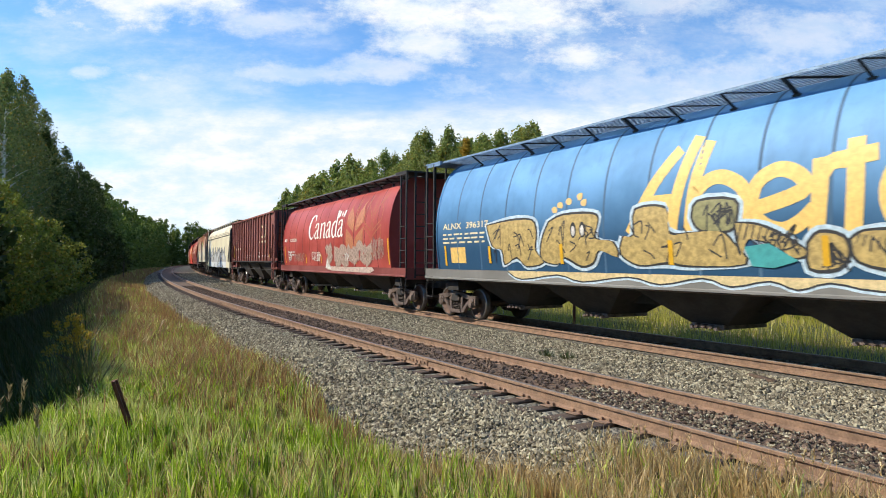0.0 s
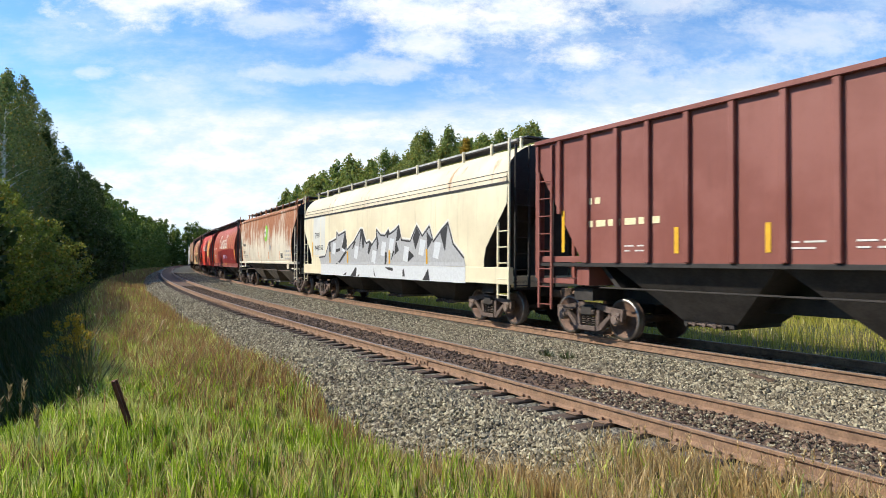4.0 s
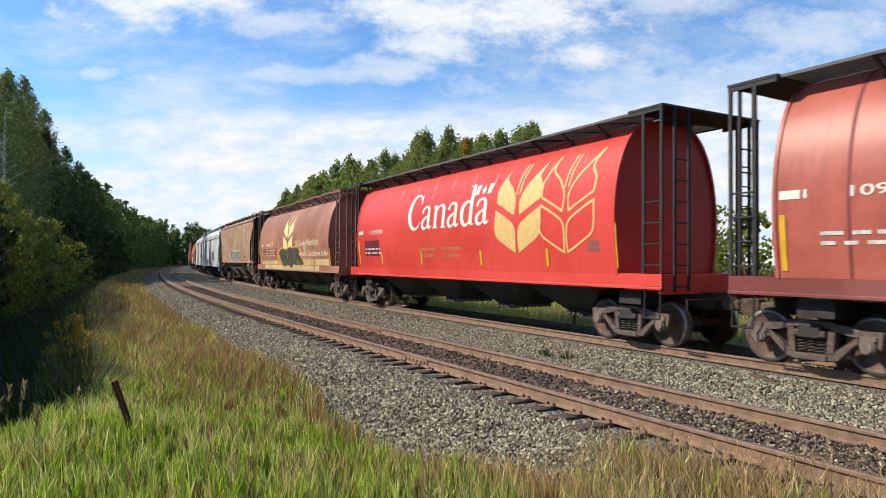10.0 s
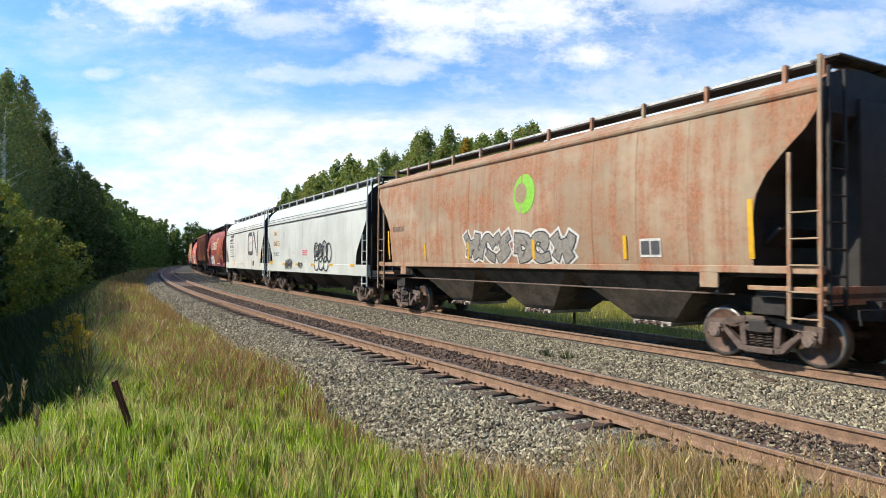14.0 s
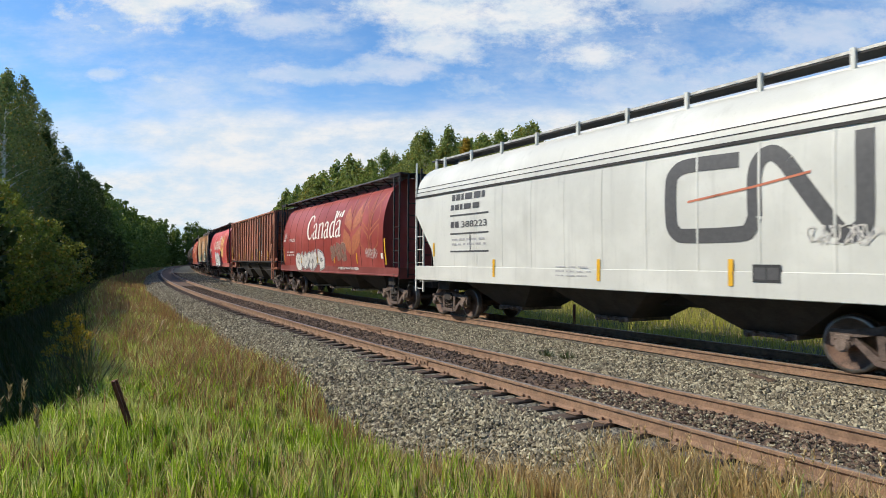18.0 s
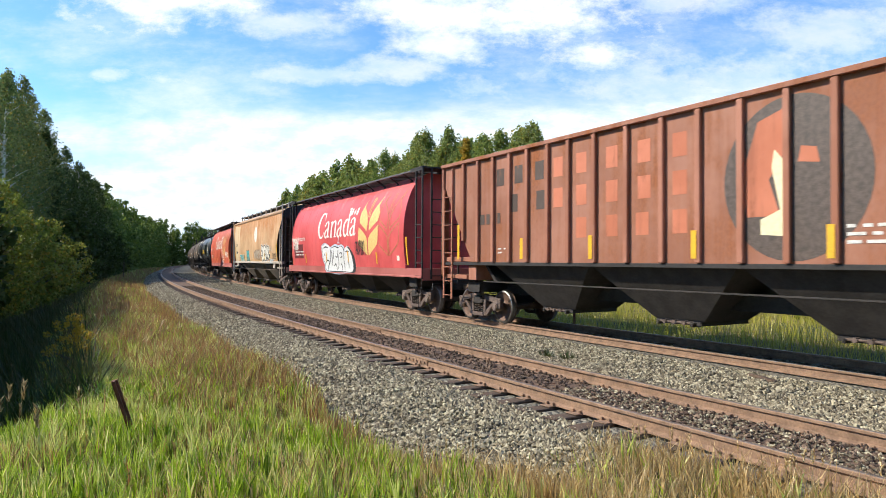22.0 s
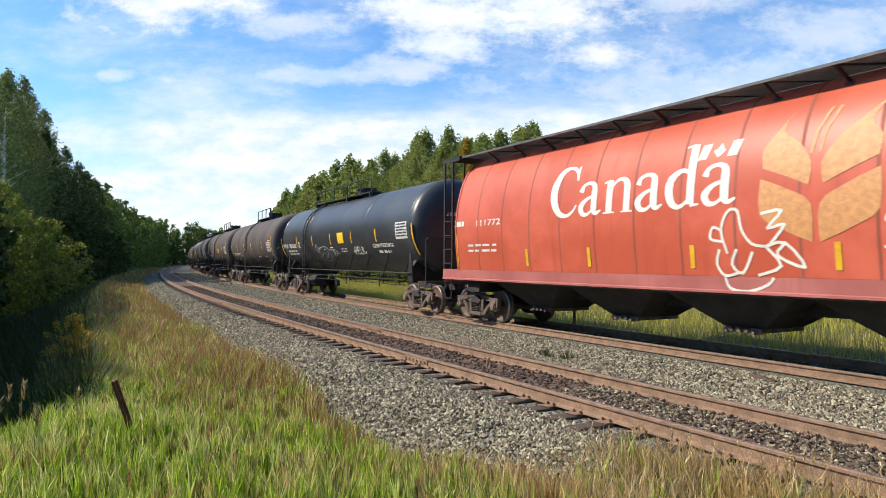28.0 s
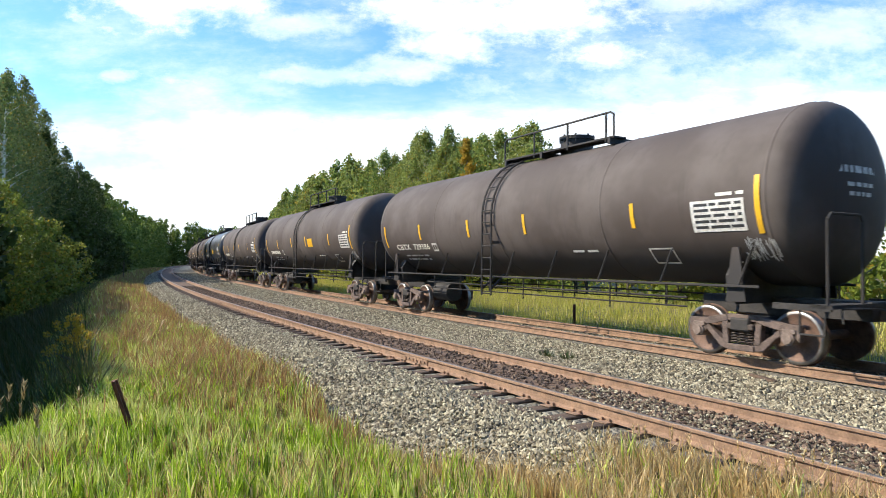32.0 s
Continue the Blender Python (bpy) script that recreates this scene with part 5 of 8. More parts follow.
def field(n, s0, s1, o0, o1, rng, power=1.0):
    """Random feet over a stretch, thicker towards s0."""
    return s0 + (s1 - s0) * rng.uniform(0, 1, n) ** power, rng.uniform(o0, o1, n)


def patchy(s, off, rng, scale=1.0):
    v = np.sin(s * 1.7 * scale + 1.3 * off) + np.sin(off * 2.3 * scale - 0.6 * s + 2.0) + np.sin(s * 0.45 + off * 0.8)
    return v / 3


def build_grass():
    rng = np.random.default_rng(3)
    # bank in front of the camera
    green, straw, russet = [], [], []
    for tufts, per, s0, s1 in ((9800, 16, -3.6, 10.6), (1300, 14, -9.5, -3.6)):
        ts, to = field(tufts, s0, s1, -9.4, -1.2, rng, 1.0)
        edge = np.interp(ts, [-4, -0.6, 0.5, 1.7, 3], [-1.12, -1.22, -1.7, -2.9, -2.75])
        dry = np.clip((to + 5.8) / 3.6, 0, 1) * 0.72 + 0.06 + 0.36 * patchy(ts, to, rng)
        dry += 0.30 * np.clip(1 - (edge - to) / 0.9, 0, 1)
        dry += np.clip((ts - 1.5) / 5, 0, 1) * 0.5 * np.clip((to + 6.2) / 1.8, 0, 1)
        keep = rng.uniform(0, 1, tufts) < np.clip((edge - to) / 0.3, 0.0, 1) * np.clip((10.6 - ts) / 3.5, 0, 1)
        ts, to, dry = ts[keep], to[keep], dry[keep]
        tall = 0.15 + 0.30 * rng.uniform(0, 1, len(ts)) ** 1.5 + 0.10 * np.clip(patchy(ts, to, rng, 1.6), -1, 1)
        kind = rng.uniform(0, 1, len(ts)) < dry
        s, o = np.repeat(ts, per) + rng.normal(0, 0.026, len(ts) * per), np.repeat(to, per) + rng.normal(0, 0.026, len(ts) * per)
        h = np.maximum(0.09, np.repeat(tall, per) * rng.uniform(0.45, 1.15, len(s)))
        isdry = np.repeat(kind, per) ^ (rng.uniform(0, 1, len(s)) < 0.15)
        brown = rng.uniform(0, 1, len(s)) < np.clip((s - 0.3) / 2.0, 0, 0.85)
        for arr, m in ((green, ~isdry), (straw, isdry & ~brown), (russet, isdry & brown)):
            arr.append(blades(s[m], o[m], h[m] * (1.1 if arr is green else 1.0), rng.uniform(0.009, 0.024, m.sum()) * (1.0 if arr is green else 0.75), rng, 0.26))
    # rougher grass all round the mound
    s, o = field(16000, -30, -3.0, -13, -1.6, rng)
    green.append(blades(s, o, rng.uniform(0.15, 0.4, len(s)), rng.uniform(0.02, 0.045, len(s)), rng, 0.5, 1))
    # dry tussocks along the tie ends
    s, o = field(9000, -5.0, 0.9, -2.7, -1.12, rng)
    m = o < np.interp(s, [-5, -0.5, 0.9], [-1.12, -1.25, -2.0])
    straw.append(blades(s[m], o[m], rng.uniform(0.25, 0.5, m.sum()), rng.uniform(0.007, 0.017, m.sum()), rng, 0.4))
    # strip along the ballast into the distance: ragged tufts, then single blades
    for tufts, per, s0, s1, w in ((11000, 7, 4.5, 26, 0.017), (30000, 1, 24, 75, 0.042), (10000, 1, 75, 190, 0.08)):
        ts, to = field(tufts, s0, s1, -6.8, -2.6, rng, 1.25)
        thin = (rng.uniform(0, 1, tufts) < (ts - 4.5) / 3.5) | (s0 > 8)
        ts, to = ts[thin], to[thin]
        dry = np.clip((to + 7.4) / 2.6, 0, 1) * 0.85 + 0.08 + 0.3 * patchy(ts, to, rng)
        dry *= np.interp(ts, [8, 22], [0.78, 1.0])
        tall = 0.14 + 0.42 * rng.uniform(0, 1, len(ts)) ** 1.4 + 0.10 * patchy(ts, to, rng, 1.5)
        n = len(ts) * per
        s, o = np.repeat(ts, per) + rng.normal(0, 0.035, n), np.repeat(to, per) + rng.normal(0, 0.035, n)
        isdry = np.repeat(rng.uniform(0, 1, len(ts)) < dry, per) ^ (rng.uniform(0, 1, n) < 0.12)
        h = np.maximum(0.1, np.repeat(tall, per) * rng.uniform(0.6, 1.15, n))
        for arr, m in ((green, ~isdry), (russet, isdry)):
            arr.append(blades(s[m], o[m], h[m], w * rng.uniform(0.7, 1.4, m.sum()), rng, 0.45, 3 if per > 1 else 1))
    # shaded ditch, its shade also put into the weeds' colour
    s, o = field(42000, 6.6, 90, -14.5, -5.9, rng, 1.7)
    grass("ditch_weeds", [blades(s, o, rng.uniform(0.3, 0.9, len(s)), rng.uniform(0.025, 0.06, len(s)), rng, 0.6, 1)], SHADE_WEED, "green weeds in the ditch, coloured dark for its shade")
    grass("green_grass", green, GREEN, "long green grass on the railway bank")
    grass("dry_grass", straw, STRAW, "straw-coloured dry grass on the bank")
    grass("russet_grass", russet, RUSSET, "rusty brown dry grass along the ballast")
    # meadow beyond the line
    far = []
    s, o = field(45000, -14, 60, 8.6, 20, rng, 1.0)
    far.append(blades(s, o, rng.uniform(0.3, 0.7, len(s)), rng.uniform(0.012, 0.03, len(s)), rng, 0.4, 1))
    s, o = field(12000, 60, 160, 8.6, 20, rng, 1.3)
    far.append(blades(s, o, rng.uniform(0.4, 0.8, len(s)), rng.uniform(0.03, 0.06, len(s)), rng, 0.4, 1))
    grass("meadow_grass", far, MEADOW, "tall yellow-green meadow grass beyond the far track")


build_grass()


def stalks():
    """Tall seeding stalks that stand above the grass."""
    rng = np.random.default_rng(8)
    bm = []
    spots = []
    for _ in range(46):
        spots.append((rng.uniform(-6.3, 0.5), rng.uniform(-5.6, -1.4), rng.uniform(0.4, 0.6)))
    for _ in range(10):
        spots.append((rng.uniform(1.5, 4.0), rng.uniform(-7.4, -6.2), rng.uniform(0.55, 0.85)))
    for _ in range(70):
        spots.append((rng.uniform(-2.8, 2.6), rng.uniform(-1.75, -1.0), rng.uniform(0.3, 0.52)))
    for s, o, h in spots:
        b = rod(bmesh.new(), (0, 0, -0.05), (rng.uniform(-0.06, 0.06), rng.uniform(-0.06, 0.06), h), 0.0025, 4, 0.0012)
        fat = 1.9 if h > 0.62 else 1.0
        for k in range(9 if fat == 1.0 else 16):
            z = h * (0.78 + 0.025 * k * (1.0 if fat == 1.0 else 0.6))
            a = rng.uniform(0, 6.28)
            rod(b, (0, 0, z), (0.02 * fat * math.cos(a), 0.02 * fat * math.sin(a), z + 0.03 * fat), 0.006 * fat, 4, 0.001)
        p = at(s, o, ground_z(s, o))
        for v in b.verts:
            v.co += Vector(p)
        me = bpy.data.meshes.new("stalk")
        b.to_mesh(me)
        b.free()
        bm.append(me)
    out = bmesh.new()
    for me in bm:
        out.from_mesh(me)
        bpy.data.meshes.remove(me)
    tagged(new("grass_stalk", mesh_from("grass_stalk", out, STRAW)), "tall dry seeding grass stalks on the bank", "grass", kind="stuff")


stalks()

# ---- the train, from its head to its tail ----
RED_OLD = paint("faded_salmon_red_paint", (0.38, 0.085, 0.055), 0.05, 0.5, 0.42, seed=1)
RED_NEW = paint("bright_red_paint", (0.62, 0.055, 0.04), 0.02, 0.3, 0.4, seed=2, dirt=0.2)
RED_MID = paint("sun_bleached_red_paint", (0.36, 0.055, 0.042), 0.08, 0.5, 0.42, seed=3)
RED_DARK = paint("deep_red_paint", (0.30, 0.056, 0.045), 0.08, 0.5, 0.42, seed=4)
ROSE = paint("faded_rose_red_paint", (0.56, 0.085, 0.085), 0.04, 0.4, 0.42, seed=5)
ORANGE_RED = paint("orange_red_paint", (0.50, 0.095, 0.05), 0.05, 0.4, 0.42, seed=6)
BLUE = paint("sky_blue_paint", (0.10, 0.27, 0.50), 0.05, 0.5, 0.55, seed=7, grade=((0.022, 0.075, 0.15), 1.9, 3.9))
BROWN = paint("wheat_brown_paint", (0.32, 0.135, 0.085), 0.1, 0.6, 0.5, seed=8)
MAROON = paint("oxide_maroon_paint", (0.22, 0.075, 0.058), 0.08, 0.35, 0.5, seed=9)
RUSTBROWN = paint("rusty_brown_paint", (0.27, 0.115, 0.072), 0.85, 0.5, 0.6, seed=10, soft_edge=0.3, grain=(0.9, 1, 0.8))
RIB_ORANGE = paint("orange_brown_rib_paint", (0.31, 0.125, 0.075), 0.35, 0.5, 0.6, seed=21)
CREAMY = paint("cream_paint", (0.70, 0.62, 0.44), 0.06, 0.3, 0.45, seed=11)
RUSTWHITE = paint("rust_streaked_white_paint", (0.60, 0.55, 0.44), 0.80, 0.3, 0.5, (0.24, 0.10, 0.05), seed=12, rust_above=3.0, rust_scale=0.8, soft_edge=0.20, grain=(1.1, 1, 0.6))
TANBROWN = paint("weathered_tan_brown_paint", (0.31, 0.235, 0.155), 0.98, 0.5, 0.6, (0.26, 0.11, 0.06), seed=13, rust_scale=0.9, dirt=0.6, soft_edge=0.26, grain=(0.8, 1, 1.0))
PALEGREY = paint("pale_grey_paint", (0.52, 0.545, 0.51), 0.03, 0.3, 0.42, seed=14)
OFFWHITE = paint("off_white_paint", (0.58, 0.585, 0.54), 0.03, 0.3, 0.42, seed=15)
TAN = paint("sandy_tan_paint", (0.48, 0.30, 0.16), 0.9, 0.5, 0.55, (0.33, 0.15, 0.062), seed=16, rust_scale=0.9, dirt=0.6, rust_above=3.4, soft_edge=0.3, grain=(0.9, 1, 0.7))
TANK_BLACK = paint("glossy_black_tank_paint", (0.034, 0.037, 0.041), 0.0, 0.3, 0.38, dirt=0.1, seed=17, shine=0.5)
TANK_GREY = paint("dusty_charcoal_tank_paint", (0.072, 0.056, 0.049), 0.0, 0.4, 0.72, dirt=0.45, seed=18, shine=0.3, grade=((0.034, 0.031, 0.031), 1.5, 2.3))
SILL_MAROON = paint("dull_maroon_sill_paint", (0.20, 0.05, 0.042), 0.15, 0.4, 0.55, seed=41)
SILL_ROSE = paint("dull_rose_sill_paint", (0.34, 0.10, 0.085), 0.15, 0.4, 0.55, seed=42)
SILL_GREY = paint("dusty_grey_sill_paint", (0.17, 0.165, 0.15), 0.15, 0.4, 0.6, seed=43)
SILL_PALE = paint("pale_dusty_sill_paint", (0.40, 0.35, 0.29), 0.25, 0.4, 0.6, seed=44)
TAN_ROOF = paint("weathered_tan_roof_paint", (0.34, 0.21, 0.12), 0.4, 0.5, 0.6, seed=45)
CREAM_ROOF = paint("rust_stained_cream_roof_paint", (0.66, 0.58, 0.42), 0.46, 0.3, 0.5, (0.30, 0.16, 0.08), seed=46, rust_scale=0.5)
WALK_BLUE = plain("blue_grey_walkway_paint", (0.20, 0.29, 0.40), 0.55, 0.2, 0.3, 5)
WALK_BROWN = plain("brown_walkway_paint", (0.24, 0.13, 0.095), 0.6, 0.1, 0.3, 5)

JOINTS = [-163.6, -145.5, -127.4, -110.1, -91.2, -73.1, -55.4, -37.55, -19.7, -1.7, 15.85, 33.05, 50.6, 68.2, 85.65, 103.8, 121.3, 140.55, 158.9, 177.45, 196.25, 215.05, 233.85, 252.65, 271.45, 290.25]
CARS, BUILT = [], []


def add_car(made, label, category="hopper wagon"):
    car = made[0]
    tagged(car, label, category, "wagons of the freight train")
    CARS.append(car)
    BUILT.append(made)
    return made


def length(i):
    return JOINTS[i + 1] - JOINTS[i]


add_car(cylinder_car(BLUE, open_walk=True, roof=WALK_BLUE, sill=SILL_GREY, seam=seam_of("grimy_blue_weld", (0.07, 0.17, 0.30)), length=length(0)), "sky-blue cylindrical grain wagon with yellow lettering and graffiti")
add_car(cylinder_car(RED_MID, gate=GATE_PALE, seam=seam_of("grimy_red_weld", (0.30, 0.05, 0.04)), sill=SILL_MAROON, length=length(1)), "faded red cylindrical grain wagon with white lettering, rolling on rails")
add_car(ribbed_car(MAROON, length=length(2), ribs=(-7.2, -6.3, -5.4, -4.55, -3.6, -2.65, -1.7, -0.85, 0.0, 0.85, 1.7, 2.6, 3.5, 4.45, 5.35, 6.25)), "dark maroon rib-sided covered hopper wagon")
add_car(curved_car(CREAMY, "straight", roof=CREAM_ROOF, length=length(3)), "cream covered hopper wagon with grey graffiti")
add_car(curved_car(RUSTWHITE, length=length(4)), "white hopper wagon heavily streaked with orange rust")
add_car(cylinder_car(RED_OLD, seam=seam_of("grimy_red_weld", (0.30, 0.05, 0.04)), sill=SILL_MAROON, length=length(5)), "two-tone red cylindrical grain wagon with white lettering")
add_car(cylinder_car(RED_NEW, length=length(6)), "bright red cylindrical grain wagon with wheat-ear emblem")
add_car(cylinder_car(BROWN, open_walk=True, roof=WALK_BROWN, post=WALK_BROWN, length=length(7)), "brown cylindrical grain wagon with yellow wheat emblem")
add_car(curved_car(TANBROWN, length=length(8)), "rusty brown covered hopper wagon with green roundel")
add_car(curved_car(PALEGREY, "straight", length=length(9)), "pale grey covered hopper wagon with black graffiti")
add_car(curved_car(OFFWHITE, "straight", length=length(10)), "off-white covered hopper wagon with black emblem")
add_car(cylinder_car(RED_DARK, gate=GATE_PALE, seam=seam_of("grimy_dark_red_weld", (0.22, 0.04, 0.03)), sill=SILL_MAROON, length=length(11)), "deep red cylindrical grain wagon with graffiti")
add_car(ribbed_car(RUSTBROWN, RIB_ORANGE, length=length(12), ribs=(-7.0, -6.25, -5.5, -4.75, -4.0, -3.2, -2.45, -1.6, -0.65, 0.28, 1.13, 2.0, 2.84, 3.61, 4.4, 5.2, 6.0, 6.8)), "rusty brown rib-sided hopper wagon with faded orange letters")
add_car(cylinder_car(ROSE, sill=SILL_ROSE, length=length(13)), "faded rose-red cylindrical grain wagon with bubble graffiti")
add_car(curved_car(TAN, roof=TAN_ROOF, sill=SILL_PALE, post=SILL_PALE, length=length(14)), "sandy tan covered hopper wagon with rust and graffiti")
add_car(cylinder_car(ORANGE_RED, seam=seam_of("grimy_orange_weld", (0.44, 0.10, 0.055)), sill=SILL_ROSE, length=length(15)), "orange-red cylindrical grain wagon with white graffiti figure")
add_car(tank_car(TANK_BLACK, length=length(16), ladder_x=-3.86, dome_x=0.15, rail=(-4.95, 2.5), gap=(-0.42, -0.1), over=1.5), "glossy black tank wagon with white lettering", "tank wagon")
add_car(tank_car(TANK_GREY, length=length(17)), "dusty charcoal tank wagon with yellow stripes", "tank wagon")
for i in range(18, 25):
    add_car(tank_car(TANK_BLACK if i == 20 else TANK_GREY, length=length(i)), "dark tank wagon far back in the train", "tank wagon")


# ---- lettering, emblems, reflectors and graffiti on the near sides ----
def colour(name, c, rough=0.55, vary=0.15):
    return plain(name, c, rough, 0, vary, 10, 0.05)


GOLD = colour("pale_gold_paint", (0.72, 0.48, 0.17))
GOLD_SOFT = colour("soft_gold_paint", (0.58, 0.27, 0.10), vary=0.2)
GOLD_FADED = colour("faded_gold_paint", (0.46, 0.17, 0.075), vary=0.25)
GOLD_DULL = colour("dull_gold_paint", (0.42, 0.135, 0.06), vary=0.25)
YELLOW_PAINT = colour("warm_yellow_paint", (0.80, 0.52, 0.15))
WHEAT_YELLOW = colour("wheat_yellow_paint", (0.78, 0.66, 0.28))
DEEP_RED = paint("fresh_deep_red_paint", (0.20, 0.018, 0.018), 0.0, 0.3, 0.35, seed=31, dirt=0.2)
GREEN_DOT = colour("lime_green_paint", (0.22, 0.52, 0.04))
GREY_SPRAY = colour("silver_grey_spray", (0.42, 0.42, 0.42), vary=0.3)
PALE_SPRAY = colour("pale_spray", (0.62, 0.60, 0.56), vary=0.25)
KHAKI_SPRAY = colour("khaki_gold_spray", (0.46, 0.33, 0.12), vary=0.35)
ICE_SPRAY = colour("icy_blue_spray", (0.48, 0.60, 0.68), vary=0.25)
ROSE_GREY = colour("rose_grey_spray", (0.40, 0.29, 0.23), vary=0.4)
UMBER_SPRAY = colour("umber_spray", (0.23, 0.13, 0.095), vary=0.4)
DIM_SPRAY = colour("dim_red_grey_spray", (0.40, 0.24, 0.19), vary=0.4)
OLIVE_LIGHT = colour("olive_green_spray", (0.27, 0.25, 0.11), vary=0.3)
KHAKI_LIGHT = colour("cream_khaki_spray", (0.60, 0.47, 0.24), vary=0.25)
SILVER = colour("smooth_silver_spray", (0.40, 0.41, 0.42), vary=0.12)
SILVER_PALE = colour("pale_silver_spray", (0.60, 0.63, 0.65), vary=0.08)
TEAL_SPRAY = colour("teal_spray", (0.06, 0.34, 0.34))
ORANGE_SPRAY = colour("orange_spray", (0.70, 0.25, 0.05), vary=0.3)
OLIVE_SPRAY = colour("dark_olive_spray", (0.085, 0.075, 0.05), vary=0.35)
SPRAY_WHITE = colour("chalky_white_spray", (0.70, 0.71, 0.70), vary=0.08)
LILAC_SPRAY = colour("lilac_spray", (0.62, 0.50, 0.72))
RUST_LETTER = paint("faded_orange_lettering", (0.46, 0.15, 0.08), 0.5, 0.4, 0.6, (0.26, 0.10, 0.06), seed=61, rust_scale=2.5, dirt=0.6)
DARK_LETTER = paint("faded_dark_lettering", (0.085, 0.062, 0.05), 0.5, 0.4, 0.6, (0.22, 0.10, 0.06), seed=62, rust_scale=2.5, dirt=0.6)
PATCH_RED = colour("dark_red_patch_paint", (0.13, 0.018, 0.02))
GREY_INK = colour("charcoal_emblem_paint", (0.075, 0.075, 0.078))
PINK = colour("pink_marker", (0.70, 0.12, 0.16))


def poly(pts):
    return flat(bmesh.new(), pts)


def curve(pts, n=4):
    return smooth_profile(list(pts), n)


def rect(x0, x1, z0, z1):
    return poly([(x0, z0), (x1, z0), (x1, z1), (x0, z1)])


def outline(bm, pts, w, closed=True):
    return stroke(bm, list(pts) + ([pts[0]] if closed else []), w)


def blob(cx, cz, rx, rz, rnd, n=11, rough=0.24):
    pts = []
    for k in range(n):
        a = 2 * math.pi * k / n
        r = 1 + rnd.uniform(-rough, rough)
        sq = 1 / max(abs(math.cos(a)) ** 1.0, abs(math.sin(a)) ** 1.0) ** 0.5
        pts.append((cx + rx * r * sq * math.cos(a), cz + rz * r * sq * math.sin(a)))
    return curve(pts + [pts[0]], 3)[:-1]


def grown(pts, d):
    cx, cz = sum(p[0] for p in pts) / len(pts), sum(p[1] for p in pts) / len(pts)
    out = []
    for x, z in pts:
        r = math.hypot(x - cx, z - cz) or 1
        out.append((x + (x - cx) / r * d, z + (z - cz) / r * d))
    return out


# skeletons of crowded spray shapes in a unit box: hooks, bolts, forks
SHAPES = ((((0.10, 0.08), (0.28, 0.70), (0.62, 0.94), (0.92, 0.55)), ((0.52, 0.34), (0.70, 0.16), (0.94, 0.06))),
          (((0.92, 0.16), (0.44, 0.05), (0.10, 0.42), (0.32, 0.88), (0.76, 0.80), (0.62, 0.42)),),
          (((0.84, 0.97), (0.34, 0.62), (0.74, 0.44), (0.16, 0.03)), ((0.06, 0.72), (0.20, 0.84), (0.34, 0.96))),
          (((0.14, 0.96), (0.34, 0.46), (0.28, 0.04)), ((0.42, 0.50), (0.78, 0.58), (0.90, 0.96)), ((0.62, 0.06), (0.78, 0.14), (0.92, 0.32))),
          (((0.22, 0.95), (0.82, 0.78), (0.88, 0.24), (0.30, 0.05)), ((0.14, 0.52), (0.34, 0.48), (0.54, 0.52))))


def spray_mass(car, skin, pts, fill, edge, glow, line, rim, strokes, width, up=0.0):
    """One crowded piece of graffiti: a filled shape with an edge, a glow and inner lines."""
    label = "crowded spray-painted graffiti with outlined shapes"
    pts = curve(list(pts) + [pts[0]], 3)[:-1]
    if glow:
        decal("graffiti_glow", poly(grown(pts, line + rim)), skin, glow, car, 0.0065 + up, label)
    piece = decal("graffiti_letter", poly(grown(pts, line)), skin, edge, car, 0.010 + up, label)
    decal("letter_fill", poly(pts), skin, fill, piece, 0.0135 + up)
    for k, st in enumerate(strokes):
        decal("letter_line", brush(bmesh.new(), [(x, z, width * (0.6 if i in (0, len(st) - 1) else 1.2)) for i, (x, z) in enumerate(st)]), skin, edge, piece, 0.017 + up + 0.0006 * (k % 5))
    return piece


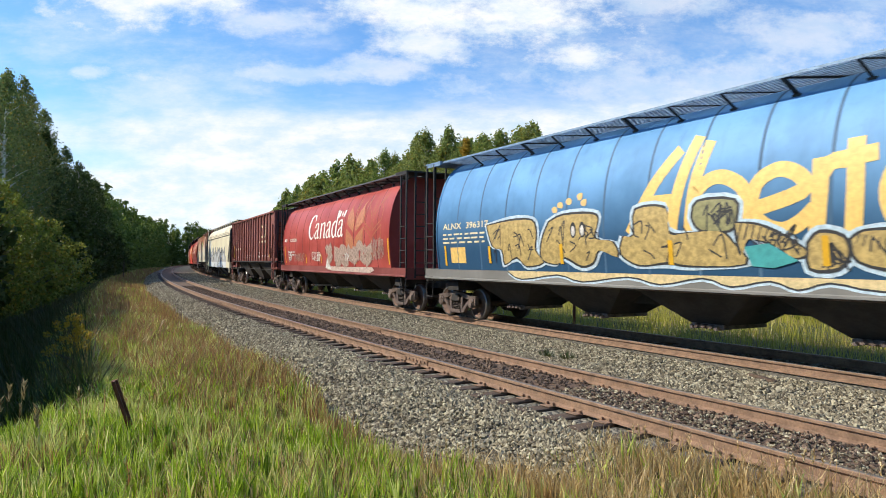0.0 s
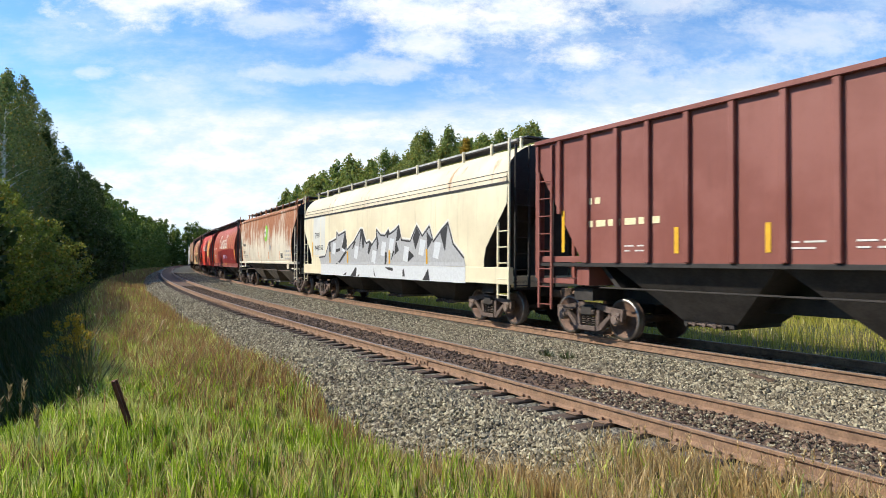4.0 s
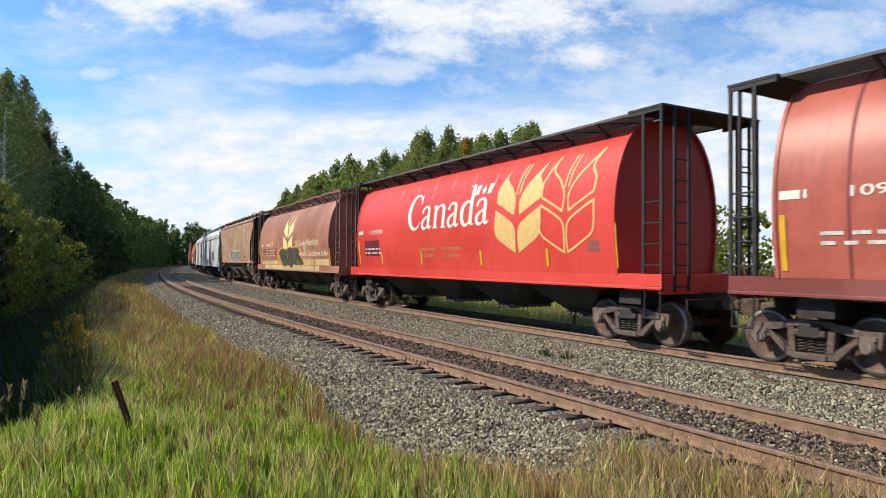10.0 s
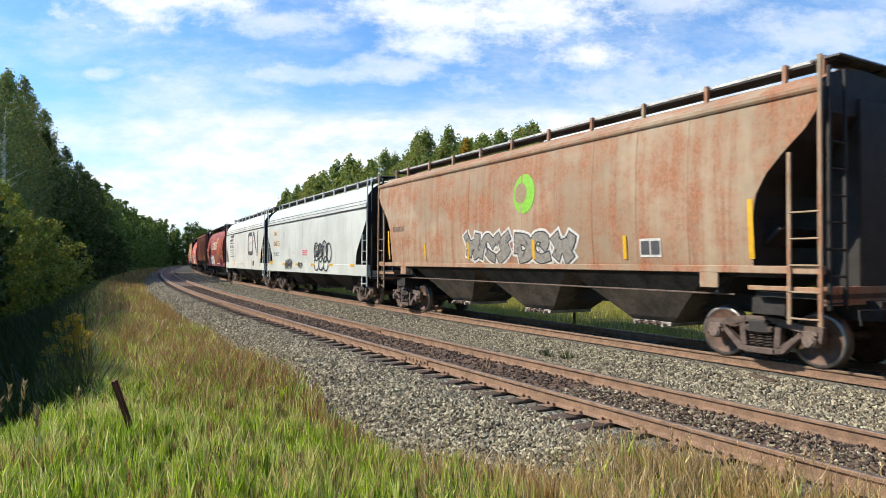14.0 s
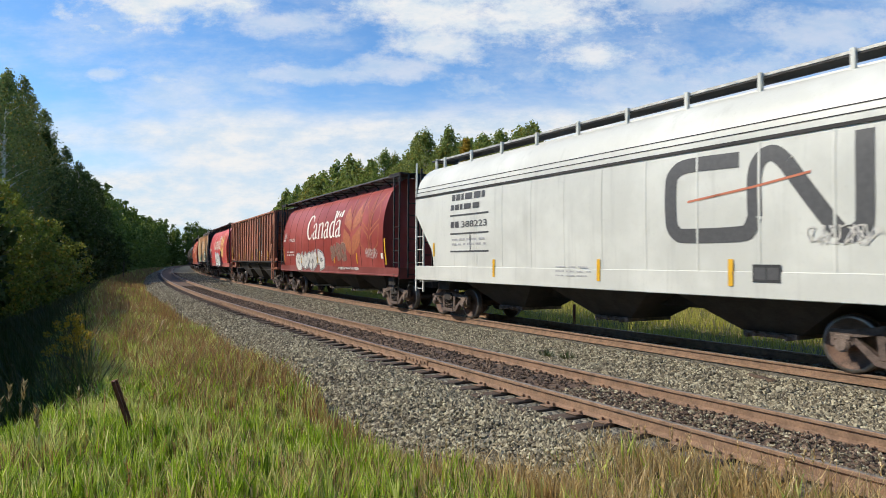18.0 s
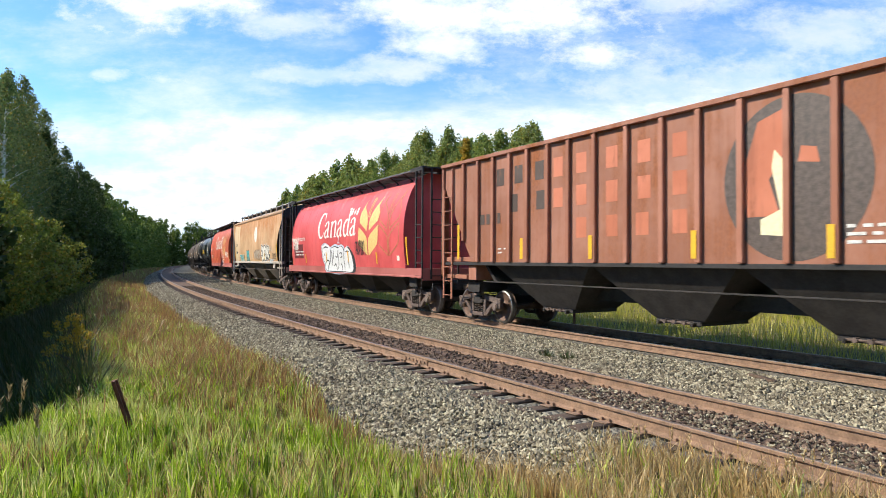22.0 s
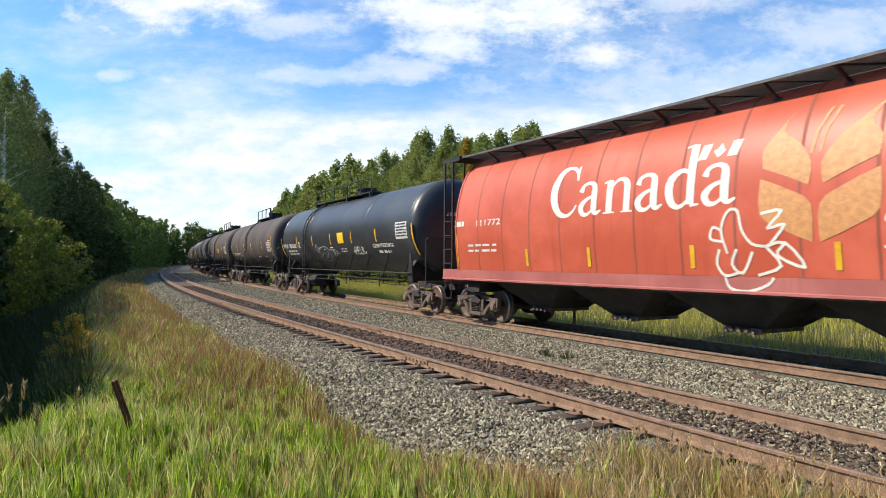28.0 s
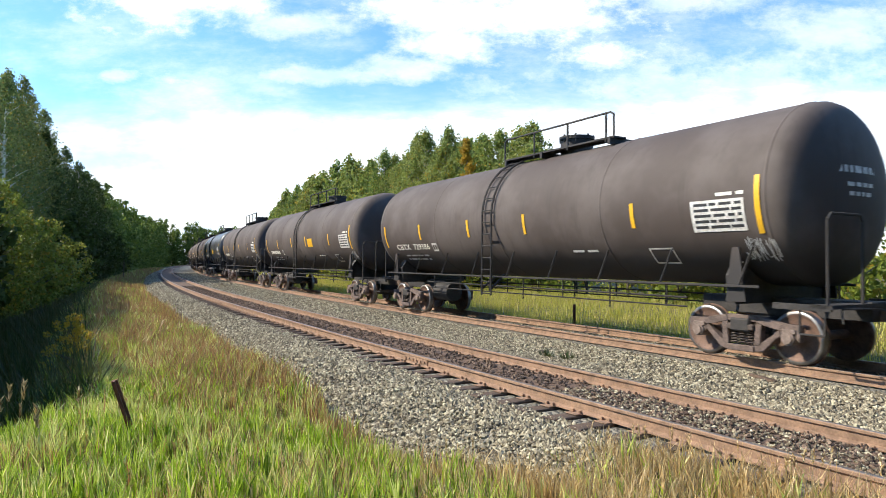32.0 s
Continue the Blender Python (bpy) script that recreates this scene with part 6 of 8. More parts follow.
def graffiti(car, skin, x0, x1, z0, z1, n, fill, edge, glow, seed, line=0.035, rim=0.07, extra=None, label="spray-painted bubble graffiti", fat=0.33):
    """Fat crowded letter-like strokes with an edge, a glow and a few thin inner lines."""
    rnd = random.Random(seed)
    w, h = (x1 - x0) / n, z1 - z0
    for k in range(n):
        form = SHAPES[(k * 2 + seed) % len(SHAPES)]
        lean, up = rnd.uniform(-0.12, 0.12) * w, 0.0021 * (k % 2)
        tall, sink = h * rnd.uniform(0.86, 1.05), rnd.uniform(-0.06, 0.06) * h
        wide = min(w, 0.8 * h) * fat * rnd.uniform(0.9, 1.2)
        parent = None
        for j, bone in enumerate(form):
            pts = [(x0 + (k - 0.04 + 1.08 * u) * w + lean * (v - 0.5) + rnd.uniform(-0.04, 0.04) * w, z0 + sink + wide * 0.4 + v * (tall - wide * 0.8)) for u, v in bone]
            width = [wide * rnd.uniform(0.85, 1.25) for _ in pts]

            def ribbon(more):
                (ax, az), (bx, bz) = pts[0], pts[1]
                (cx, cz), (dx, dz) = pts[-2], pts[-1]
                ea, eb = more / (2 * math.hypot(ax - bx, az - bz)), more / (2 * math.hypot(dx - cx, dz - cz))
                path = [(ax + (ax - bx) * ea, az + (az - bz) * ea)] + pts[1:-1] + [(dx + (dx - cx) * eb, dz + (dz - cz) * eb)]
                return brush(bmesh.new(), [(x, z, q + more) for (x, z), q in zip(path, width)])
            if glow:
                decal("graffiti_glow", ribbon(2 * (line + rim)), skin, glow, car, 0.0065 + up + 0.0006 * j, label)
            piece = decal("graffiti_letter", ribbon(2 * line), skin, edge, car, 0.011 + up + 0.0006 * j, label)
            parent = parent or piece
            decal("letter_fill", ribbon(0.0), skin, fill, parent, 0.0155 + up + 0.0006 * j)
        lines = bmesh.new()
        for _ in range(3):
            ax, az = x0 + (k + rnd.uniform(0.2, 0.8)) * w, z0 + rnd.uniform(0.25, 0.75) * h
            brush(lines, [(ax, az, line * 0.6), (ax + rnd.uniform(-0.12, 0.12) * w, az + rnd.uniform(-0.15, 0.15) * h, line * 0.6), (ax + rnd.uniform(-0.2, 0.2) * w, az + rnd.uniform(-0.2, 0.2) * h, line * 0.3)])
        if extra:
            decal("letter_spot", poly(blob(x0 + (k + 0.5) * w, z0 + rnd.uniform(0.3, 0.7) * h, w * 0.10, h * 0.10, rnd, 8)), skin, extra, parent, 0.0205 + up)
        decal("letter_line", lines, skin, edge, parent, 0.0225 + up)


def scribble(car, skin, x0, x1, z0, z1, n, material, seed, w=0.035, lift=0.016):
    """A quick spray tag: loops and hooks that cannot be read."""
    rnd = random.Random(seed)
    bm = bmesh.new()
    step = (x1 - x0) / n
    for k in range(2 * n):
        x = x0 + (k / 2 + 0.25) * step
        p = [(x + rnd.uniform(-0.5, 0.5) * step, z0 + rnd.uniform(0, 1) * (z1 - z0)) for _ in range(6)]
        p[0] = (x - 0.3 * step, z0 + rnd.uniform(0, 0.2) * (z1 - z0))
        p[2] = (x, z1 - rnd.uniform(0, 0.15) * (z1 - z0))
        stroke(bm, curve(p, 4), w * 0.8)
    decal("graffiti_tag", bm, skin, material, car, lift, "spray-painted tag")


# letters of the serif wordmark: advance, then brush strokes of (x, height, width)
FOOT = 0.03
SERIF = {
    "C": (0.74, (((0.67, 0.72, 0.03), (0.62, 0.90, 0.07), (0.45, 0.975, 0.06), (0.25, 0.90, 0.12), (0.12, 0.62, 0.18), (0.12, 0.36, 0.18), (0.25, 0.10, 0.13), (0.45, 0.02, 0.07), (0.62, 0.10, 0.05), (0.70, 0.22, 0.03)), ((0.675, 0.98, 0.035), (0.68, 0.70, 0.035)))),
    "a": (0.56, (((0.38, 0.46, 0.13), (0.38, 0.12, 0.13), (0.43, 0.03, 0.08), (0.54, 0.08, 0.03)), ((0.07, 0.45, 0.11), (0.12, 0.57, 0.07), (0.26, 0.615, 0.06), (0.36, 0.56, 0.10), (0.38, 0.44, 0.13)), ((0.38, 0.36, 0.05), (0.20, 0.30, 0.07), (0.08, 0.17, 0.12), (0.12, 0.04, 0.10), (0.24, 0.02, 0.06), (0.37, 0.12, 0.04)))),
    "n": (0.68, (((0.16, 0.61, 0.13), (0.16, 0.0, 0.13)), ((0.04, 0.015, FOOT), (0.28, 0.015, FOOT)), ((0.03, 0.565, FOOT), (0.16, 0.60, 0.05)), ((0.20, 0.46, 0.04), (0.30, 0.58, 0.05), (0.44, 0.60, 0.08), (0.52, 0.50, 0.13), (0.53, 0.30, 0.13), (0.53, 0.0, 0.13)), ((0.42, 0.015, FOOT), (0.65, 0.015, FOOT)))),
    "d": (0.62, (((0.46, 1.0, 0.13), (0.46, 0.04, 0.13)), ((0.46, 0.02, 0.05), (0.60, 0.03, FOOT)), ((0.32, 0.975, FOOT), (0.46, 0.99, 0.05)), ((0.44, 0.54, 0.05), (0.30, 0.60, 0.07), (0.13, 0.48, 0.13), (0.09, 0.28, 0.14), (0.15, 0.08, 0.12), (0.28, 0.01, 0.07), (0.44, 0.12, 0.04)))),
}


def brush(bm, pts, sx=1.0, sz=1.0):
    """One stroke whose width swells and thins along the way."""
    if len(pts) > 2:
        xz = curve([(x, z) for x, z, _ in pts], 4)
        ws = np.interp(np.linspace(0, 1, len(xz)), np.linspace(0, 1, len(pts)), [w for _, _, w in pts])
    else:
        xz, ws = [(x, z) for x, z, _ in pts], [w for _, _, w in pts]
    rail = []
    for i, (x, z) in enumerate(xz):
        (ax, az), (bx, bz) = xz[max(0, i - 1)], xz[min(len(xz) - 1, i + 1)]
        d = math.hypot(bx - ax, bz - az) or 1
        nx, nz = -(bz - az) / d * ws[i] / 2 * sx, (bx - ax) / d * ws[i] / 2 * sz
        rail.append((bm.verts.new((x + nx, 0, z + nz)), bm.verts.new((x - nx, 0, z - nz))))
    for (a, b), (c, d) in zip(rail, rail[1:]):
        bm.faces.new((a, b, d, c))
    return bm


def wordmark(car, skin, x0=-3.0, x1=1.95, z0=2.76, z1=3.93, material=None):
    material = material or WHITE
    x = 0.0
    for letter in "Canada":
        width, strokes = SERIF[letter]
        bm = bmesh.new()
        for st in strokes:
            brush(bm, [(x0 + (x + u) / 3.66 * (x1 - x0), z0 + v * (z1 - z0), w) for u, v, w in st], (x1 - x0) / 3.66, z1 - z0)
        decal("letter", bm, skin, material, car, 0.008, "large white serif letter")
        x += width
    # small flag over the last letter
    k = (x1 - x0) / 4.95
    fx, fz = x1 - 0.80 * k, z0 + 0.85
    bm = bmesh.new()
    for a, b in ((0.0, 0.19), (0.62, 0.81)):
        flat(bm, [(fx + a * k, fz), (fx + b * k, fz), (fx + (b + 0.09) * k, fz + 0.28), (fx + (a + 0.09) * k, fz + 0.28)])
    cx, cz = fx + 0.45 * k, fz + 0.14
    flat(bm, [(cx - 0.04, cz - 0.12), (cx + 0.02, cz - 0.12), (cx + 0.13, cz - 0.02), (cx + 0.08, cz + 0.03), (cx + 0.03, cz + 0.13), (cx - 0.04, cz + 0.03), (cx - 0.12, cz)])
    decal("flag_emblem", bm, skin, material, car, 0.009)


def wheat(car, skin, cx, z0, z1, hw, material, hollow=False, lift=0.008):
    """A wheat-ear emblem: two pairs of leaves and two awns."""
    h = z1 - z0

    def p(u, v):
        return (cx + u * hw, z0 + v * h)
    leaves = []
    for sx in (-1, 1):
        leaves.append(curve([p(sx * 0.50 if sx < 0 else 1.0, 1.0), p(sx * 0.78, 0.84), p(sx * 0.95, 0.72), p(sx * 0.92, 0.58)], 3)[:-1] + curve([p(sx * 0.92, 0.58), p(sx * 0.5, 0.50), p(sx * 0.12, 0.42)], 3)[:-1]
                      + curve([p(sx * 0.12, 0.42), p(sx * 0.08, 0.58), p(sx * 0.30, 0.74), p(sx * 0.62, 0.86), p(sx * 0.50 if sx < 0 else 1.0, 1.0)], 3)[:-1])
        leaves.append(curve([p(sx * 0.95, 0.50), p(sx * 0.95, 0.22), p(sx * 0.55, 0.10), p(sx * 0.06, 0.0)], 3)[:-1] + curve([p(sx * 0.06, 0.0), p(sx * 0.07, 0.28), p(sx * 0.45, 0.40), p(sx * 0.95, 0.50)], 3)[:-1])
    for lf in leaves:
        bm = outline(bmesh.new(), lf, 0.055) if hollow else poly(lf)
        decal("wheat_leaf", bm, skin, material, car, lift, "leaf of a painted wheat-ear emblem")
    for a in (0.0, 0.14):
        decal("wheat_awn", stroke(bmesh.new(), [p(-0.10 + a, 0.66), p(-0.04 + a, 0.82), p(0.12 + a, 0.98)], 0.05), skin, material, car, lift)


def number(car, skin, body, x0, x1, z0, z1, material, fat=0.012):
    decal("lettering", words(body, x0, x1, z0, z1, fat), skin, material, car, 0.01)


def small_print(car, skin, x0, x1, rows, material, seed, h=0.06):
    tagged(decal("small_print", bars(x0, x1, rows, h, seed), skin, material, car, 0.01), "small unreadable lettering", kind="stuff")


def panel(car, skin, x0, x1, z0, z1, edge, inner):
    decal("data_panel", rect(x0, x1, z0, z1), skin, edge, car, 0.009)
    w = (x1 - x0 - 0.09) / 2
    decal("data_panel", rect(x0 + 0.03, x0 + 0.03 + w, z0 + 0.05, z1 - 0.05), skin, inner, car, 0.012)
    decal("data_panel", rect(x1 - 0.03 - w, x1 - 0.03, z0 + 0.05, z1 - 0.05), skin, inner, car, 0.012)


def grain_marks(car, skin, num, tapes, seed, flag=True):
    """What all the red grain wagons carry."""
    if flag:
        wordmark(car, skin)
    decal("company_mark", bars(-7.25, -6.8, (2.74,), 0.14, seed, 0.05), skin, WHITE, car, 0.01)
    number(car, skin, num, -6.15, -5.0, 2.72, 2.88, WHITE)
    small_print(car, skin, -6.6, -5.2, (2.15, 2.0), PALE_SPRAY, seed)
    tape(car, skin, (-7.2,), 1.60, 2.5)
    tape(car, skin, (6.78,), 1.60, 2.55)
    tape(car, skin, tapes)


def mark_train():
    # sky-blue wagon
    car, skin = BUILT[0][:2]
    for strokes in ((((0.43, 2.30), (1.03, 3.26), (1.57, 3.90)), ((0.95, 2.91), (1.50, 2.91))), (((1.47, 2.25), (1.65, 3.16), (1.94, 4.10)),), (((1.90, 2.25), (2.0, 3.13), (2.21, 3.97)), ((2.03, 3.0), (2.30, 3.22), (2.62, 3.24), (2.98, 3.03), (3.12, 2.66), (3.0, 2.25), (2.6, 2.05), (2.1, 2.1))),
                    (((3.2, 2.62), (4.05, 2.86), (4.02, 3.10), (3.66, 3.26), (3.30, 3.10), (3.18, 2.75), (3.32, 2.42), (3.68, 2.26), (4.0, 2.36), (4.26, 2.58)),), (((4.32, 3.36), (4.33, 2.85), (4.27, 2.2)), ((4.33, 3.06), (4.48, 3.26), (4.72, 3.28))), (((4.83, 3.60), (4.85, 2.8), (4.81, 2.15)), ((4.50, 3.28), (5.15, 3.34))),
                    (((6.15, 3.1), (5.85, 3.28), (5.45, 3.15), (5.3, 2.75), (5.42, 2.32), (5.8, 2.16), (6.12, 2.4)), ((6.22, 3.3), (6.2, 2.7), (6.25, 2.15)))):
        bm = bmesh.new()
        for k, st in enumerate(strokes):
            brush(bm, [(x, z, 0.26) for x, z in st])
        decal("letter", bm, skin, YELLOW_PAINT, car, 0.0075, "huge golden-yellow letter")
    number(car, skin, "ALNX", -7.15, -6.1, 2.68, 2.86, CREAM)
    number(car, skin, "396317", -5.85, -4.72, 2.68, 2.86, CREAM)
    small_print(car, skin, -7.15, -4.9, (2.5, 2.38, 2.26), CREAM, 3, 0.05)
    decal("yellow_patch", rect(-6.75, -5.93, 1.68, 2.14), skin, YELLOW_PAINT, car)
    shapes = (((-4.78, 2.71), (-3.71, 2.8), (-2.8, 2.76), (-2.61, 2.44), (-2.68, 2.01), (-2.41, 1.71), (-3.11, 1.61), (-3.48, 1.84), (-4.02, 1.65), (-4.1, 2.03), (-4.52, 2.13)),
              ((-2.14, 2.68), (-1.63, 2.82), (-0.69, 2.8), (-0.47, 2.64), (-0.58, 2.25), (-0.05, 2.16), (0.05, 1.83), (-0.47, 1.98), (-0.69, 1.71), (-1.09, 1.63), (-1.63, 1.83), (-1.88, 1.67), (-2.47, 1.79), (-2.41, 2.26)),
              ((0.25, 2.27), (0.54, 2.29), (0.59, 2.8), (1.36, 2.78), (1.44, 2.3), (1.85, 2.28), (2.54, 2.29), (2.82, 2.07), (3.02, 1.7), (1.85, 1.66), (1.35, 1.72), (0.64, 1.66), (0.15, 1.9)),
              ((1.97, 2.54), (2.09, 2.85), (2.85, 2.82), (2.89, 2.49), (2.75, 2.28), (2.16, 2.31)),
              ((2.85, 2.42), (3.29, 2.37), (3.78, 2.15), (4.12, 1.9), (3.9, 1.80), (3.6, 2.0), (3.09, 2.13), (2.95, 1.85)),
              ((4.13, 2.04), (4.32, 2.21), (4.67, 2.13), (4.74, 1.87), (4.56, 1.64), (4.13, 1.64)),
              ((4.77, 2.08), (4.96, 2.20), (5.4, 2.2), (5.9, 2.1), (6.2, 1.75), (5.5, 1.62), (4.86, 1.75)))
    rnd = random.Random(41)
    for k, pts in enumerate(shapes):
        pts = curve(list(pts) + [pts[0]], 3)[:-1]
        up = 0.0012 * k
        decal("graffiti_glow", poly(grown(pts, 0.11)), skin, ICE_SPRAY, car, 0.0095, "spray-painted bubble graffiti")
        body = decal("graffiti_letter", poly(grown(pts, 0.035)), skin, INK, car, 0.012 + up, "spray-painted bubble graffiti")
        decal("letter_fill", poly(grown(pts, -0.02)), skin, KHAKI_SPRAY if k != 3 else OLIVE_LIGHT, body, 0.0135 + up)
        lines = bmesh.new()
        xs, zs = [p[0] for p in pts], [p[1] for p in pts]
        for m in range(13):
            ax, az = rnd.uniform(min(xs) + 0.25, max(xs) - 0.25), rnd.uniform(min(zs) + 0.25, max(zs) - 0.25)
            stroke(lines, curve([(ax, az), (ax + rnd.uniform(0.05, 0.2), az + rnd.uniform(-0.2, 0.2)), (ax + rnd.uniform(-0.1, 0.3), az - rnd.uniform(0.1, 0.3))], 3), 0.03)
        if k == 4:
            for m in range(9):
                x = 2.95 + 0.12 * m
                stroke(lines, [(x + 0.04, 2.42 - 0.035 * m), (x - 0.04, 2.14 - 0.02 * m)], 0.025)
        if k == 6:
            for m in range(12):
                stroke(lines, [(4.9 + 0.09 * m, 2.16 - 0.02 * m), (4.85 + 0.1 * m, 2.02 - 0.03 * m)], 0.02)
        decal("letter_line", lines, skin, INK, body, 0.0145 + up)
    for x in (-1.28, -0.98):
        eye = decal("eye", poly([(x + 0.10 * math.cos(a), 2.45 + 0.18 * math.sin(a)) for a in np.linspace(0, 6.28, 18)[:-1]]), skin, INK, car, 0.018)
        decal("eye_white", poly([(x + 0.06 * math.cos(a), 2.43 + 0.12 * math.sin(a)) for a in np.linspace(0, 6.28, 14)[:-1]]), skin, PALE_SPRAY, eye, 0.020)
    decal("graffiti", poly([(3.02, 2.0), (3.48, 2.05), (3.96, 1.76), (3.54, 1.64), (3.15, 1.67)]), skin, TEAL_SPRAY, car, 0.023)
    for x, z in ((-1.75, 3.05), (-1.45, 3.12), (-1.1, 3.2), (-1.95, 2.95), (-0.95, 3.05)):
        decal("graffiti", poly(blob(x, z, 0.09, 0.07, rnd, 7)), skin, GOLD, car, 0.01)
    low = Skin([(-1.50, 1.15), (-1.50, 1.52)], False)
    wave = curve([(-3.93, 1.47), (-3.32, 1.28), (-1.94, 1.42), (-1.09, 1.28), (0.3, 1.42), (1.14, 1.29), (2.12, 1.44), (2.71, 1.30), (3.44, 1.42), (3.92, 1.29), (4.43, 1.42), (5.17, 1.32), (6.6, 1.42), (6.8, 1.49)], 3)
    decal("graffiti_glow", poly([(x, z - 0.06) for x, z in wave] + [(6.8, 1.495), (-3.9, 1.495)]), low, ICE_SPRAY, car, 0.004)
    decal("graffiti", poly(wave + [(-3.93, 1.495)]), low, KHAKI_LIGHT, car, 0.007, "spray paint run over onto the sill")
    decal("graffiti", stroke(bmesh.new(), wave, 0.03), low, INK, car, 0.010)
    tape(car, skin, (-7.05,), 1.6, 2.2)
    tape(car, skin, (-4.68, -1.72, 1.45, 4.4), 1.68, 2.15, 0.11, 0.022)
    # bleached red wagon
    car, skin = BUILT[1][:2]
    grain_marks(car, skin, "110550", (-3.4, -1.0, 1.3, 3.45), 5)
    wheat(car, skin, 3.35, 1.9, 4.25, 1.0, GOLD_FADED)
    wheat(car, skin, 5.2, 1.9, 4.25, 0.95, GOLD_DULL, True)
    scribble(car, skin, -6.6, -6.0, 1.68, 2.2, 3, PALE_SPRAY, 1)
    scribble(car, skin, -5.5, -3.7, 1.68, 2.1, 5, DIM_SPRAY, 2)
    scribble(car, skin, -2.3, -1.1, 1.7, 2.15, 4, WHITE, 3)
    graffiti(car, skin, -0.2, 5.3, 1.55, 2.5, 6, ROSE_GREY, DIM_SPRAY, None, 12, 0.03, 0.05, None, "faded rose-grey graffiti", 0.42)
    scribble(car, skin, 2.2, 3.2, 1.7, 2.1, 4, PALE_SPRAY, 6, 0.03)
    scribble(car, skin, 5.2, 6.4, 1.75, 2.6, 4, DIM_SPRAY, 7, 0.05)
    decal("graffiti", poly([(-0.5, 1.48), (-0.35, 1.36), (0.4, 1.30), (2.6, 1.28), (4.9, 1.27), (5.3, 1.38), (5.1, 1.49), (2.0, 1.485)]), skin, colour("chalky_rose_spray", (0.52, 0.40, 0.33), vary=0.3), car, 0.006)
    decal("graffiti", poly([(-0.5, 1.42), (-0.2, 1.85), (0.1, 1.62), (0.3, 1.35)]), skin, PALE_SPRAY, car, 0.009)
    # maroon ribbed wagon
    car, skin, half = BUILT[2]
    for k, pts in enumerate(([(3.94, 3.88), (3.42, 3.90), (3.18, 3.78), (3.16, 3.55), (3.18, 3.34), (3.40, 3.22), (3.80, 3.22), (3.98, 3.26)], [(4.08, 3.20), (4.08, 3.62), (4.10, 3.86)], [(4.04, 3.90), (4.34, 3.50), (4.66, 3.16)], [(4.70, 3.18), (4.70, 3.60), (4.70, 3.96)])):
        decal("company_mark", brush(bmesh.new(), [(x, z, 0.13) for x, z in pts]), skin, CREAM, car, 0.006 + 0.0015 * k, "cream ribbon emblem")
    small_print(car, skin, 2.95, 4.95, (2.86,), CREAM, 8, 0.13)
    small_print(car, skin, -6.4, -5.8, (3.0,), CREAM, 9, 0.14)
    small_print(car, skin, -6.4, -4.1, (2.5,), CREAM, 10, 0.14)
    for x0, seed in ((-5.2, 1), (-1.6, 2), (-0.6, 3), (0.95, 4), (3.7, 5), (4.6, 6), (5.45, 7)):
        small_print(car, skin, x0, x0 + 0.55, (1.95, 2.05), PALE_SPRAY, seed, 0.03)
    panel(car, skin, 2.72, 3.25, 1.95, 2.25, PALE_SPRAY, MAROON)
    tape(car, skin, (-7.1, 6.0), 1.95, 2.92)
    tape(car, skin, (-3.87, -2.0, 0.55, 4.28), 1.9, 2.4)
    # cream wagon
    car, skin = BUILT[3][:2]
    decal("primer_patch", rect(-7.35, -5.65, 2.0, 3.76), skin, OFFWHITE, car, 0.005, "square of fresh white paint")
    number(car, skin, "SMW", -7.1, -6.38, 2.78, 3.04, INK, 0.0)
    number(car, skin, "842352", -7.08, -5.92, 2.22, 2.44, INK, 0.0)
    small_print(car, skin, -7.0, -6.2, (1.92, 2.02), PALE_SPRAY, 4, 0.04)
    top = [(-6.5, 1.95), (-5.66, 1.98), (-5.13, 2.57), (-4.15, 2.73), (-4.08, 3.04), (-3.85, 2.87), (-3.04, 3.01), (-2.86, 2.24), (-2.05, 2.57), (-1.36, 3.02), (-1.12, 3.0), (-0.78, 2.47), (-0.44, 2.53), (-0.20, 2.40), (0.25, 2.65), (0.25, 2.96),
           (0.63, 2.74), (1.03, 2.71), (1.33, 2.90), (1.44, 2.75), (1.92, 2.88), (2.22, 3.01), (2.43, 2.51), (3.1, 2.45), (3.6, 2.95), (4.0, 2.6), (4.5, 2.9), (4.75, 2.4), (5.3, 2.75), (5.7, 2.95), (6.0, 2.3), (6.6, 1.9)]
    decal("graffiti", stroke(bmesh.new(), top, 0.11), skin, WHITE, car, 0.007)
    decal("graffiti", poly(top + [(6.7, 1.58), (-6.25, 1.58)]), skin, SILVER, car, 0.009, "silver-grey angular graffiti with black shards")
    decal("graffiti", stroke(bmesh.new(), [(x, z - 0.06) for x, z in top], 0.06), skin, INK, car, 0.011)
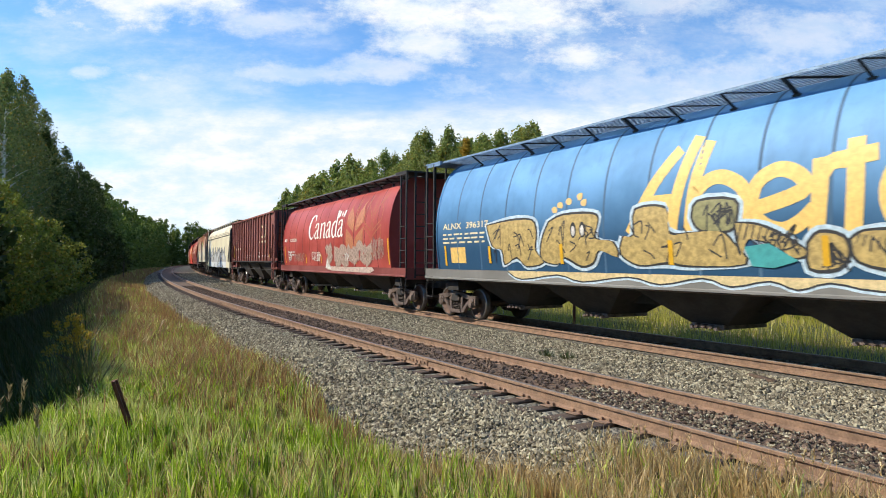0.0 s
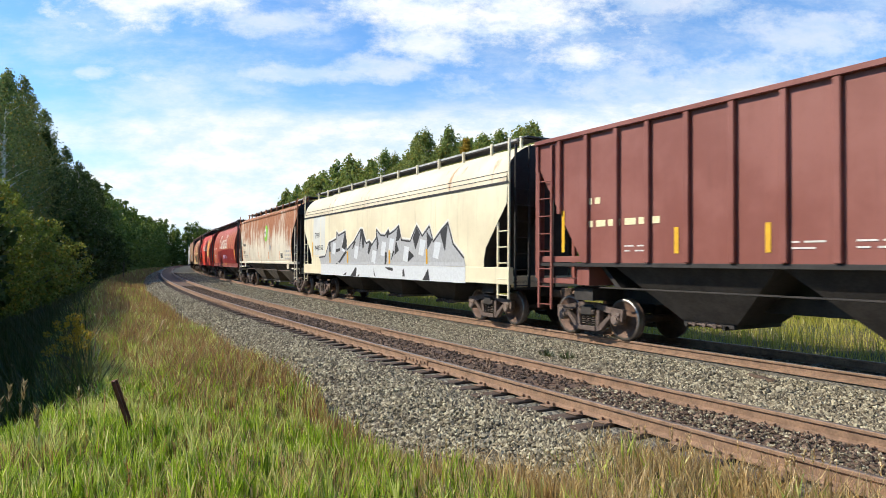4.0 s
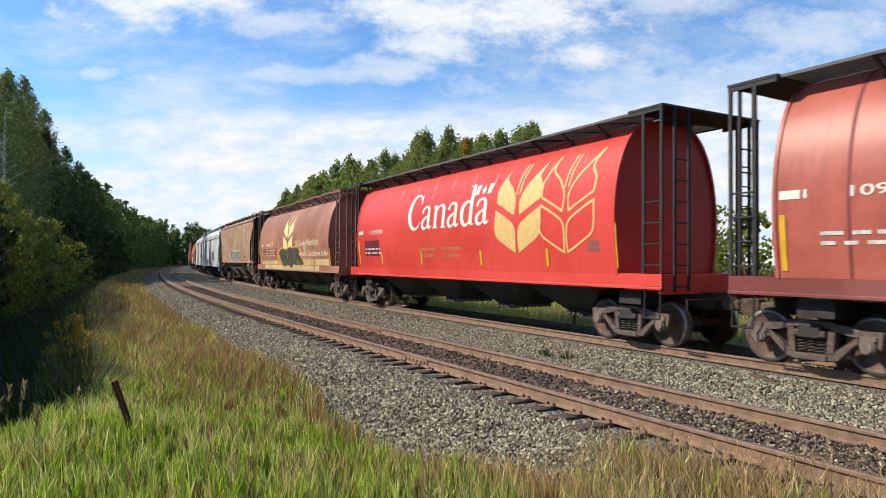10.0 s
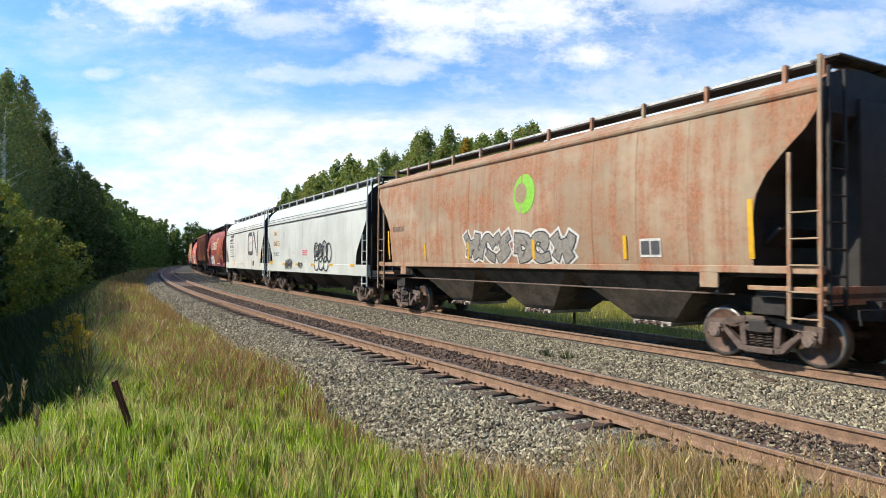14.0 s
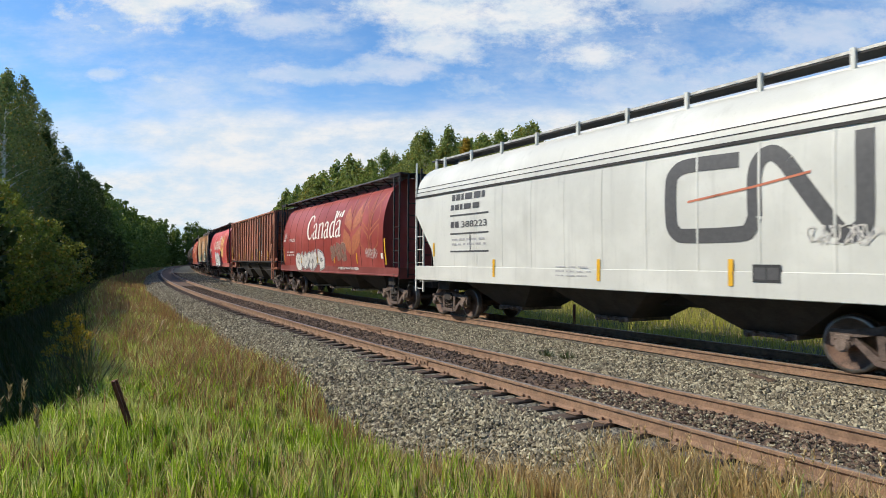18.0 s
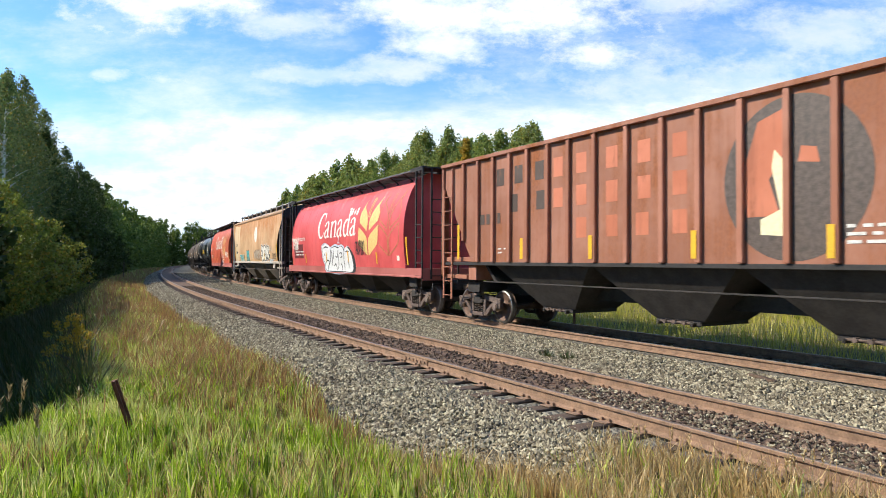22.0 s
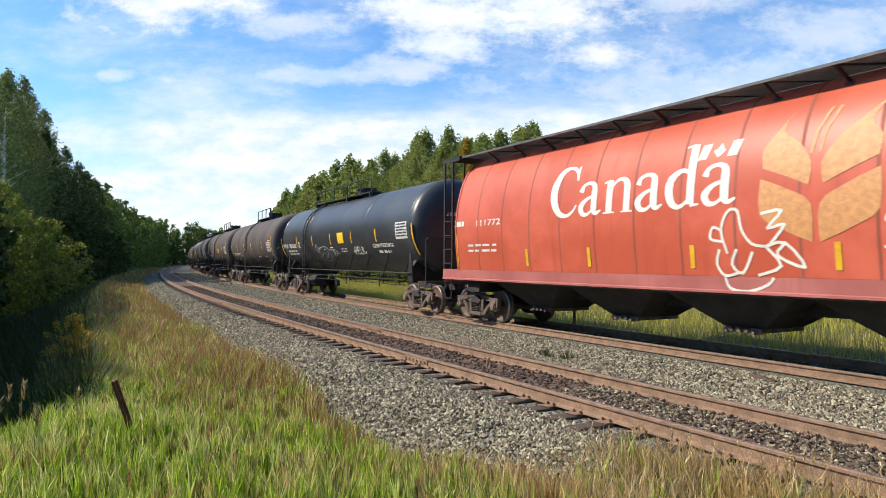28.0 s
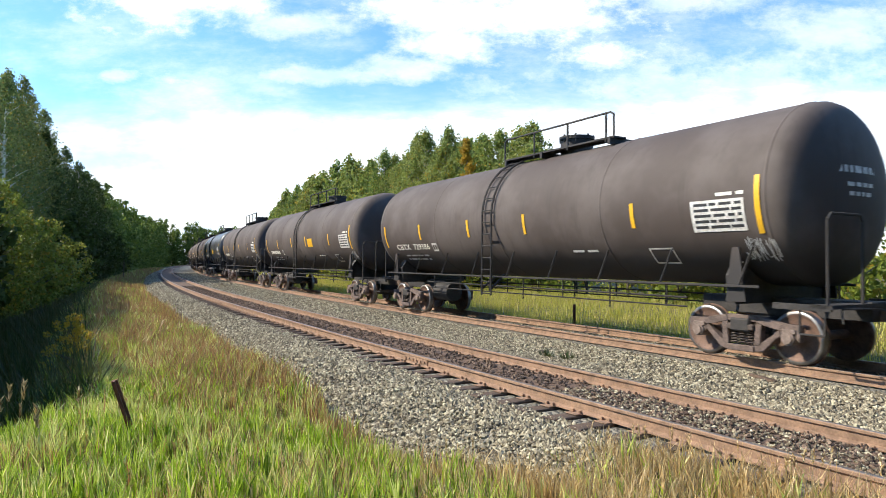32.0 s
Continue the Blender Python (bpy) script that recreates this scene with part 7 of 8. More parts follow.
    for pts in (((-5.1, 2.57), (-4.9, 2.6), (-4.87, 2.18), (-5.05, 1.62)), ((-3.47, 2.3), (-3.09, 2.95), (-2.85, 2.55), (-3.03, 2.17)), ((-4.19, 2.24), (-3.65, 2.27), (-3.71, 2.15), (-4.19, 2.1)), ((-4.19, 1.67), (-3.88, 1.71), (-3.08, 2.14), (-2.87, 2.09), (-3.76, 1.63), (-4.18, 1.59)),
                ((-2.31, 2.19), (-1.97, 2.60), (-1.87, 2.47), (-2.16, 2.23)), ((-1.51, 2.1), (-1.35, 2.89), (-1.16, 2.96), (-0.87, 2.59), (-1.04, 2.23), (-1.16, 2.23), (-1.25, 2.71)), ((-0.63, 2.05), (-0.43, 2.50), (-0.17, 2.37), (-0.51, 1.98)), ((0.26, 2.07), (0.26, 2.85), (0.46, 2.36), (0.29, 2.1)),
                ((1.19, 2.59), (1.16, 2.68), (1.31, 2.84), (1.44, 2.74), (1.28, 2.55)), ((0.98, 1.61), (1.01, 2.05), (1.18, 2.06), (1.13, 1.61)), ((1.54, 1.76), (1.71, 2.12), (1.82, 2.06), (1.6, 1.79)), ((1.84, 2.03), (1.98, 2.46), (2.08, 2.80), (2.21, 2.93), (2.40, 2.59), (2.18, 2.44), (2.0, 2.43), (2.21, 2.1), (1.84, 1.95)),
                ((3.3, 2.5), (3.6, 2.85), (3.85, 2.6), (3.5, 2.1)), ((4.3, 2.7), (4.7, 2.4), (4.35, 2.1)), ((5.2, 2.6), (5.7, 2.85), (5.5, 2.0)), ((2.9, 1.7), (3.4, 1.9), (3.0, 2.1))):
        decal("graffiti_shadow", poly(pts), skin, INK, car, 0.012, "black block shadow of the graffiti")
    shine = bmesh.new()
    for x, z in ((-4.5, 2.3), (-3.3, 2.4), (-1.9, 2.1), (-0.1, 1.9), (0.8, 2.2), (1.5, 2.3), (2.7, 2.0), (3.9, 2.2), (4.9, 2.1)):
        flat(shine, [(x - 0.2, z - 0.25), (x + 0.15, z - 0.3), (x + 0.35, z + 0.2), (x - 0.05, z + 0.25)])
    decal("graffiti_shine", shine, skin, SILVER_PALE, car, 0.0105)
    sill = Skin([(-1.585, 1.05), (-1.585, 1.60)], False)
    decal("graffiti", rect(-6.2, 6.7, 1.105, 1.575), sill, SILVER_PALE, car, 0.005, "pale spray over the side sill")
    for pts in (((-3.36, 1.13), (-2.92, 1.28), (-2.97, 1.14)), ((-2.46, 1.12), (-1.92, 1.47), (-1.76, 1.46), (-1.83, 1.12)), ((-1.74, 1.12), (-1.47, 1.22), (-1.51, 1.11)), ((-0.06, 1.47), (0.15, 1.13), (0.01, 1.2)), ((0.95, 1.52), (1.7, 1.49), (1.7, 1.38), (1.31, 1.41)), ((2.5, 1.43), (2.62, 1.47), (2.69, 1.21), (2.5, 1.2)), ((4.0, 1.12), (4.4, 1.5), (4.5, 1.12))):
        decal("graffiti_shadow", poly(pts), sill, INK, car, 0.008)
    tape(car, skin, (-7.45,), 1.9, 2.6)
    tape(car, skin, (-4.97, -2.8, 1.4, 4.3), 1.64, 2.12, 0.11, 0.018)
    # rust-streaked white wagon
    car, skin = BUILT[4][:2]
    number(car, skin, "CGOX", -6.9, -6.0, 2.72, 2.9, INK)
    number(car, skin, "1021", -6.8, -6.1, 2.22, 2.42, INK)
    decal("emblem", poly([(0.68 + 0.46 * math.cos(a), 3.4 + 0.5 * math.sin(a)) for a in np.linspace(0, 6.28, 30)[:-1]]), skin, GREEN_DOT, car, 0.007, "lime-green round emblem")
    decal("emblem", poly([(0.50 + 0.26 * math.cos(a), 3.42 + 0.28 * math.sin(a)) for a in np.linspace(0, 6.28, 24)[:-1]]), skin, PALE_SPRAY, car, 0.010)
    decal("emblem", rect(0.3, 0.62, 3.34, 3.52), skin, colour("grey_emblem_paint", (0.16, 0.15, 0.12)), car, 0.013)
    panel(car, skin, 4.5, 5.0, 1.83, 2.2, WHITE, INK)
    panel(car, skin, -4.45, -4.1, 2.5, 2.8, PALE_SPRAY, RUSTWHITE)
    small_print(car, skin, -6.9, -5.3, (1.95, 2.05), INK, 5, 0.03)
    small_print(car, skin, 5.5, 6.8, (1.8, 1.98, 2.2), GREY_SPRAY, 6, 0.09)
    scribble(car, skin, 1.8, 2.2, 2.35, 2.65, 1, GREY_SPRAY, 9, 0.06)
    tape(car, skin, (-4.5, -1.52, 1.37, 4.28), 1.79, 2.25, 0.09, 0.012, ORANGE_SPRAY)
    tape(car, skin, (-7.3, 7.0), 1.7, 2.8, 0.09, 0.012, ORANGE_SPRAY)
    # two-tone red wagon
    car, skin = BUILT[5][:2]
    decal("repainted_band", poly([(-4.24, 2.45), (-3.0, 2.52), (-1.0, 2.60), (3.4, 2.67), (3.6, 2.72), (4.88, 2.70), (5.0, 2.62), (6.11, 2.60), (6.21, 2.04), (7.03, 2.03), (7.03, 1.5), (-4.05, 1.5), (-4.1, 1.9)]), skin, DEEP_RED, car, 0.004, "glossy patch of newer deep red paint")
    grain_marks(car, skin, "109793", (), 6)
    wheat(car, skin, 3.35, 2.0, 4.25, 1.0, GOLD_FADED, False, 0.0025)
    wheat(car, skin, 5.2, 2.0, 4.25, 0.95, GOLD_FADED, True, 0.0025)
    for a, b, seed in ((-0.15, 0.3, 1), (0.5, 0.95, 2), (1.25, 2.1, 3)):
        scribble(car, skin, a, b, 1.88, 2.2, 3, LILAC_SPRAY, seed, 0.04)
    decal("placard", poly([(4.8, 1.9), (4.95, 1.9), (5.05, 1.7), (4.9, 1.7)]), skin, WHITE, car, 0.01)
    for x in (-1.56, 1.07):
        tape(car, Skin([(-1.50, 1.1), (-1.50, 1.6)], False), (x,), 1.36, 1.46, 0.5)
    # bright red wagon
    car, skin = BUILT[6][:2]
    grain_marks(car, skin, "111939", (-5.1, -2.0, 1.57, 4.5), 7)
    wheat(car, skin, 3.3, 1.95, 4.25, 1.02, GOLD)
    wheat(car, skin, 5.2, 1.95, 4.25, 0.98, GOLD, True)
    decal("primer_patch", rect(-6.65, -5.3, 1.92, 2.5), skin, PATCH_RED, car, 0.006)
    for x0, x1, body in ((-2.1, -0.95, "Government"), (-0.65, 0.6, "Gouvernement")):
        number(car, skin, body, x0, x1, 2.07, 2.21, GOLD_SOFT, 0.014)
    number(car, skin, "of Canada", -2.1, -1.1, 1.87, 2.00, GOLD_SOFT, 0.014)
    number(car, skin, "du Canada", -0.65, 0.35, 1.87, 2.00, GOLD_SOFT, 0.014)
    decal("grey_patch", rect(5.95, 6.3, 1.95, 2.2), skin, colour("grey_red_patch", (0.30, 0.09, 0.08)), car)
    # brown wheat-board wagon
    car, skin = BUILT[7][:2]
    tan = paint("worn_tan_band_paint", (0.50, 0.38, 0.19), 0.3, 0.5, 0.6, (0.28, 0.15, 0.07), seed=52, dirt=0.6)
    decal("tan_band", poly([(-6.9, 1.52), (-6.9, 1.72), (-3.0, 1.74), (2.5, 1.79), (6.9, 1.81), (6.9, 1.52)]), skin, tan, car, 0.003)
    decal("tan_band", rect(-6.2, 5.05, 1.26, 1.49), skin, tan, car, 0.004)
    decal("company_mark", bars(-6.75, -6.35, (2.58,), 0.15, 2, 0.05), skin, CREAM, car, 0.01)
    number(car, skin, "396869", -5.65, -4.4, 2.56, 2.74, CREAM)
    panel(car, skin, -4.15, -3.85, 2.54, 2.82, CREAM, BROWN)
    small_print(car, skin, -6.7, -3.2, (2.3, 2.15, 2.0), CREAM, 5, 0.04)
    for x0, x1 in ((-5.2, -4.6), (-3.4, -3.0), (-6.4, -5.6)):
        decal("primer_patch", rect(x0, x1, 2.0, 2.42), skin, PATCH_RED, car, 0.006)
    wheat(car, skin, -0.42, 2.0, 4.2, 1.0, WHEAT_YELLOW)
    decal("lettering", words("The Canadian Wheat Board", 1.15, 5.15, 2.50, 2.78, 0.012), skin, CREAM, car, 0.008, "cream lettering")
    decal("lettering", words("Commission Canadienne du Blé", 1.2, 6.6, 1.97, 2.22, 0.012), skin, CREAM, car, 0.008, "cream lettering")
    for pts in ([(-2.98, 2.02), (-2.6, 2.3), (-2.2, 2.38), (-2.15, 1.56), (-2.7, 1.45), (-2.85, 1.65)], [(1.76, 2.46), (2.31, 2.26), (2.30, 1.90), (2.62, 1.68), (2.58, 1.5), (1.85, 1.5)]):
        decal("graffiti", poly(curve(pts + [pts[0]], 3)[:-1]), skin, ORANGE_SPRAY, car, 0.0055)
    spray_mass(car, skin, [(-2.39, 2.16), (-1.6, 2.38), (-0.73, 2.31), (0.06, 2.43), (0.9, 2.33), (1.13, 2.42), (1.72, 2.36), (1.87, 1.99), (2.50, 1.60), (1.45, 1.50), (0.55, 1.56), (0.2, 1.36), (-0.6, 1.50), (-1.2, 1.42), (-1.98, 1.56), (-2.14, 1.9)],
               OLIVE_SPRAY, INK, None, 0.02, 0.0, (((-1.9, 2.2), (-1.7, 1.9), (-1.75, 1.62)), ((-1.55, 2.1), (-1.3, 2.0), (-1.2, 1.7)), ((-1.1, 2.28), (-0.9, 1.9), (-1.0, 1.6)), ((-0.6, 2.2), (-0.3, 2.0), (-0.45, 1.65)), ((-0.2, 2.3), (0.15, 2.1), (-0.05, 1.7)), ((0.3, 2.3), (0.5, 2.0), (0.35, 1.65)), ((0.75, 2.2), (1.0, 1.95), (0.8, 1.7)), ((1.2, 2.3), (1.3, 2.0), (1.6, 1.75)), ((1.5, 2.25), (1.55, 2.05), (2.1, 1.7))), 0.12)
    decal("graffiti", stroke(bmesh.new(), curve([(-2.3, 2.28), (-1.6, 2.44), (-0.73, 2.37), (0.06, 2.49), (0.9, 2.40), (1.13, 2.48), (1.76, 2.42)], 3), 0.055), skin, GOLD, car, 0.022)
    for x in (-0.6, 0.9):
        decal("letter_line", brush(bmesh.new(), [(x, 2.2, 0.05), (x + 0.15, 2.0, 0.1), (x - 0.1, 1.75, 0.05)]), skin, OLIVE_LIGHT, car, 0.0215)
    scribble(car, skin, 2.6, 3.3, 2.1, 2.5, 3, PALE_SPRAY, 4, 0.025)
    tape(car, skin, (-7.1, 6.85), 1.6, 2.3)
    tape(car, skin, (-1.7, 1.6, 4.26), 1.42, 1.74, 0.11, 0.05)
    # brown curve-sided wagon
    car, skin = BUILT[8][:2]
    decal("emblem", poly([(0.57 + 0.44 * math.cos(a), 3.44 + 0.50 * math.sin(a)) for a in np.linspace(0, 6.28, 30)[:-1]]), skin, GREEN_DOT, car, 0.007, "lime-green round emblem")
    decal("emblem", poly([(0.44 + 0.25 * math.cos(a), 3.46 + 0.26 * math.sin(a)) for a in np.linspace(0, 6.28, 24)[:-1]]), skin, colour("tan_emblem_paint", (0.30, 0.21, 0.12)), car, 0.010)
    number(car, skin, "CGEX", -7.05, -6.15, 2.76, 2.92, GREY_INK, 0.0)
    graffiti(car, skin, -2.3, 2.4, 1.72, 2.6, 6, colour("dull_grey_spray", (0.26, 0.24, 0.21), vary=0.3), INK, PALE_SPRAY, 33, 0.03, 0.06)
    panel(car, skin, 4.4, 4.94, 1.83, 2.2, PALE_SPRAY, GREY_INK)
    tape(car, skin, (-7.4, 6.88), 1.79, 2.8)
    tape(car, skin, (-4.7, -2.1, 0.94, 4.0), 1.79, 2.28, 0.10, 0.02)
    # pale grey wagon
    car, skin = BUILT[9][:2]
    sill = Skin([(-1.585, 1.2), (-1.585, 1.84)], False)
    for x0, x1, z0, z1 in ((-6.7, -5.5, 3.05, 3.48), (-6.7, -5.2, 2.48, 2.92)):
        decal("primer_patch", rect(x0, x1, z0, z1), skin, colour("buff_patch_paint", (0.66, 0.55, 0.40)), car, 0.005)
    number(car, skin, "SMW", -6.5, -5.82, 3.14, 3.38, INK, 0.0)
    number(car, skin, "850873", -6.58, -5.3, 2.57, 2.83, INK, 0.0)
    small_print(car, skin, -6.6, -5.3, (2.02, 2.14), INK, 3, 0.05)
    panel(car, skin, -4.4, -4.1, 3.0, 3.26, GREY_SPRAY, PALEGREY)
    small_print(car, skin, -2.6, -2.0, (2.08, 2.18), GREY_SPRAY, 6, 0.03)
    decal("pink_note", bars(-0.6, 0.25, (2.0, 2.1, 2.2), 0.06, 6, 0.04), skin, PINK, car, 0.01)
    scribble(car, sill, -4.0, -2.5, 1.28, 1.8, 6, INK, 2, 0.05)
    scribble(car, sill, -1.4, -0.6, 1.36, 1.64, 4, INK, 5, 0.04)
    for k, (x, z, rx, rz) in enumerate(((1.75, 2.15, 0.36, 0.42), (2.35, 2.1, 0.36, 0.42), (3.0, 2.15, 0.40, 0.48), (3.6, 2.1, 0.36, 0.42), (1.8, 1.62, 0.36, 0.34), (2.5, 1.62, 0.36, 0.32), (3.2, 1.6, 0.36, 0.32))):
        decal("graffiti", outline(bmesh.new(), [(x + rx * math.cos(a), z + rz * math.sin(a)) for a in np.linspace(0, 6.28, 20)[:-1]], 0.07), skin, INK, car, 0.02 + 0.001 * k, "black outline graffiti")
    scribble(car, skin, 1.5, 3.6, 1.9, 2.5, 5, INK, 8, 0.05)
    for x, w in ((-7.13, 0.55), (-4.3, 0.5), (-1.63, 0.5), (1.13, 0.5), (3.9, 0.5), (6.6, 0.5)):
        tape(car, sill, (x,), 1.50, 1.60 if w < 0.53 else 1.72, w)
    # off-white wagon with ribbon emblem
    car, skin = BUILT[10][:2]
    sill = Skin([(-1.585, 1.2), (-1.585, 1.84)], False)
    for pts in ([(3.95, 3.50), (2.9, 3.52), (2.6, 3.42), (2.5, 3.2), (2.5, 2.5), (2.62, 2.28), (2.85, 2.22), (3.95, 2.22), (4.15, 2.30), (4.25, 2.5)], [(4.25, 2.5), (4.25, 3.2), (4.38, 3.48), (4.6, 3.52), (4.8, 3.35)], [(4.8, 3.35), (5.55, 2.3), (5.75, 2.16), (5.95, 2.25), (6.0, 2.5), (6.0, 3.68)]):
        decal("emblem", brush(bmesh.new(), [(x, z, 0.27) for x, z in pts]), skin, GREY_INK, car, 0.007, "charcoal ribbon emblem")
    for x0, x1, z0, z1 in ((-5.65, -3.9, 3.52, 3.70), (-5.7, -4.15, 3.24, 3.40), (-5.7, -5.25, 2.72, 2.90)):
        decal("lettering_bar", bars(x0, x1, (z0,), z1 - z0, 4, 0.09), skin, GREY_INK, car, 0.01)
    number(car, skin, "388223", -5.1, -3.78, 2.72, 2.90, GREY_INK)
    for z in (3.06, 2.52, 2.0):
        decal("lettering_bar", rect(-5.75, -3.7, z, z + 0.045), skin, GREY_INK, car, 0.01)
    decal("lettering_bar", rect(-4.66, -4.62, 2.02, 2.5), skin, GREY_INK, car, 0.01)
    small_print(car, skin, -5.65, -3.8, (2.2, 2.34), GREY_SPRAY, 9, 0.06)
    small_print(car, sill, -0.9, 0.3, (1.4, 1.5, 1.6), GREY_SPRAY, 10, 0.03)
    panel(car, sill, 4.2, 4.7, 1.4, 1.7, INK, GREY_INK)
    scribble(car, skin, 5.2, 6.2, 2.0, 2.3, 4, PALE_SPRAY, 3, 0.03)
    decal("scratch", stroke(bmesh.new(), [(2.9, 2.85), (4.2, 3.0), (5.2, 3.15)], 0.04), skin, RUST_LETTER, car, 0.011)
    tape(car, skin, (-6.75, 7.0), 1.88, 2.3)
    tape(car, sill, (-3.46, 0.53, 3.78, 6.7), 1.32, 1.79)
    # deep red wagon
    car, skin = BUILT[11][:2]
    grain_marks(car, skin, "109206", (-4.0, -1.33, 1.12, 3.87), 8)
    wheat(car, skin, 3.35, 1.95, 4.25, 1.0, GOLD_DULL)
    wheat(car, skin, 5.25, 1.95, 4.25, 0.95, GOLD_DULL, True)
    low = Skin([(-1.50, 1.15), (-1.50, 1.52)], False)
    graffiti(car, skin, -4.9, -0.4, 1.30, 2.15, 5, PALE_SPRAY, GREY_INK, GREY_SPRAY, 51, 0.03, 0.04, None, "pale grey bubble graffiti with dark outlines", 0.4)
    graffiti(car, skin, 0.7, 2.7, 1.7, 2.5, 3, UMBER_SPRAY, DIM_SPRAY, None, 52, 0.02, 0.05, None, "dim brown spray graffiti", 0.4)
    scribble(car, skin, 4.9, 6.0, 1.85, 2.2, 4, PALE_SPRAY, 5, 0.025)
    scribble(car, low, 1.5, 3.9, 1.36, 1.47, 7, PALE_SPRAY, 6, 0.03)
    scribble(car, skin, -7.0, -6.6, 2.9, 3.2, 2, WHITE, 7, 0.03)
    decal("placard", rect(6.36, 6.55, 1.82, 2.02), skin, WHITE, car, 0.01)
    # rusty ribbed wagon
    car, skin, half = BUILT[12]
    for row, (z0, xs) in enumerate(((3.75, (-5.2, -4.4, -3.55, -2.85, -2.05, -1.1, -0.2, 0.68)), (3.02, (-4.6, -3.5, -2.85, -2.05, -1.1, -0.2, 0.68)), (2.28, (-2.05, -1.1, -0.25, 0.68)))):
        for k, x in enumerate(xs):
            m = DARK_LETTER if x < -3.2 else RUST_LETTER
            decal("lettering_bar", rect(x - 0.17, x + 0.17, z0, z0 + 0.46), skin, m, car, 0.005, "faded painted-over lettering")
    decal("emblem", poly([(2.9 + 1.25 * math.cos(a), 3.1 + 1.35 * math.sin(a)) for a in np.linspace(0, 6.28, 40)[:-1]]), skin, colour("sooty_emblem_paint", (0.085, 0.062, 0.05), vary=0.4), car, 0.004, "sooty round emblem with orange and white traces")
    decal("emblem", poly([(2.1, 2.5), (2.0, 3.2), (2.3, 4.1), (2.75, 4.25), (2.75, 3.5), (2.5, 3.1), (2.7, 2.5)]), skin, RUST_LETTER, car, 0.007)
    decal("emblem", poly([(2.35, 2.2), (2.9, 2.15), (2.85, 3.3), (2.6, 3.6), (2.55, 3.3), (2.7, 2.6), (2.35, 2.45)]), skin, CREAM, car, 0.010)
    decal("emblem", poly([(3.0, 3.35), (3.35, 3.3), (3.3, 3.55), (3.05, 3.6)]), skin, RUST_LETTER, car, 0.007)
    small_print(car, skin, 3.75, 4.35, (2.02, 2.14, 2.26), PALE_SPRAY, 7, 0.05)
    small_print(car, skin, -5.3, -4.95, (1.95, 2.05), PALE_SPRAY, 8, 0.04)
    small_print(car, skin, -6.2, -5.2, (2.75,), DARK_LETTER, 9, 0.28)
    tape(car, skin, (-7.18,), 1.79, 2.8, 0.12, 0.1)
    tape(car, skin, (-4.15, -1.66, 1.07, 3.56, 6.2), 1.80, 2.32, 0.12, 0.1)
    # rose-red wagon
    car, skin = BUILT[13][:2]
    grain_marks(car, skin, "110293", (-4.9, 4.1), 9)
    wheat(car, skin, 3.3, 1.94, 4.2, 1.02, GOLD)
    wheat(car, skin, 5.25, 1.94, 4.2, 0.95, GOLD_FADED, True)
    decal("primer_patch", rect(-6.85, -5.3, 1.85, 2.55), skin, PATCH_RED, car, 0.006)
    scribble(car, skin, -7.0, -6.0, 2.25, 2.9, 4, WHITE, 6, 0.05)
    decal("graffiti_shadow", poly(curve([(1.08, 2.36), (1.6, 2.08), (1.84, 1.71), (1.78, 1.29), (1.3, 1.27), (1.3, 2.0), (1.08, 2.36)], 3)[:-1]), skin, INK, car, 0.0085, "black block shadow of the graffiti")
    spray_mass(car, skin, [(-2.22, 2.38), (-1.76, 2.49), (-1.2, 2.37), (-1.08, 2.14), (-0.96, 2.28), (-0.5, 2.33), (-0.13, 2.28), (0.2, 2.35), (0.51, 2.28), (0.66, 2.10), (0.82, 2.30), (1.11, 2.27), (1.39, 2.08), (1.55, 1.76), (1.50, 1.30), (0.6, 1.29), (-0.38, 1.29), (-1.76, 1.31), (-1.95, 1.61), (-2.17, 1.85)],
               SPRAY_WHITE, INK, ICE_SPRAY, 0.045, 0.10, (((-1.08, 2.2), (-1.15, 1.8), (-1.5, 1.5), (-1.55, 1.33)), ((-1.9, 1.62), (-1.6, 1.75), (-1.35, 1.7)), ((-0.98, 2.2), (-0.92, 1.85), (-1.0, 1.5)), ((-0.72, 2.25), (-0.70, 1.95), (-0.74, 1.8)), ((-0.5, 1.95), (-0.25, 1.9), (-0.1, 2.2)), ((-0.78, 1.5), (-0.5, 1.6), (-0.35, 1.35)),
                ((-0.1, 2.0), (-0.12, 1.6), (-0.28, 1.34)), ((0.05, 2.05), (0.3, 2.08), (0.36, 1.92), (0.08, 1.86)), ((0.12, 1.6), (0.28, 1.55), (0.3, 1.32)), ((0.66, 2.16), (0.56, 1.8), (0.62, 1.34)), ((0.8, 2.1), (1.0, 2.14), (1.22, 2.1)), ((1.0, 1.7), (1.12, 1.6), (1.1, 1.42)), ((-2.05, 2.3), (-1.7, 2.36), (-1.4, 2.3)), ((-1.95, 2.05), (-1.9, 1.95), (-1.85, 2.0))), 0.05)
    decal("graffiti", outline(bmesh.new(), [(-0.1, 2.5), (0.1, 2.5), (0.0, 2.72)], 0.04), skin, ICE_SPRAY, car, 0.012)
    scribble(car, skin, 2.0, 3.0, 1.95, 2.55, 4, INK, 8, 0.03)
    decal("placard", rect(5.93, 6.14, 1.75, 1.92), skin, WHITE, car, 0.01)
    tape(car, skin, (-1.68, 1.1), 1.7, 2.12, 0.1, 0.026)
    # sandy tan wagon
    car, skin = BUILT[14][:2]
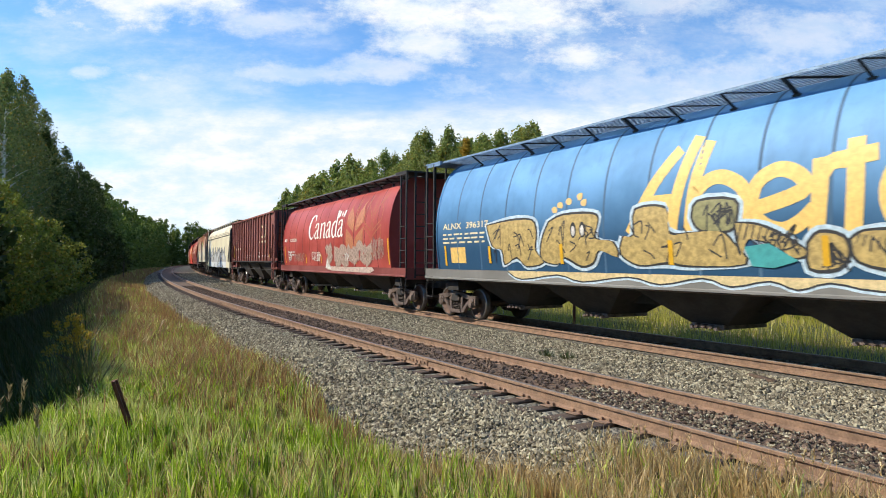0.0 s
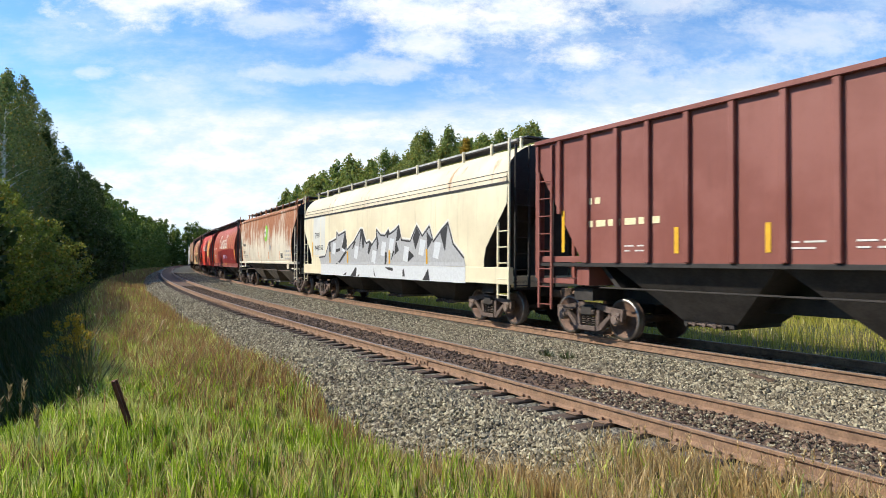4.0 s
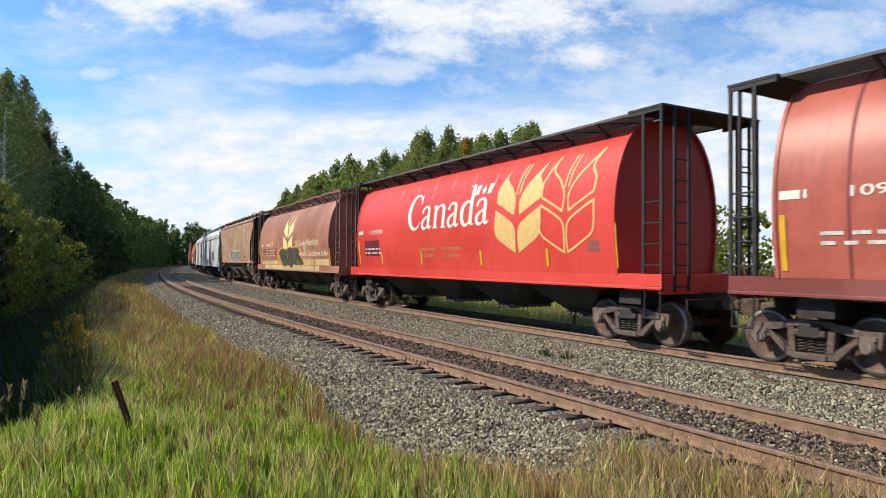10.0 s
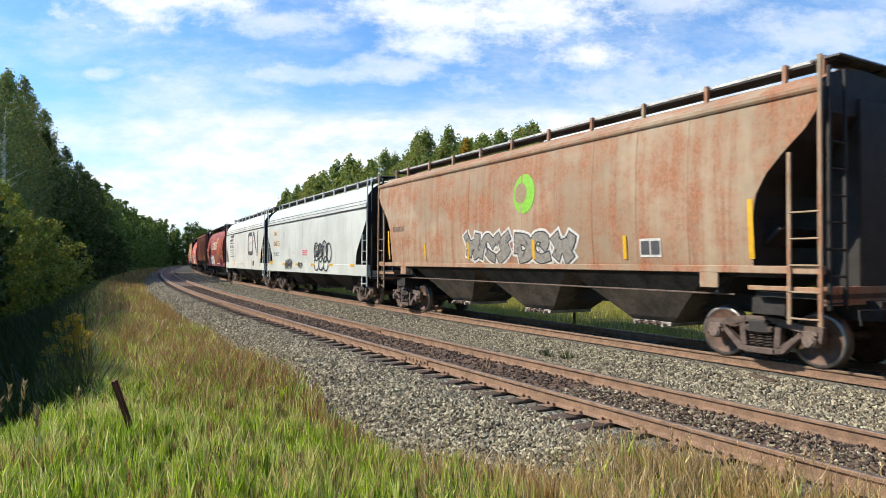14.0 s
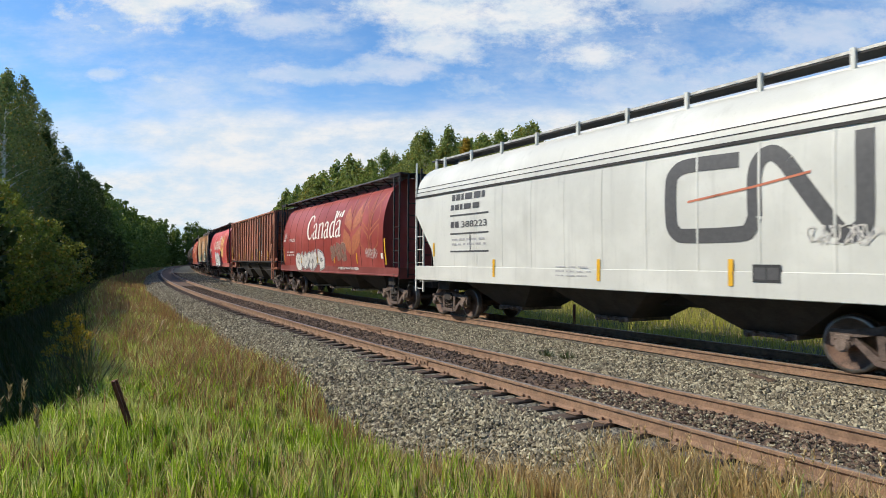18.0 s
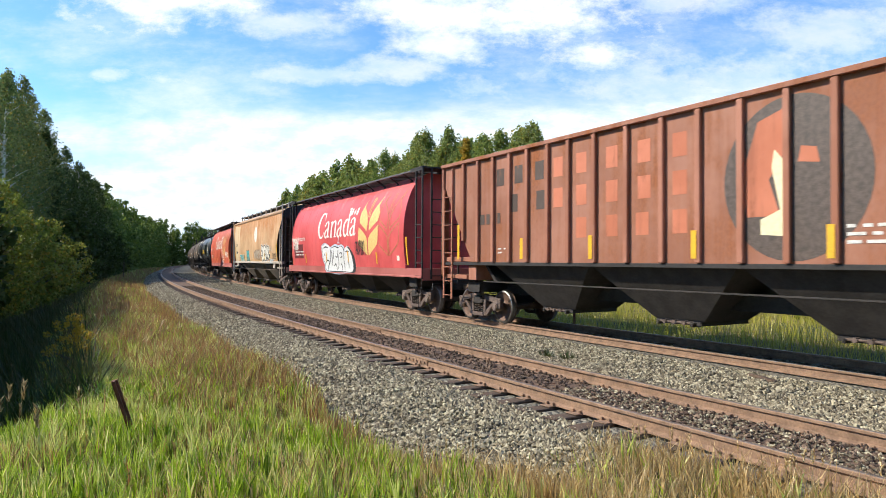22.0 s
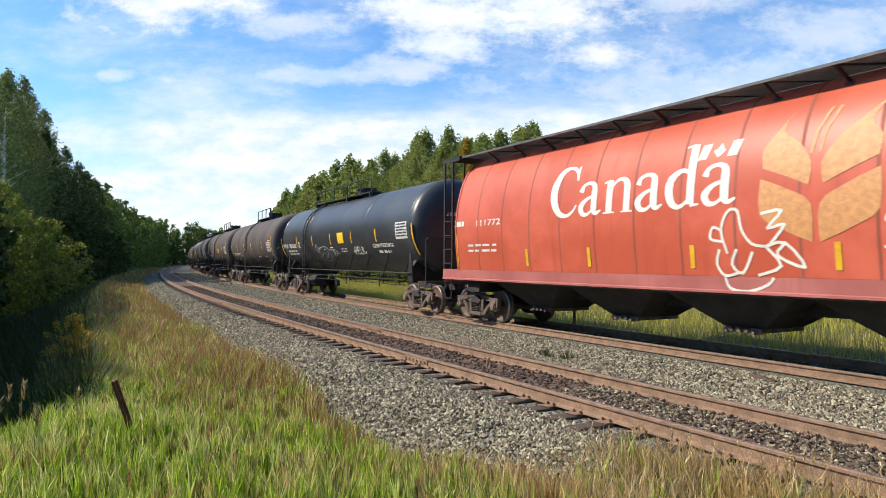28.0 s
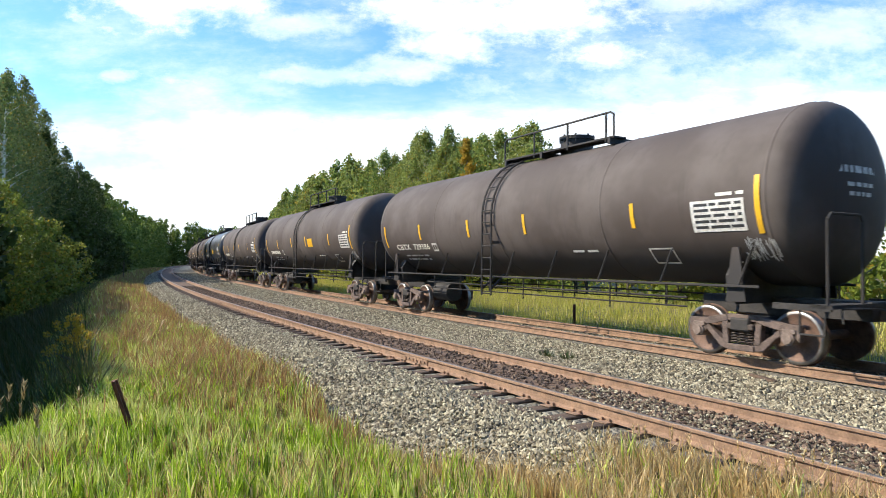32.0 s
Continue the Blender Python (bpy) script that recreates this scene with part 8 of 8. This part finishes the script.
    decal("primer_patch", poly([(-7.4, 1.6), (-5.9, 1.6), (-5.4, 3.0), (-5.35, 4.25), (-7.5, 4.3)]), skin, paint("pale_buff_paint", (0.56, 0.42, 0.26), 0.1, 0.3, 0.5, seed=41), car, 0.004)
    number(car, skin, "CGEX", -6.85, -6.05, 2.78, 2.95, INK, 0.0)
    decal("lettering_bar", bars(-6.8, -6.1, (2.24,), 0.17, 4, 0.06), skin, INK, car, 0.01)
    decal("emblem", poly([(0.71 + 0.48 * math.cos(a), 3.44 + 0.50 * math.sin(a)) for a in np.linspace(0, 6.28, 30)[:-1]]), skin, WHITE, car, 0.007, "white round emblem")
    decal("emblem", stroke(bmesh.new(), [(0.62, 3.75), (0.72, 3.5), (0.95, 3.35), (0.8, 3.2)], 0.02), skin, GREY_SPRAY, car, 0.010)
    for body, x0, x1, z0, z1 in (("TRAK", -5.3, -3.4, 1.74, 2.14), ("PR", -2.6, -1.45, 1.76, 2.42)):
        decal("graffiti_glow", words(body, x0 - 0.03, x1 + 0.03, z0 - 0.02, z1 + 0.03, 0.09), skin, WHITE if body == "TRAK" else INK, car, 0.008)
        decal("graffiti_letter", words(body, x0, x1, z0, z1, 0.045), skin, TEAL_SPRAY, car, 0.011, "teal spray-painted letters")
    graffiti(car, skin, 0.05, 2.2, 1.78, 2.5, 3, colour("tan_grey_spray", (0.42, 0.33, 0.24)), INK, None, 73, 0.025)
    graffiti(car, skin, 2.5, 4.7, 1.74, 2.75, 3, WHITE, INK, PALE_SPRAY, 74, 0.06, 0.05)
    decal("graffiti_tag", words("NAKA", 4.6, 5.55, 2.3, 2.6, 0.0, 0.2), skin, WHITE, car, 0.016, "white spray tag")
    scribble(car, skin, 5.76, 6.75, 1.8, 2.15, 5, INK, 4, 0.025)
    scribble(car, Skin([(-1.55, 1.15), (-1.55, 1.75)], False), 5.1, 5.95, 1.58, 1.8, 3, ICE_SPRAY, 5, 0.04)
    panel(car, skin, 4.6, 5.08, 1.84, 2.18, CREAM, INK)
    tape(car, skin, (-7.28, 6.95), 1.79, 2.76, 0.11, 0.02)
    tape(car, skin, (-3.6, -0.18, 3.5), 1.79, 2.28, 0.1, 0.024)
    # orange-red wagon
    car, skin = BUILT[15][:2]
    grain_marks(car, skin, "111772", (-3.9, -1.67, 1.08, 3.72), 10)
    wheat(car, skin, 3.4, 2.05, 4.2, 0.98, GOLD_SOFT)
    wheat(car, skin, 5.4, 2.05, 4.2, 0.95, GOLD_FADED, True)
    bm = bmesh.new()
    for pts in ([(1.82, 1.9), (1.72, 2.3), (1.86, 2.62), (2.05, 2.62), (2.12, 2.3), (2.3, 2.05), (2.55, 2.0)], [(1.72, 2.3), (1.55, 2.35), (1.5, 2.15), (1.75, 2.1)], [(1.66, 1.95), (1.6, 1.7), (1.75, 1.5), (2.0, 1.55)], [(2.0, 1.95), (1.9, 1.7), (2.1, 1.55), (2.3, 1.9)], [(2.5, 2.55), (2.85, 2.58), (2.6, 2.3), (2.9, 2.35), (2.6, 2.0)],
                [(2.55, 2.0), (2.9, 2.05), (3.2, 1.66), (2.75, 1.85), (2.9, 2.05)], [(2.55, 2.0), (2.8, 1.68), (2.4, 1.52)]):
        stroke(bm, curve(pts, 3), 0.05)
    decal("graffiti", bm, skin, WHITE, car, 0.012, "white outline graffiti of a round creature")
    decal("graffiti", stroke(bmesh.new(), curve([(1.75, 1.46), (1.85, 1.28), (2.2, 1.24), (2.55, 1.36), (2.65, 1.47)], 3), 0.05), Skin([(-1.50, 1.15), (-1.50, 1.52)], False), WHITE, car, 0.01)
    scribble(car, skin, 4.4, 6.3, 1.95, 2.45, 6, WHITE, 12, 0.05)
    decal("placard", rect(6.54, 6.78, 1.69, 1.86), skin, WHITE, car, 0.01)
    # glossy black tank
    car, skin = BUILT[16][:2]
    number(car, skin, "UTLX", -8.15, -7.2, 2.40, 2.60, WHITE)
    number(car, skin, "959532", -6.95, -5.75, 2.40, 2.60, WHITE)
    small_print(car, skin, -7.4, -5.7, (2.05, 2.2), WHITE, 3, 0.07)
    panel(car, skin, -5.3, -5.05, 2.4, 2.66, WHITE, TANK_BLACK)
    decal("placard", rect(0.76, 1.49, 2.48, 2.93), skin, YELLOW_BRIGHT, car, 0.012, "plain yellow square sign")
    small_print(car, skin, 0.85, 1.6, (2.12, 2.22), WHITE, 4, 0.04)
    small_print(car, skin, -0.4, 0.1, (2.2, 2.3), WHITE, 5, 0.04)
    number(car, skin, "LIQUEFIED PETROLEUM GAS", 4.55, 6.5, 2.24, 2.38, WHITE, 0.01)
    small_print(car, skin, 4.95, 6.05, (2.03,), WHITE, 6, 0.10)
    bm = bmesh.new()
    for pts in (((2.9, 1.98), (3.0, 2.36)), ((3.12, 1.98), (3.2, 2.36)), ((2.85, 2.12), (3.25, 2.2)), ((3.56, 2.36), (3.34, 2.32), (3.3, 2.0), (3.58, 2.02)), ((3.3, 2.18), (3.52, 2.2)), ((3.7, 2.36), (3.64, 2.0), (3.88, 2.0)), ((3.95, 1.98), (4.0, 2.36), (4.2, 2.28), (4.0, 2.16), (4.25, 2.0), (4.4, 2.14)), ((2.85, 2.02), (2.72, 2.12), (2.8, 2.2))):
        stroke(bm, [(2.42 + 0.78 * (x - 2.8), 2.0 + 0.78 * (z - 1.98)) for x, z in pts], 0.045)
    decal("graffiti_tag", bm, skin, WHITE, car, 0.016, "white spray tag reading HELR")
    bm = bmesh.new()
    for pts in (((-2.55, 2.35), (-2.3, 2.5), (-2.2, 2.32), (-1.2, 2.38), (-0.75, 2.2), (-0.85, 1.9), (-1.3, 1.75), (-2.0, 1.8), (-2.25, 2.1), (-2.55, 2.35)), ((-2.15, 2.2), (-1.9, 2.3), (-1.75, 2.1), (-2.0, 2.0), (-2.15, 2.2)), ((-1.4, 2.25), (-1.1, 2.25), (-1.05, 2.05), (-1.35, 2.0), (-1.4, 2.25)), ((-1.7, 1.95), (-1.5, 1.88), (-1.3, 1.98)), ((-0.75, 2.2), (-0.3, 2.25), (0.1, 2.0), (-0.2, 1.95), (-0.4, 2.1)), ((-0.9, 1.8), (-0.6, 1.65), (-0.4, 1.8))):
        stroke(bm, curve(pts, 4), 0.035)
    decal("graffiti_tag", bm, skin, GREY_SPRAY, car, 0.016, "grey outline graffiti of a creature")
    scribble(car, skin, -0.3, 0.4, 2.0, 2.2, 3, GREY_SPRAY, 15, 0.025)
    decal("data_panel", rect(6.85, 7.8, 2.5, 3.08), skin, PALE_SPRAY, car, 0.009, "white data panel with small lettering")
    tagged(decal("panel_print", bars(6.92, 7.75, (2.58, 2.68, 2.78, 2.88, 2.98), 0.05, 5, 0.05), skin, INK, car, 0.012), "rows of small print", kind="stuff")
    tape(car, skin, (-8.4,), 1.95, 2.92)
    tape(car, skin, (8.2,), 1.95, 3.0)
    tape(car, skin, (-5.5, -2.87, -0.2, 2.42, 5.03), 2.45, 2.92)
    # charcoal tanks
    for i in range(17, 25):
        car, skin = BUILT[i][:2]
        if i == 17:
            number(car, skin, "CBTX", -6.6, -5.6, 2.12, 2.30, WHITE)
            number(car, skin, "729386", -5.35, -4.25, 2.12, 2.30, WHITE)
        else:
            decal("lettering_bar", bars(-6.6, -4.6, (2.12,), 0.17, i, 0.07), skin, WHITE, car, 0.01)
        small_print(car, skin, -6.2, -4.6, (1.9, 1.78), GREY_SPRAY, i, 0.05)
        panel(car, skin, -4.05, -3.75, 2.05, 2.3, PALE_SPRAY, TANK_GREY)
        decal("data_panel", rect(6.05, 7.15, 2.28, 2.84), skin, PALE_SPRAY, car, 0.009, "white data panel with small lettering")
        tagged(decal("panel_print", bars(6.12, 7.1, (2.34, 2.44, 2.54, 2.64, 2.74), 0.05, i, 0.05), skin, INK, car, 0.012), "rows of small print", kind="stuff")
        small_print(car, skin, 6.6, 7.15, (2.9,), WHITE, i + 9, 0.06)
        small_print(car, skin, 2.5, 3.5, (1.95,), PALE_SPRAY, i + 3, 0.05)
        decal("data_panel", outline(bmesh.new(), [(4.82, 1.72), (5.4, 1.72), (5.4, 2.0), (4.82, 2.0)], 0.03), skin, PALE_SPRAY, car, 0.01)
        scribble(car, skin, 7.0, 7.6, 1.75, 2.15, 4, GREY_SPRAY, i, 0.02)
        tape(car, skin, (-7.3,), 2.2, 2.95)
        tape(car, skin, (7.4,), 2.22, 3.2)
        tape(car, skin, (-4.68, -1.72, 0.95, 4.6), 2.42, 2.92)
        if i in (18, 20):
            decal("placard", rect(1.3, 2.1, 2.4, 2.8), skin, YELLOW, car, 0.012, "plain yellow square sign")
    # writing on the leading heads of the tanks
    for i in (16, 17):
        car, half = BUILT[i][0], BUILT[i][2]
        hx = half - 0.35
        bm = bmesh.new()
        for z, w, h in ((3.25, 1.2, 0.12), (3.02, 0.7, 0.07), (2.86, 0.6, 0.07), (2.2, 0.9, 0.05)):
            x = -w / 2
            rnd = random.Random(int(z * 100))
            while x < w / 2:
                b = rnd.uniform(0.08, 0.2)
                vs = []
                for y, zz in ((x, z), (x + b, z), (x + b, z + h), (x, z + h)):
                    q = math.hypot(y, zz - 2.94) / 1.63
                    vs.append(bm.verts.new((hx - 0.62 * (1 - math.sqrt(max(0, 1 - q * q))) + 0.012, y, zz)))
                bm.faces.new(vs)
                x += b + 0.05
        part("small_print", bm, PALE_SPRAY, car, "small unreadable lettering")


YELLOW_BRIGHT = colour("bright_yellow_sign", (0.85, 0.55, 0.01))
mark_train()


# ---- ballast stones, ties and rail fastenings ----
def m_stone():
    m, n, l, b = nodes_of("crushed_stone")
    t = m.node_tree
    r = n.new("ShaderNodeNewGeometry").outputs["Random Per Island"]
    col = ramp(t, r, [(0.0, (0.07, 0.058, 0.037)), (0.3, (0.175, 0.15, 0.098)), (0.7, (0.33, 0.29, 0.192)), (1.0, (0.58, 0.53, 0.37))])
    f = noise_tex(t, coords(t), 40, 3)
    col = blend(t, calc(t, "MULTIPLY", f, 0.35), col, (0.16, 0.12, 0.085))
    l.new(col, b.inputs["Base Color"])
    b.inputs["Roughness"].default_value = 0.9
    return m


def m_dark_stone():
    m, n, l, b = nodes_of("fouled_stone")
    t = m.node_tree
    r = n.new("ShaderNodeNewGeometry").outputs["Random Per Island"]
    l.new(ramp(t, r, [(0.0, (0.035, 0.024, 0.018)), (0.6, (0.12, 0.078, 0.052)), (1.0, (0.26, 0.185, 0.13))]), b.inputs["Base Color"])
    b.inputs["Roughness"].default_value = 0.92
    return m


def bed_z(off):
    return np.interp(off, [-3.1, -2.65, -1.75, -1.42, -1.1, 1.1, 1.6, 2.6, 3.6, 4.2, 6.2, 6.9, 7.9, 8.4], [-1.0, -0.70, -0.27, -0.235, -0.215, -0.20, -0.21, -0.27, -0.21, -0.195, -0.195, -0.22, -0.72, -1.0])


def stones(name, s, off, size, rng, material, label, sink=0.2, lift=0.0):
    """Broken stones: octahedra knocked out of shape."""
    n = len(s)
    c = at(s, off, bed_z(off) + lift + size * (0.5 - sink))
    base = np.array([(1, 0, 0), (-1, 0, 0), (0, 1, 0), (0, -1, 0), (0, 0, 1), (0, 0, -1)], float)
    v = base[None] * rng.uniform(0.75, 1.15, (n, 6, 1)) + rng.normal(0, 0.19, (n, 6, 3))
    v *= np.stack([rng.uniform(0.85, 1.35, n), rng.uniform(0.65, 1.05, n), rng.uniform(0.6, 0.95, n)], 1)[:, None]
    a = rng.uniform(0, 6.283, n)
    ca, sa = np.cos(a)[:, None], np.sin(a)[:, None]
    v = np.stack([v[..., 0] * ca - v[..., 1] * sa, v[..., 0] * sa + v[..., 1] * ca, v[..., 2]], -1)
    v = v * (size * 0.5)[:, None, None] + c[:, None]
    f = np.array([(0, 2, 4), (2, 1, 4), (1, 3, 4), (3, 0, 4), (2, 0, 5), (1, 2, 5), (3, 1, 5), (0, 3, 5)])
    f = (np.arange(n)[:, None, None] * 6 + f[None]).reshape(-1, 3)
    me = raw_mesh(name, v.reshape(-1, 3), f, material)
    me.shade_flat()
    tagged(new(name, me), label, "ballast", kind="stuff")


def build_stones():
    rng = np.random.default_rng(11)
    ss, oo, zz = [], [], []
    for n, s0, s1, o0, o1, a, b in ((30000, -3, 14, -2.85, -1.15, 0.042, 0.082), (14000, 14, 45, -2.75, -1.2, 0.055, 0.10), (3500, 45, 110, -2.75, -1.2, 0.09, 0.15),
                                    (30000, -7, 12, 1.25, 4.0, 0.042, 0.08), (14000, 12, 45, 1.25, 4.0, 0.055, 0.10), (2500, 45, 100, 1.3, 4.0, 0.09, 0.15), (4000, -9, 30, 4.4, 7.6, 0.05, 0.08)):
        ss.append(s0 + (s1 - s0) * rng.uniform(0, 1, n) ** 1.25)
        oo.append(rng.uniform(o0, o1, n))
        zz.append(rng.uniform(a, b, n))
    stones("ballast_stones", np.concatenate(ss), np.concatenate(oo), np.concatenate(zz), rng, m_stone(), "grey broken stones of the ballast shoulder")
    n = 3200
    s = -5.5 + 7.5 * rng.uniform(0, 1, n)
    stones("track_gravel", s, rng.uniform(-0.6, 0.62, n), rng.uniform(0.025, 0.06, n), rng, m_stone(), "small dusty gravel between the rails", 0.1, 0.03)
    n = 8000
    s = -5 + 50 * rng.uniform(0, 1, n) ** 1.4
    off = rng.uniform(-0.62, 0.64, n)
    stones("fouled_stones", s, off, rng.uniform(0.035, 0.075, n), rng, m_dark_stone(), "small brown oily stones between the rails", 0.1, 0.03)


build_stones()


def build_ties():
    rng = random.Random(4)

    def me_tie(seed):
        r = random.Random(seed)
        bm = box(bmesh.new(), -0.115, 0.115, -1.30, 1.30, -0.33, -0.1745, 0.012)
        for v in bm.verts:
            v.co.x += r.uniform(-0.008, 0.008)
            v.co.y += r.uniform(-0.03, 0.03) * (1 if abs(v.co.y) > 1.2 else 0)
        return mesh_from("tie", bm, TIE)

    def me_plate():
        bm = box(bmesh.new(), -0.095, 0.095, -0.18, 0.18, -0.176, -0.1625, 0.004)
        for x, y in ((0.06, 0.085), (-0.06, -0.085), (-0.06, 0.085), (0.06, -0.085)):
            box(bm, x - 0.016, x + 0.016, y - 0.018, y + 0.018, -0.165, -0.125, 0.004)
        return mesh_from("tie_plate", bm, RAIL_RUST)
    shapes = [me_tie(k) for k in range(4)]
    plate_me = me_plate()
    for track, centre, s0, n, pl in ((NEAR_TRACK, 0.0, -4.5, 200, 62), (FAR_TRACK, FAR, -8.0, 110, 0)):
        for k in range(n):
            s = s0 + k * 0.53 + rng.uniform(-0.03, 0.03)
            p = at(s, centre)
            m = pose(p[0], p[1], 0, 0, 0, math.degrees(heading(s)) + rng.uniform(-1.2, 1.2)) @ pose(0, rng.uniform(-0.05, 0.05), rng.uniform(-0.012, 0.0) - (0.02 if pl == 0 else 0))
            link_part("tie", shapes[k % 4], track, m)
            if k < pl:
                for side in (-1, 1):
                    q = at(s, centre + side * 0.7535)
                    link_part("tie_plate", plate_me, track, pose(q[0], q[1], 0, 0, 0, math.degrees(heading(s))))
    # bolted rail joint bars on the near track
    for s, side in ((5.2, -1), (24.0, -1), (10.5, 1)):
        off = side * 0.7535
        bm = bmesh.new()
        for face in (-1, 1):
            box(bm, -0.45, 0.45, face * 0.012, face * 0.034, -0.14, -0.045, 0.006)
            for x in (-0.36, -0.22, -0.07, 0.07, 0.22, 0.36):
                rod(bm, (x, face * 0.03, -0.092), (x, face * 0.06, -0.092), 0.02, 6)
        p = at(s, off)
        part("joint_bar", bm, RAIL_RUST, NEAR_TRACK, m=pose(p[0], p[1], 0, 0, 0, math.degrees(heading(s))))


build_ties()


def build_stakes():
    rust = plain("rusty_steel_stake", (0.13, 0.05, 0.032), 0.85, 0, 0.4, 12)
    bm = plate(bmesh.new(), [(-0.035, -0.02), (0.035, -0.02), (0.035, 0.02), (-0.035, 0.02)], 2, -0.3, 0.95)
    plate(bm, [(-0.01, -0.02), (0.01, -0.02), (0.01, -0.07), (-0.01, -0.07)], 2, -0.3, 0.95)
    a = new("stake", mesh_from("stake", bm, rust))
    a.matrix_basis = pose(-3.66, 8.0, -0.62, 6, -17, 20)
    tagged(a, "leaning rusty steel stake in the grass", "stake")
    b = new("stake", a.data)
    q = at(12.5, 9.3, -0.72)
    b.matrix_basis = pose(q[0], q[1], q[2], 0, 1, 40)
    tagged(b, "rusty steel stake in the meadow beyond the tracks", "stake")
    c = new("marker_post", mesh_from("marker_post", rod(bmesh.new(), (0, 0, -0.3), (0, 0, 2.2), 0.05, 8, 0.045), BARK_DARK))
    q = at(72, -4.6, -0.55)
    c.matrix_basis = pose(q[0], q[1], q[2], 2, 3, 0)
    tagged(c, "thin grey wooden marker post beside the line", "post")


build_stakes()


SCRAP, WEEDS = (1.25, 3.65), ((4.75, 2.45), (5.2, 2.3))


def build_litter():
    """A broken tie end and low weeds on the ballast between the tracks."""
    bm = box(bmesh.new(), -0.28, 0.28, -0.08, 0.08, -0.03, 0.06, 0.015)
    for k, v in enumerate(bm.verts):
        v.co += Vector((0.03 * math.sin(5 * k), 0.015 * math.cos(3 * k), 0.01 * math.sin(7 * k)))
    scrap = tagged(new("wood_scrap", mesh_from("wood_scrap", bm, TIE)), "dark splintered end of a tie on the ballast", "wood scrap")
    q = at(*SCRAP, -0.215)
    scrap.matrix_basis = pose(*q, 4, -3, 105)
    rng = np.random.default_rng(17)
    for k, (s, o) in enumerate(WEEDS):
        n = 70
        a, r = rng.uniform(0, 6.283, n), rng.uniform(0.0, 0.16, n)
        h = rng.uniform(0.06, 0.2, n)
        foot = np.stack([r * np.cos(a), r * np.sin(a), np.zeros(n)], 1)
        out = np.stack([np.cos(a), np.sin(a), np.zeros(n)], 1)
        wide = np.stack([-np.sin(a), np.cos(a), np.zeros(n)], 1) * 0.012
        tip = foot + out * (0.6 * h)[:, None] + np.array([0, 0, 1.0]) * h[:, None]
        v = np.stack([foot - wide, foot + wide, tip], 1).reshape(-1, 3)
        weed = new("weed", raw_mesh("weed", v, np.arange(n * 3).reshape(-1, 3), SHADE_WEED))
        weed.matrix_basis = pose(*at(s, o, float(np.interp(o, [1.1, 2.6, 3.6], [-0.2, -0.25, -0.2]))))
        tagged(weed, "low dark green weed on the ballast", "weed")


build_litter()


# ---- what moves ----
def car_pose(i, t):
    mid = (JOINTS[i] + JOINTS[i + 1]) / 2 - gone(t)
    a, b = at(mid - 6.2, FAR), at(mid + 6.2, FAR)
    d = a - b
    return pose(*((a + b) / 2), 0, 0, math.degrees(math.atan2(d[1], d[0])))


def motions():
    index = {car: i for i, car in enumerate(CARS)}
    for i, car in enumerate(CARS):
        walk(car, [(t, car_pose(i, t)) for t in np.arange(0, 32.01, 1.0)])
    # wheels turn while their wagon is within sight of the bank
    for ax, bx, wx, car in WHEELSETS:
        i = index[car]
        mid = (JOINTS[i] + JOINTS[i + 1]) / 2
        ts = [k / 15 for k in range(481) if -14 < mid - gone(k / 15) < 42]
        if not ts:
            continue
        rows = [(t, pose(bx, 0, WHEEL_R) @ Matrix.Rotation((gone(t) - gone(ts[0])) / WHEEL_R, 4, "Y")) for t in ts]
        if ts[0] > 0.05:
            rows.insert(0, (0.0, rows[0][1]))
        if ts[-1] < 31.95:
            rows.append((32.0, rows[-1][1]))
        walk(ax, rows)
    # the clouds drift
    walk(SKY, [(0.0, pose(*EYE, 0, 0, 1.0)), (16.0, pose(*EYE, 0, 0, 0.0)), (32.0, pose(*EYE, 0, 0, -1.0))])


motions()
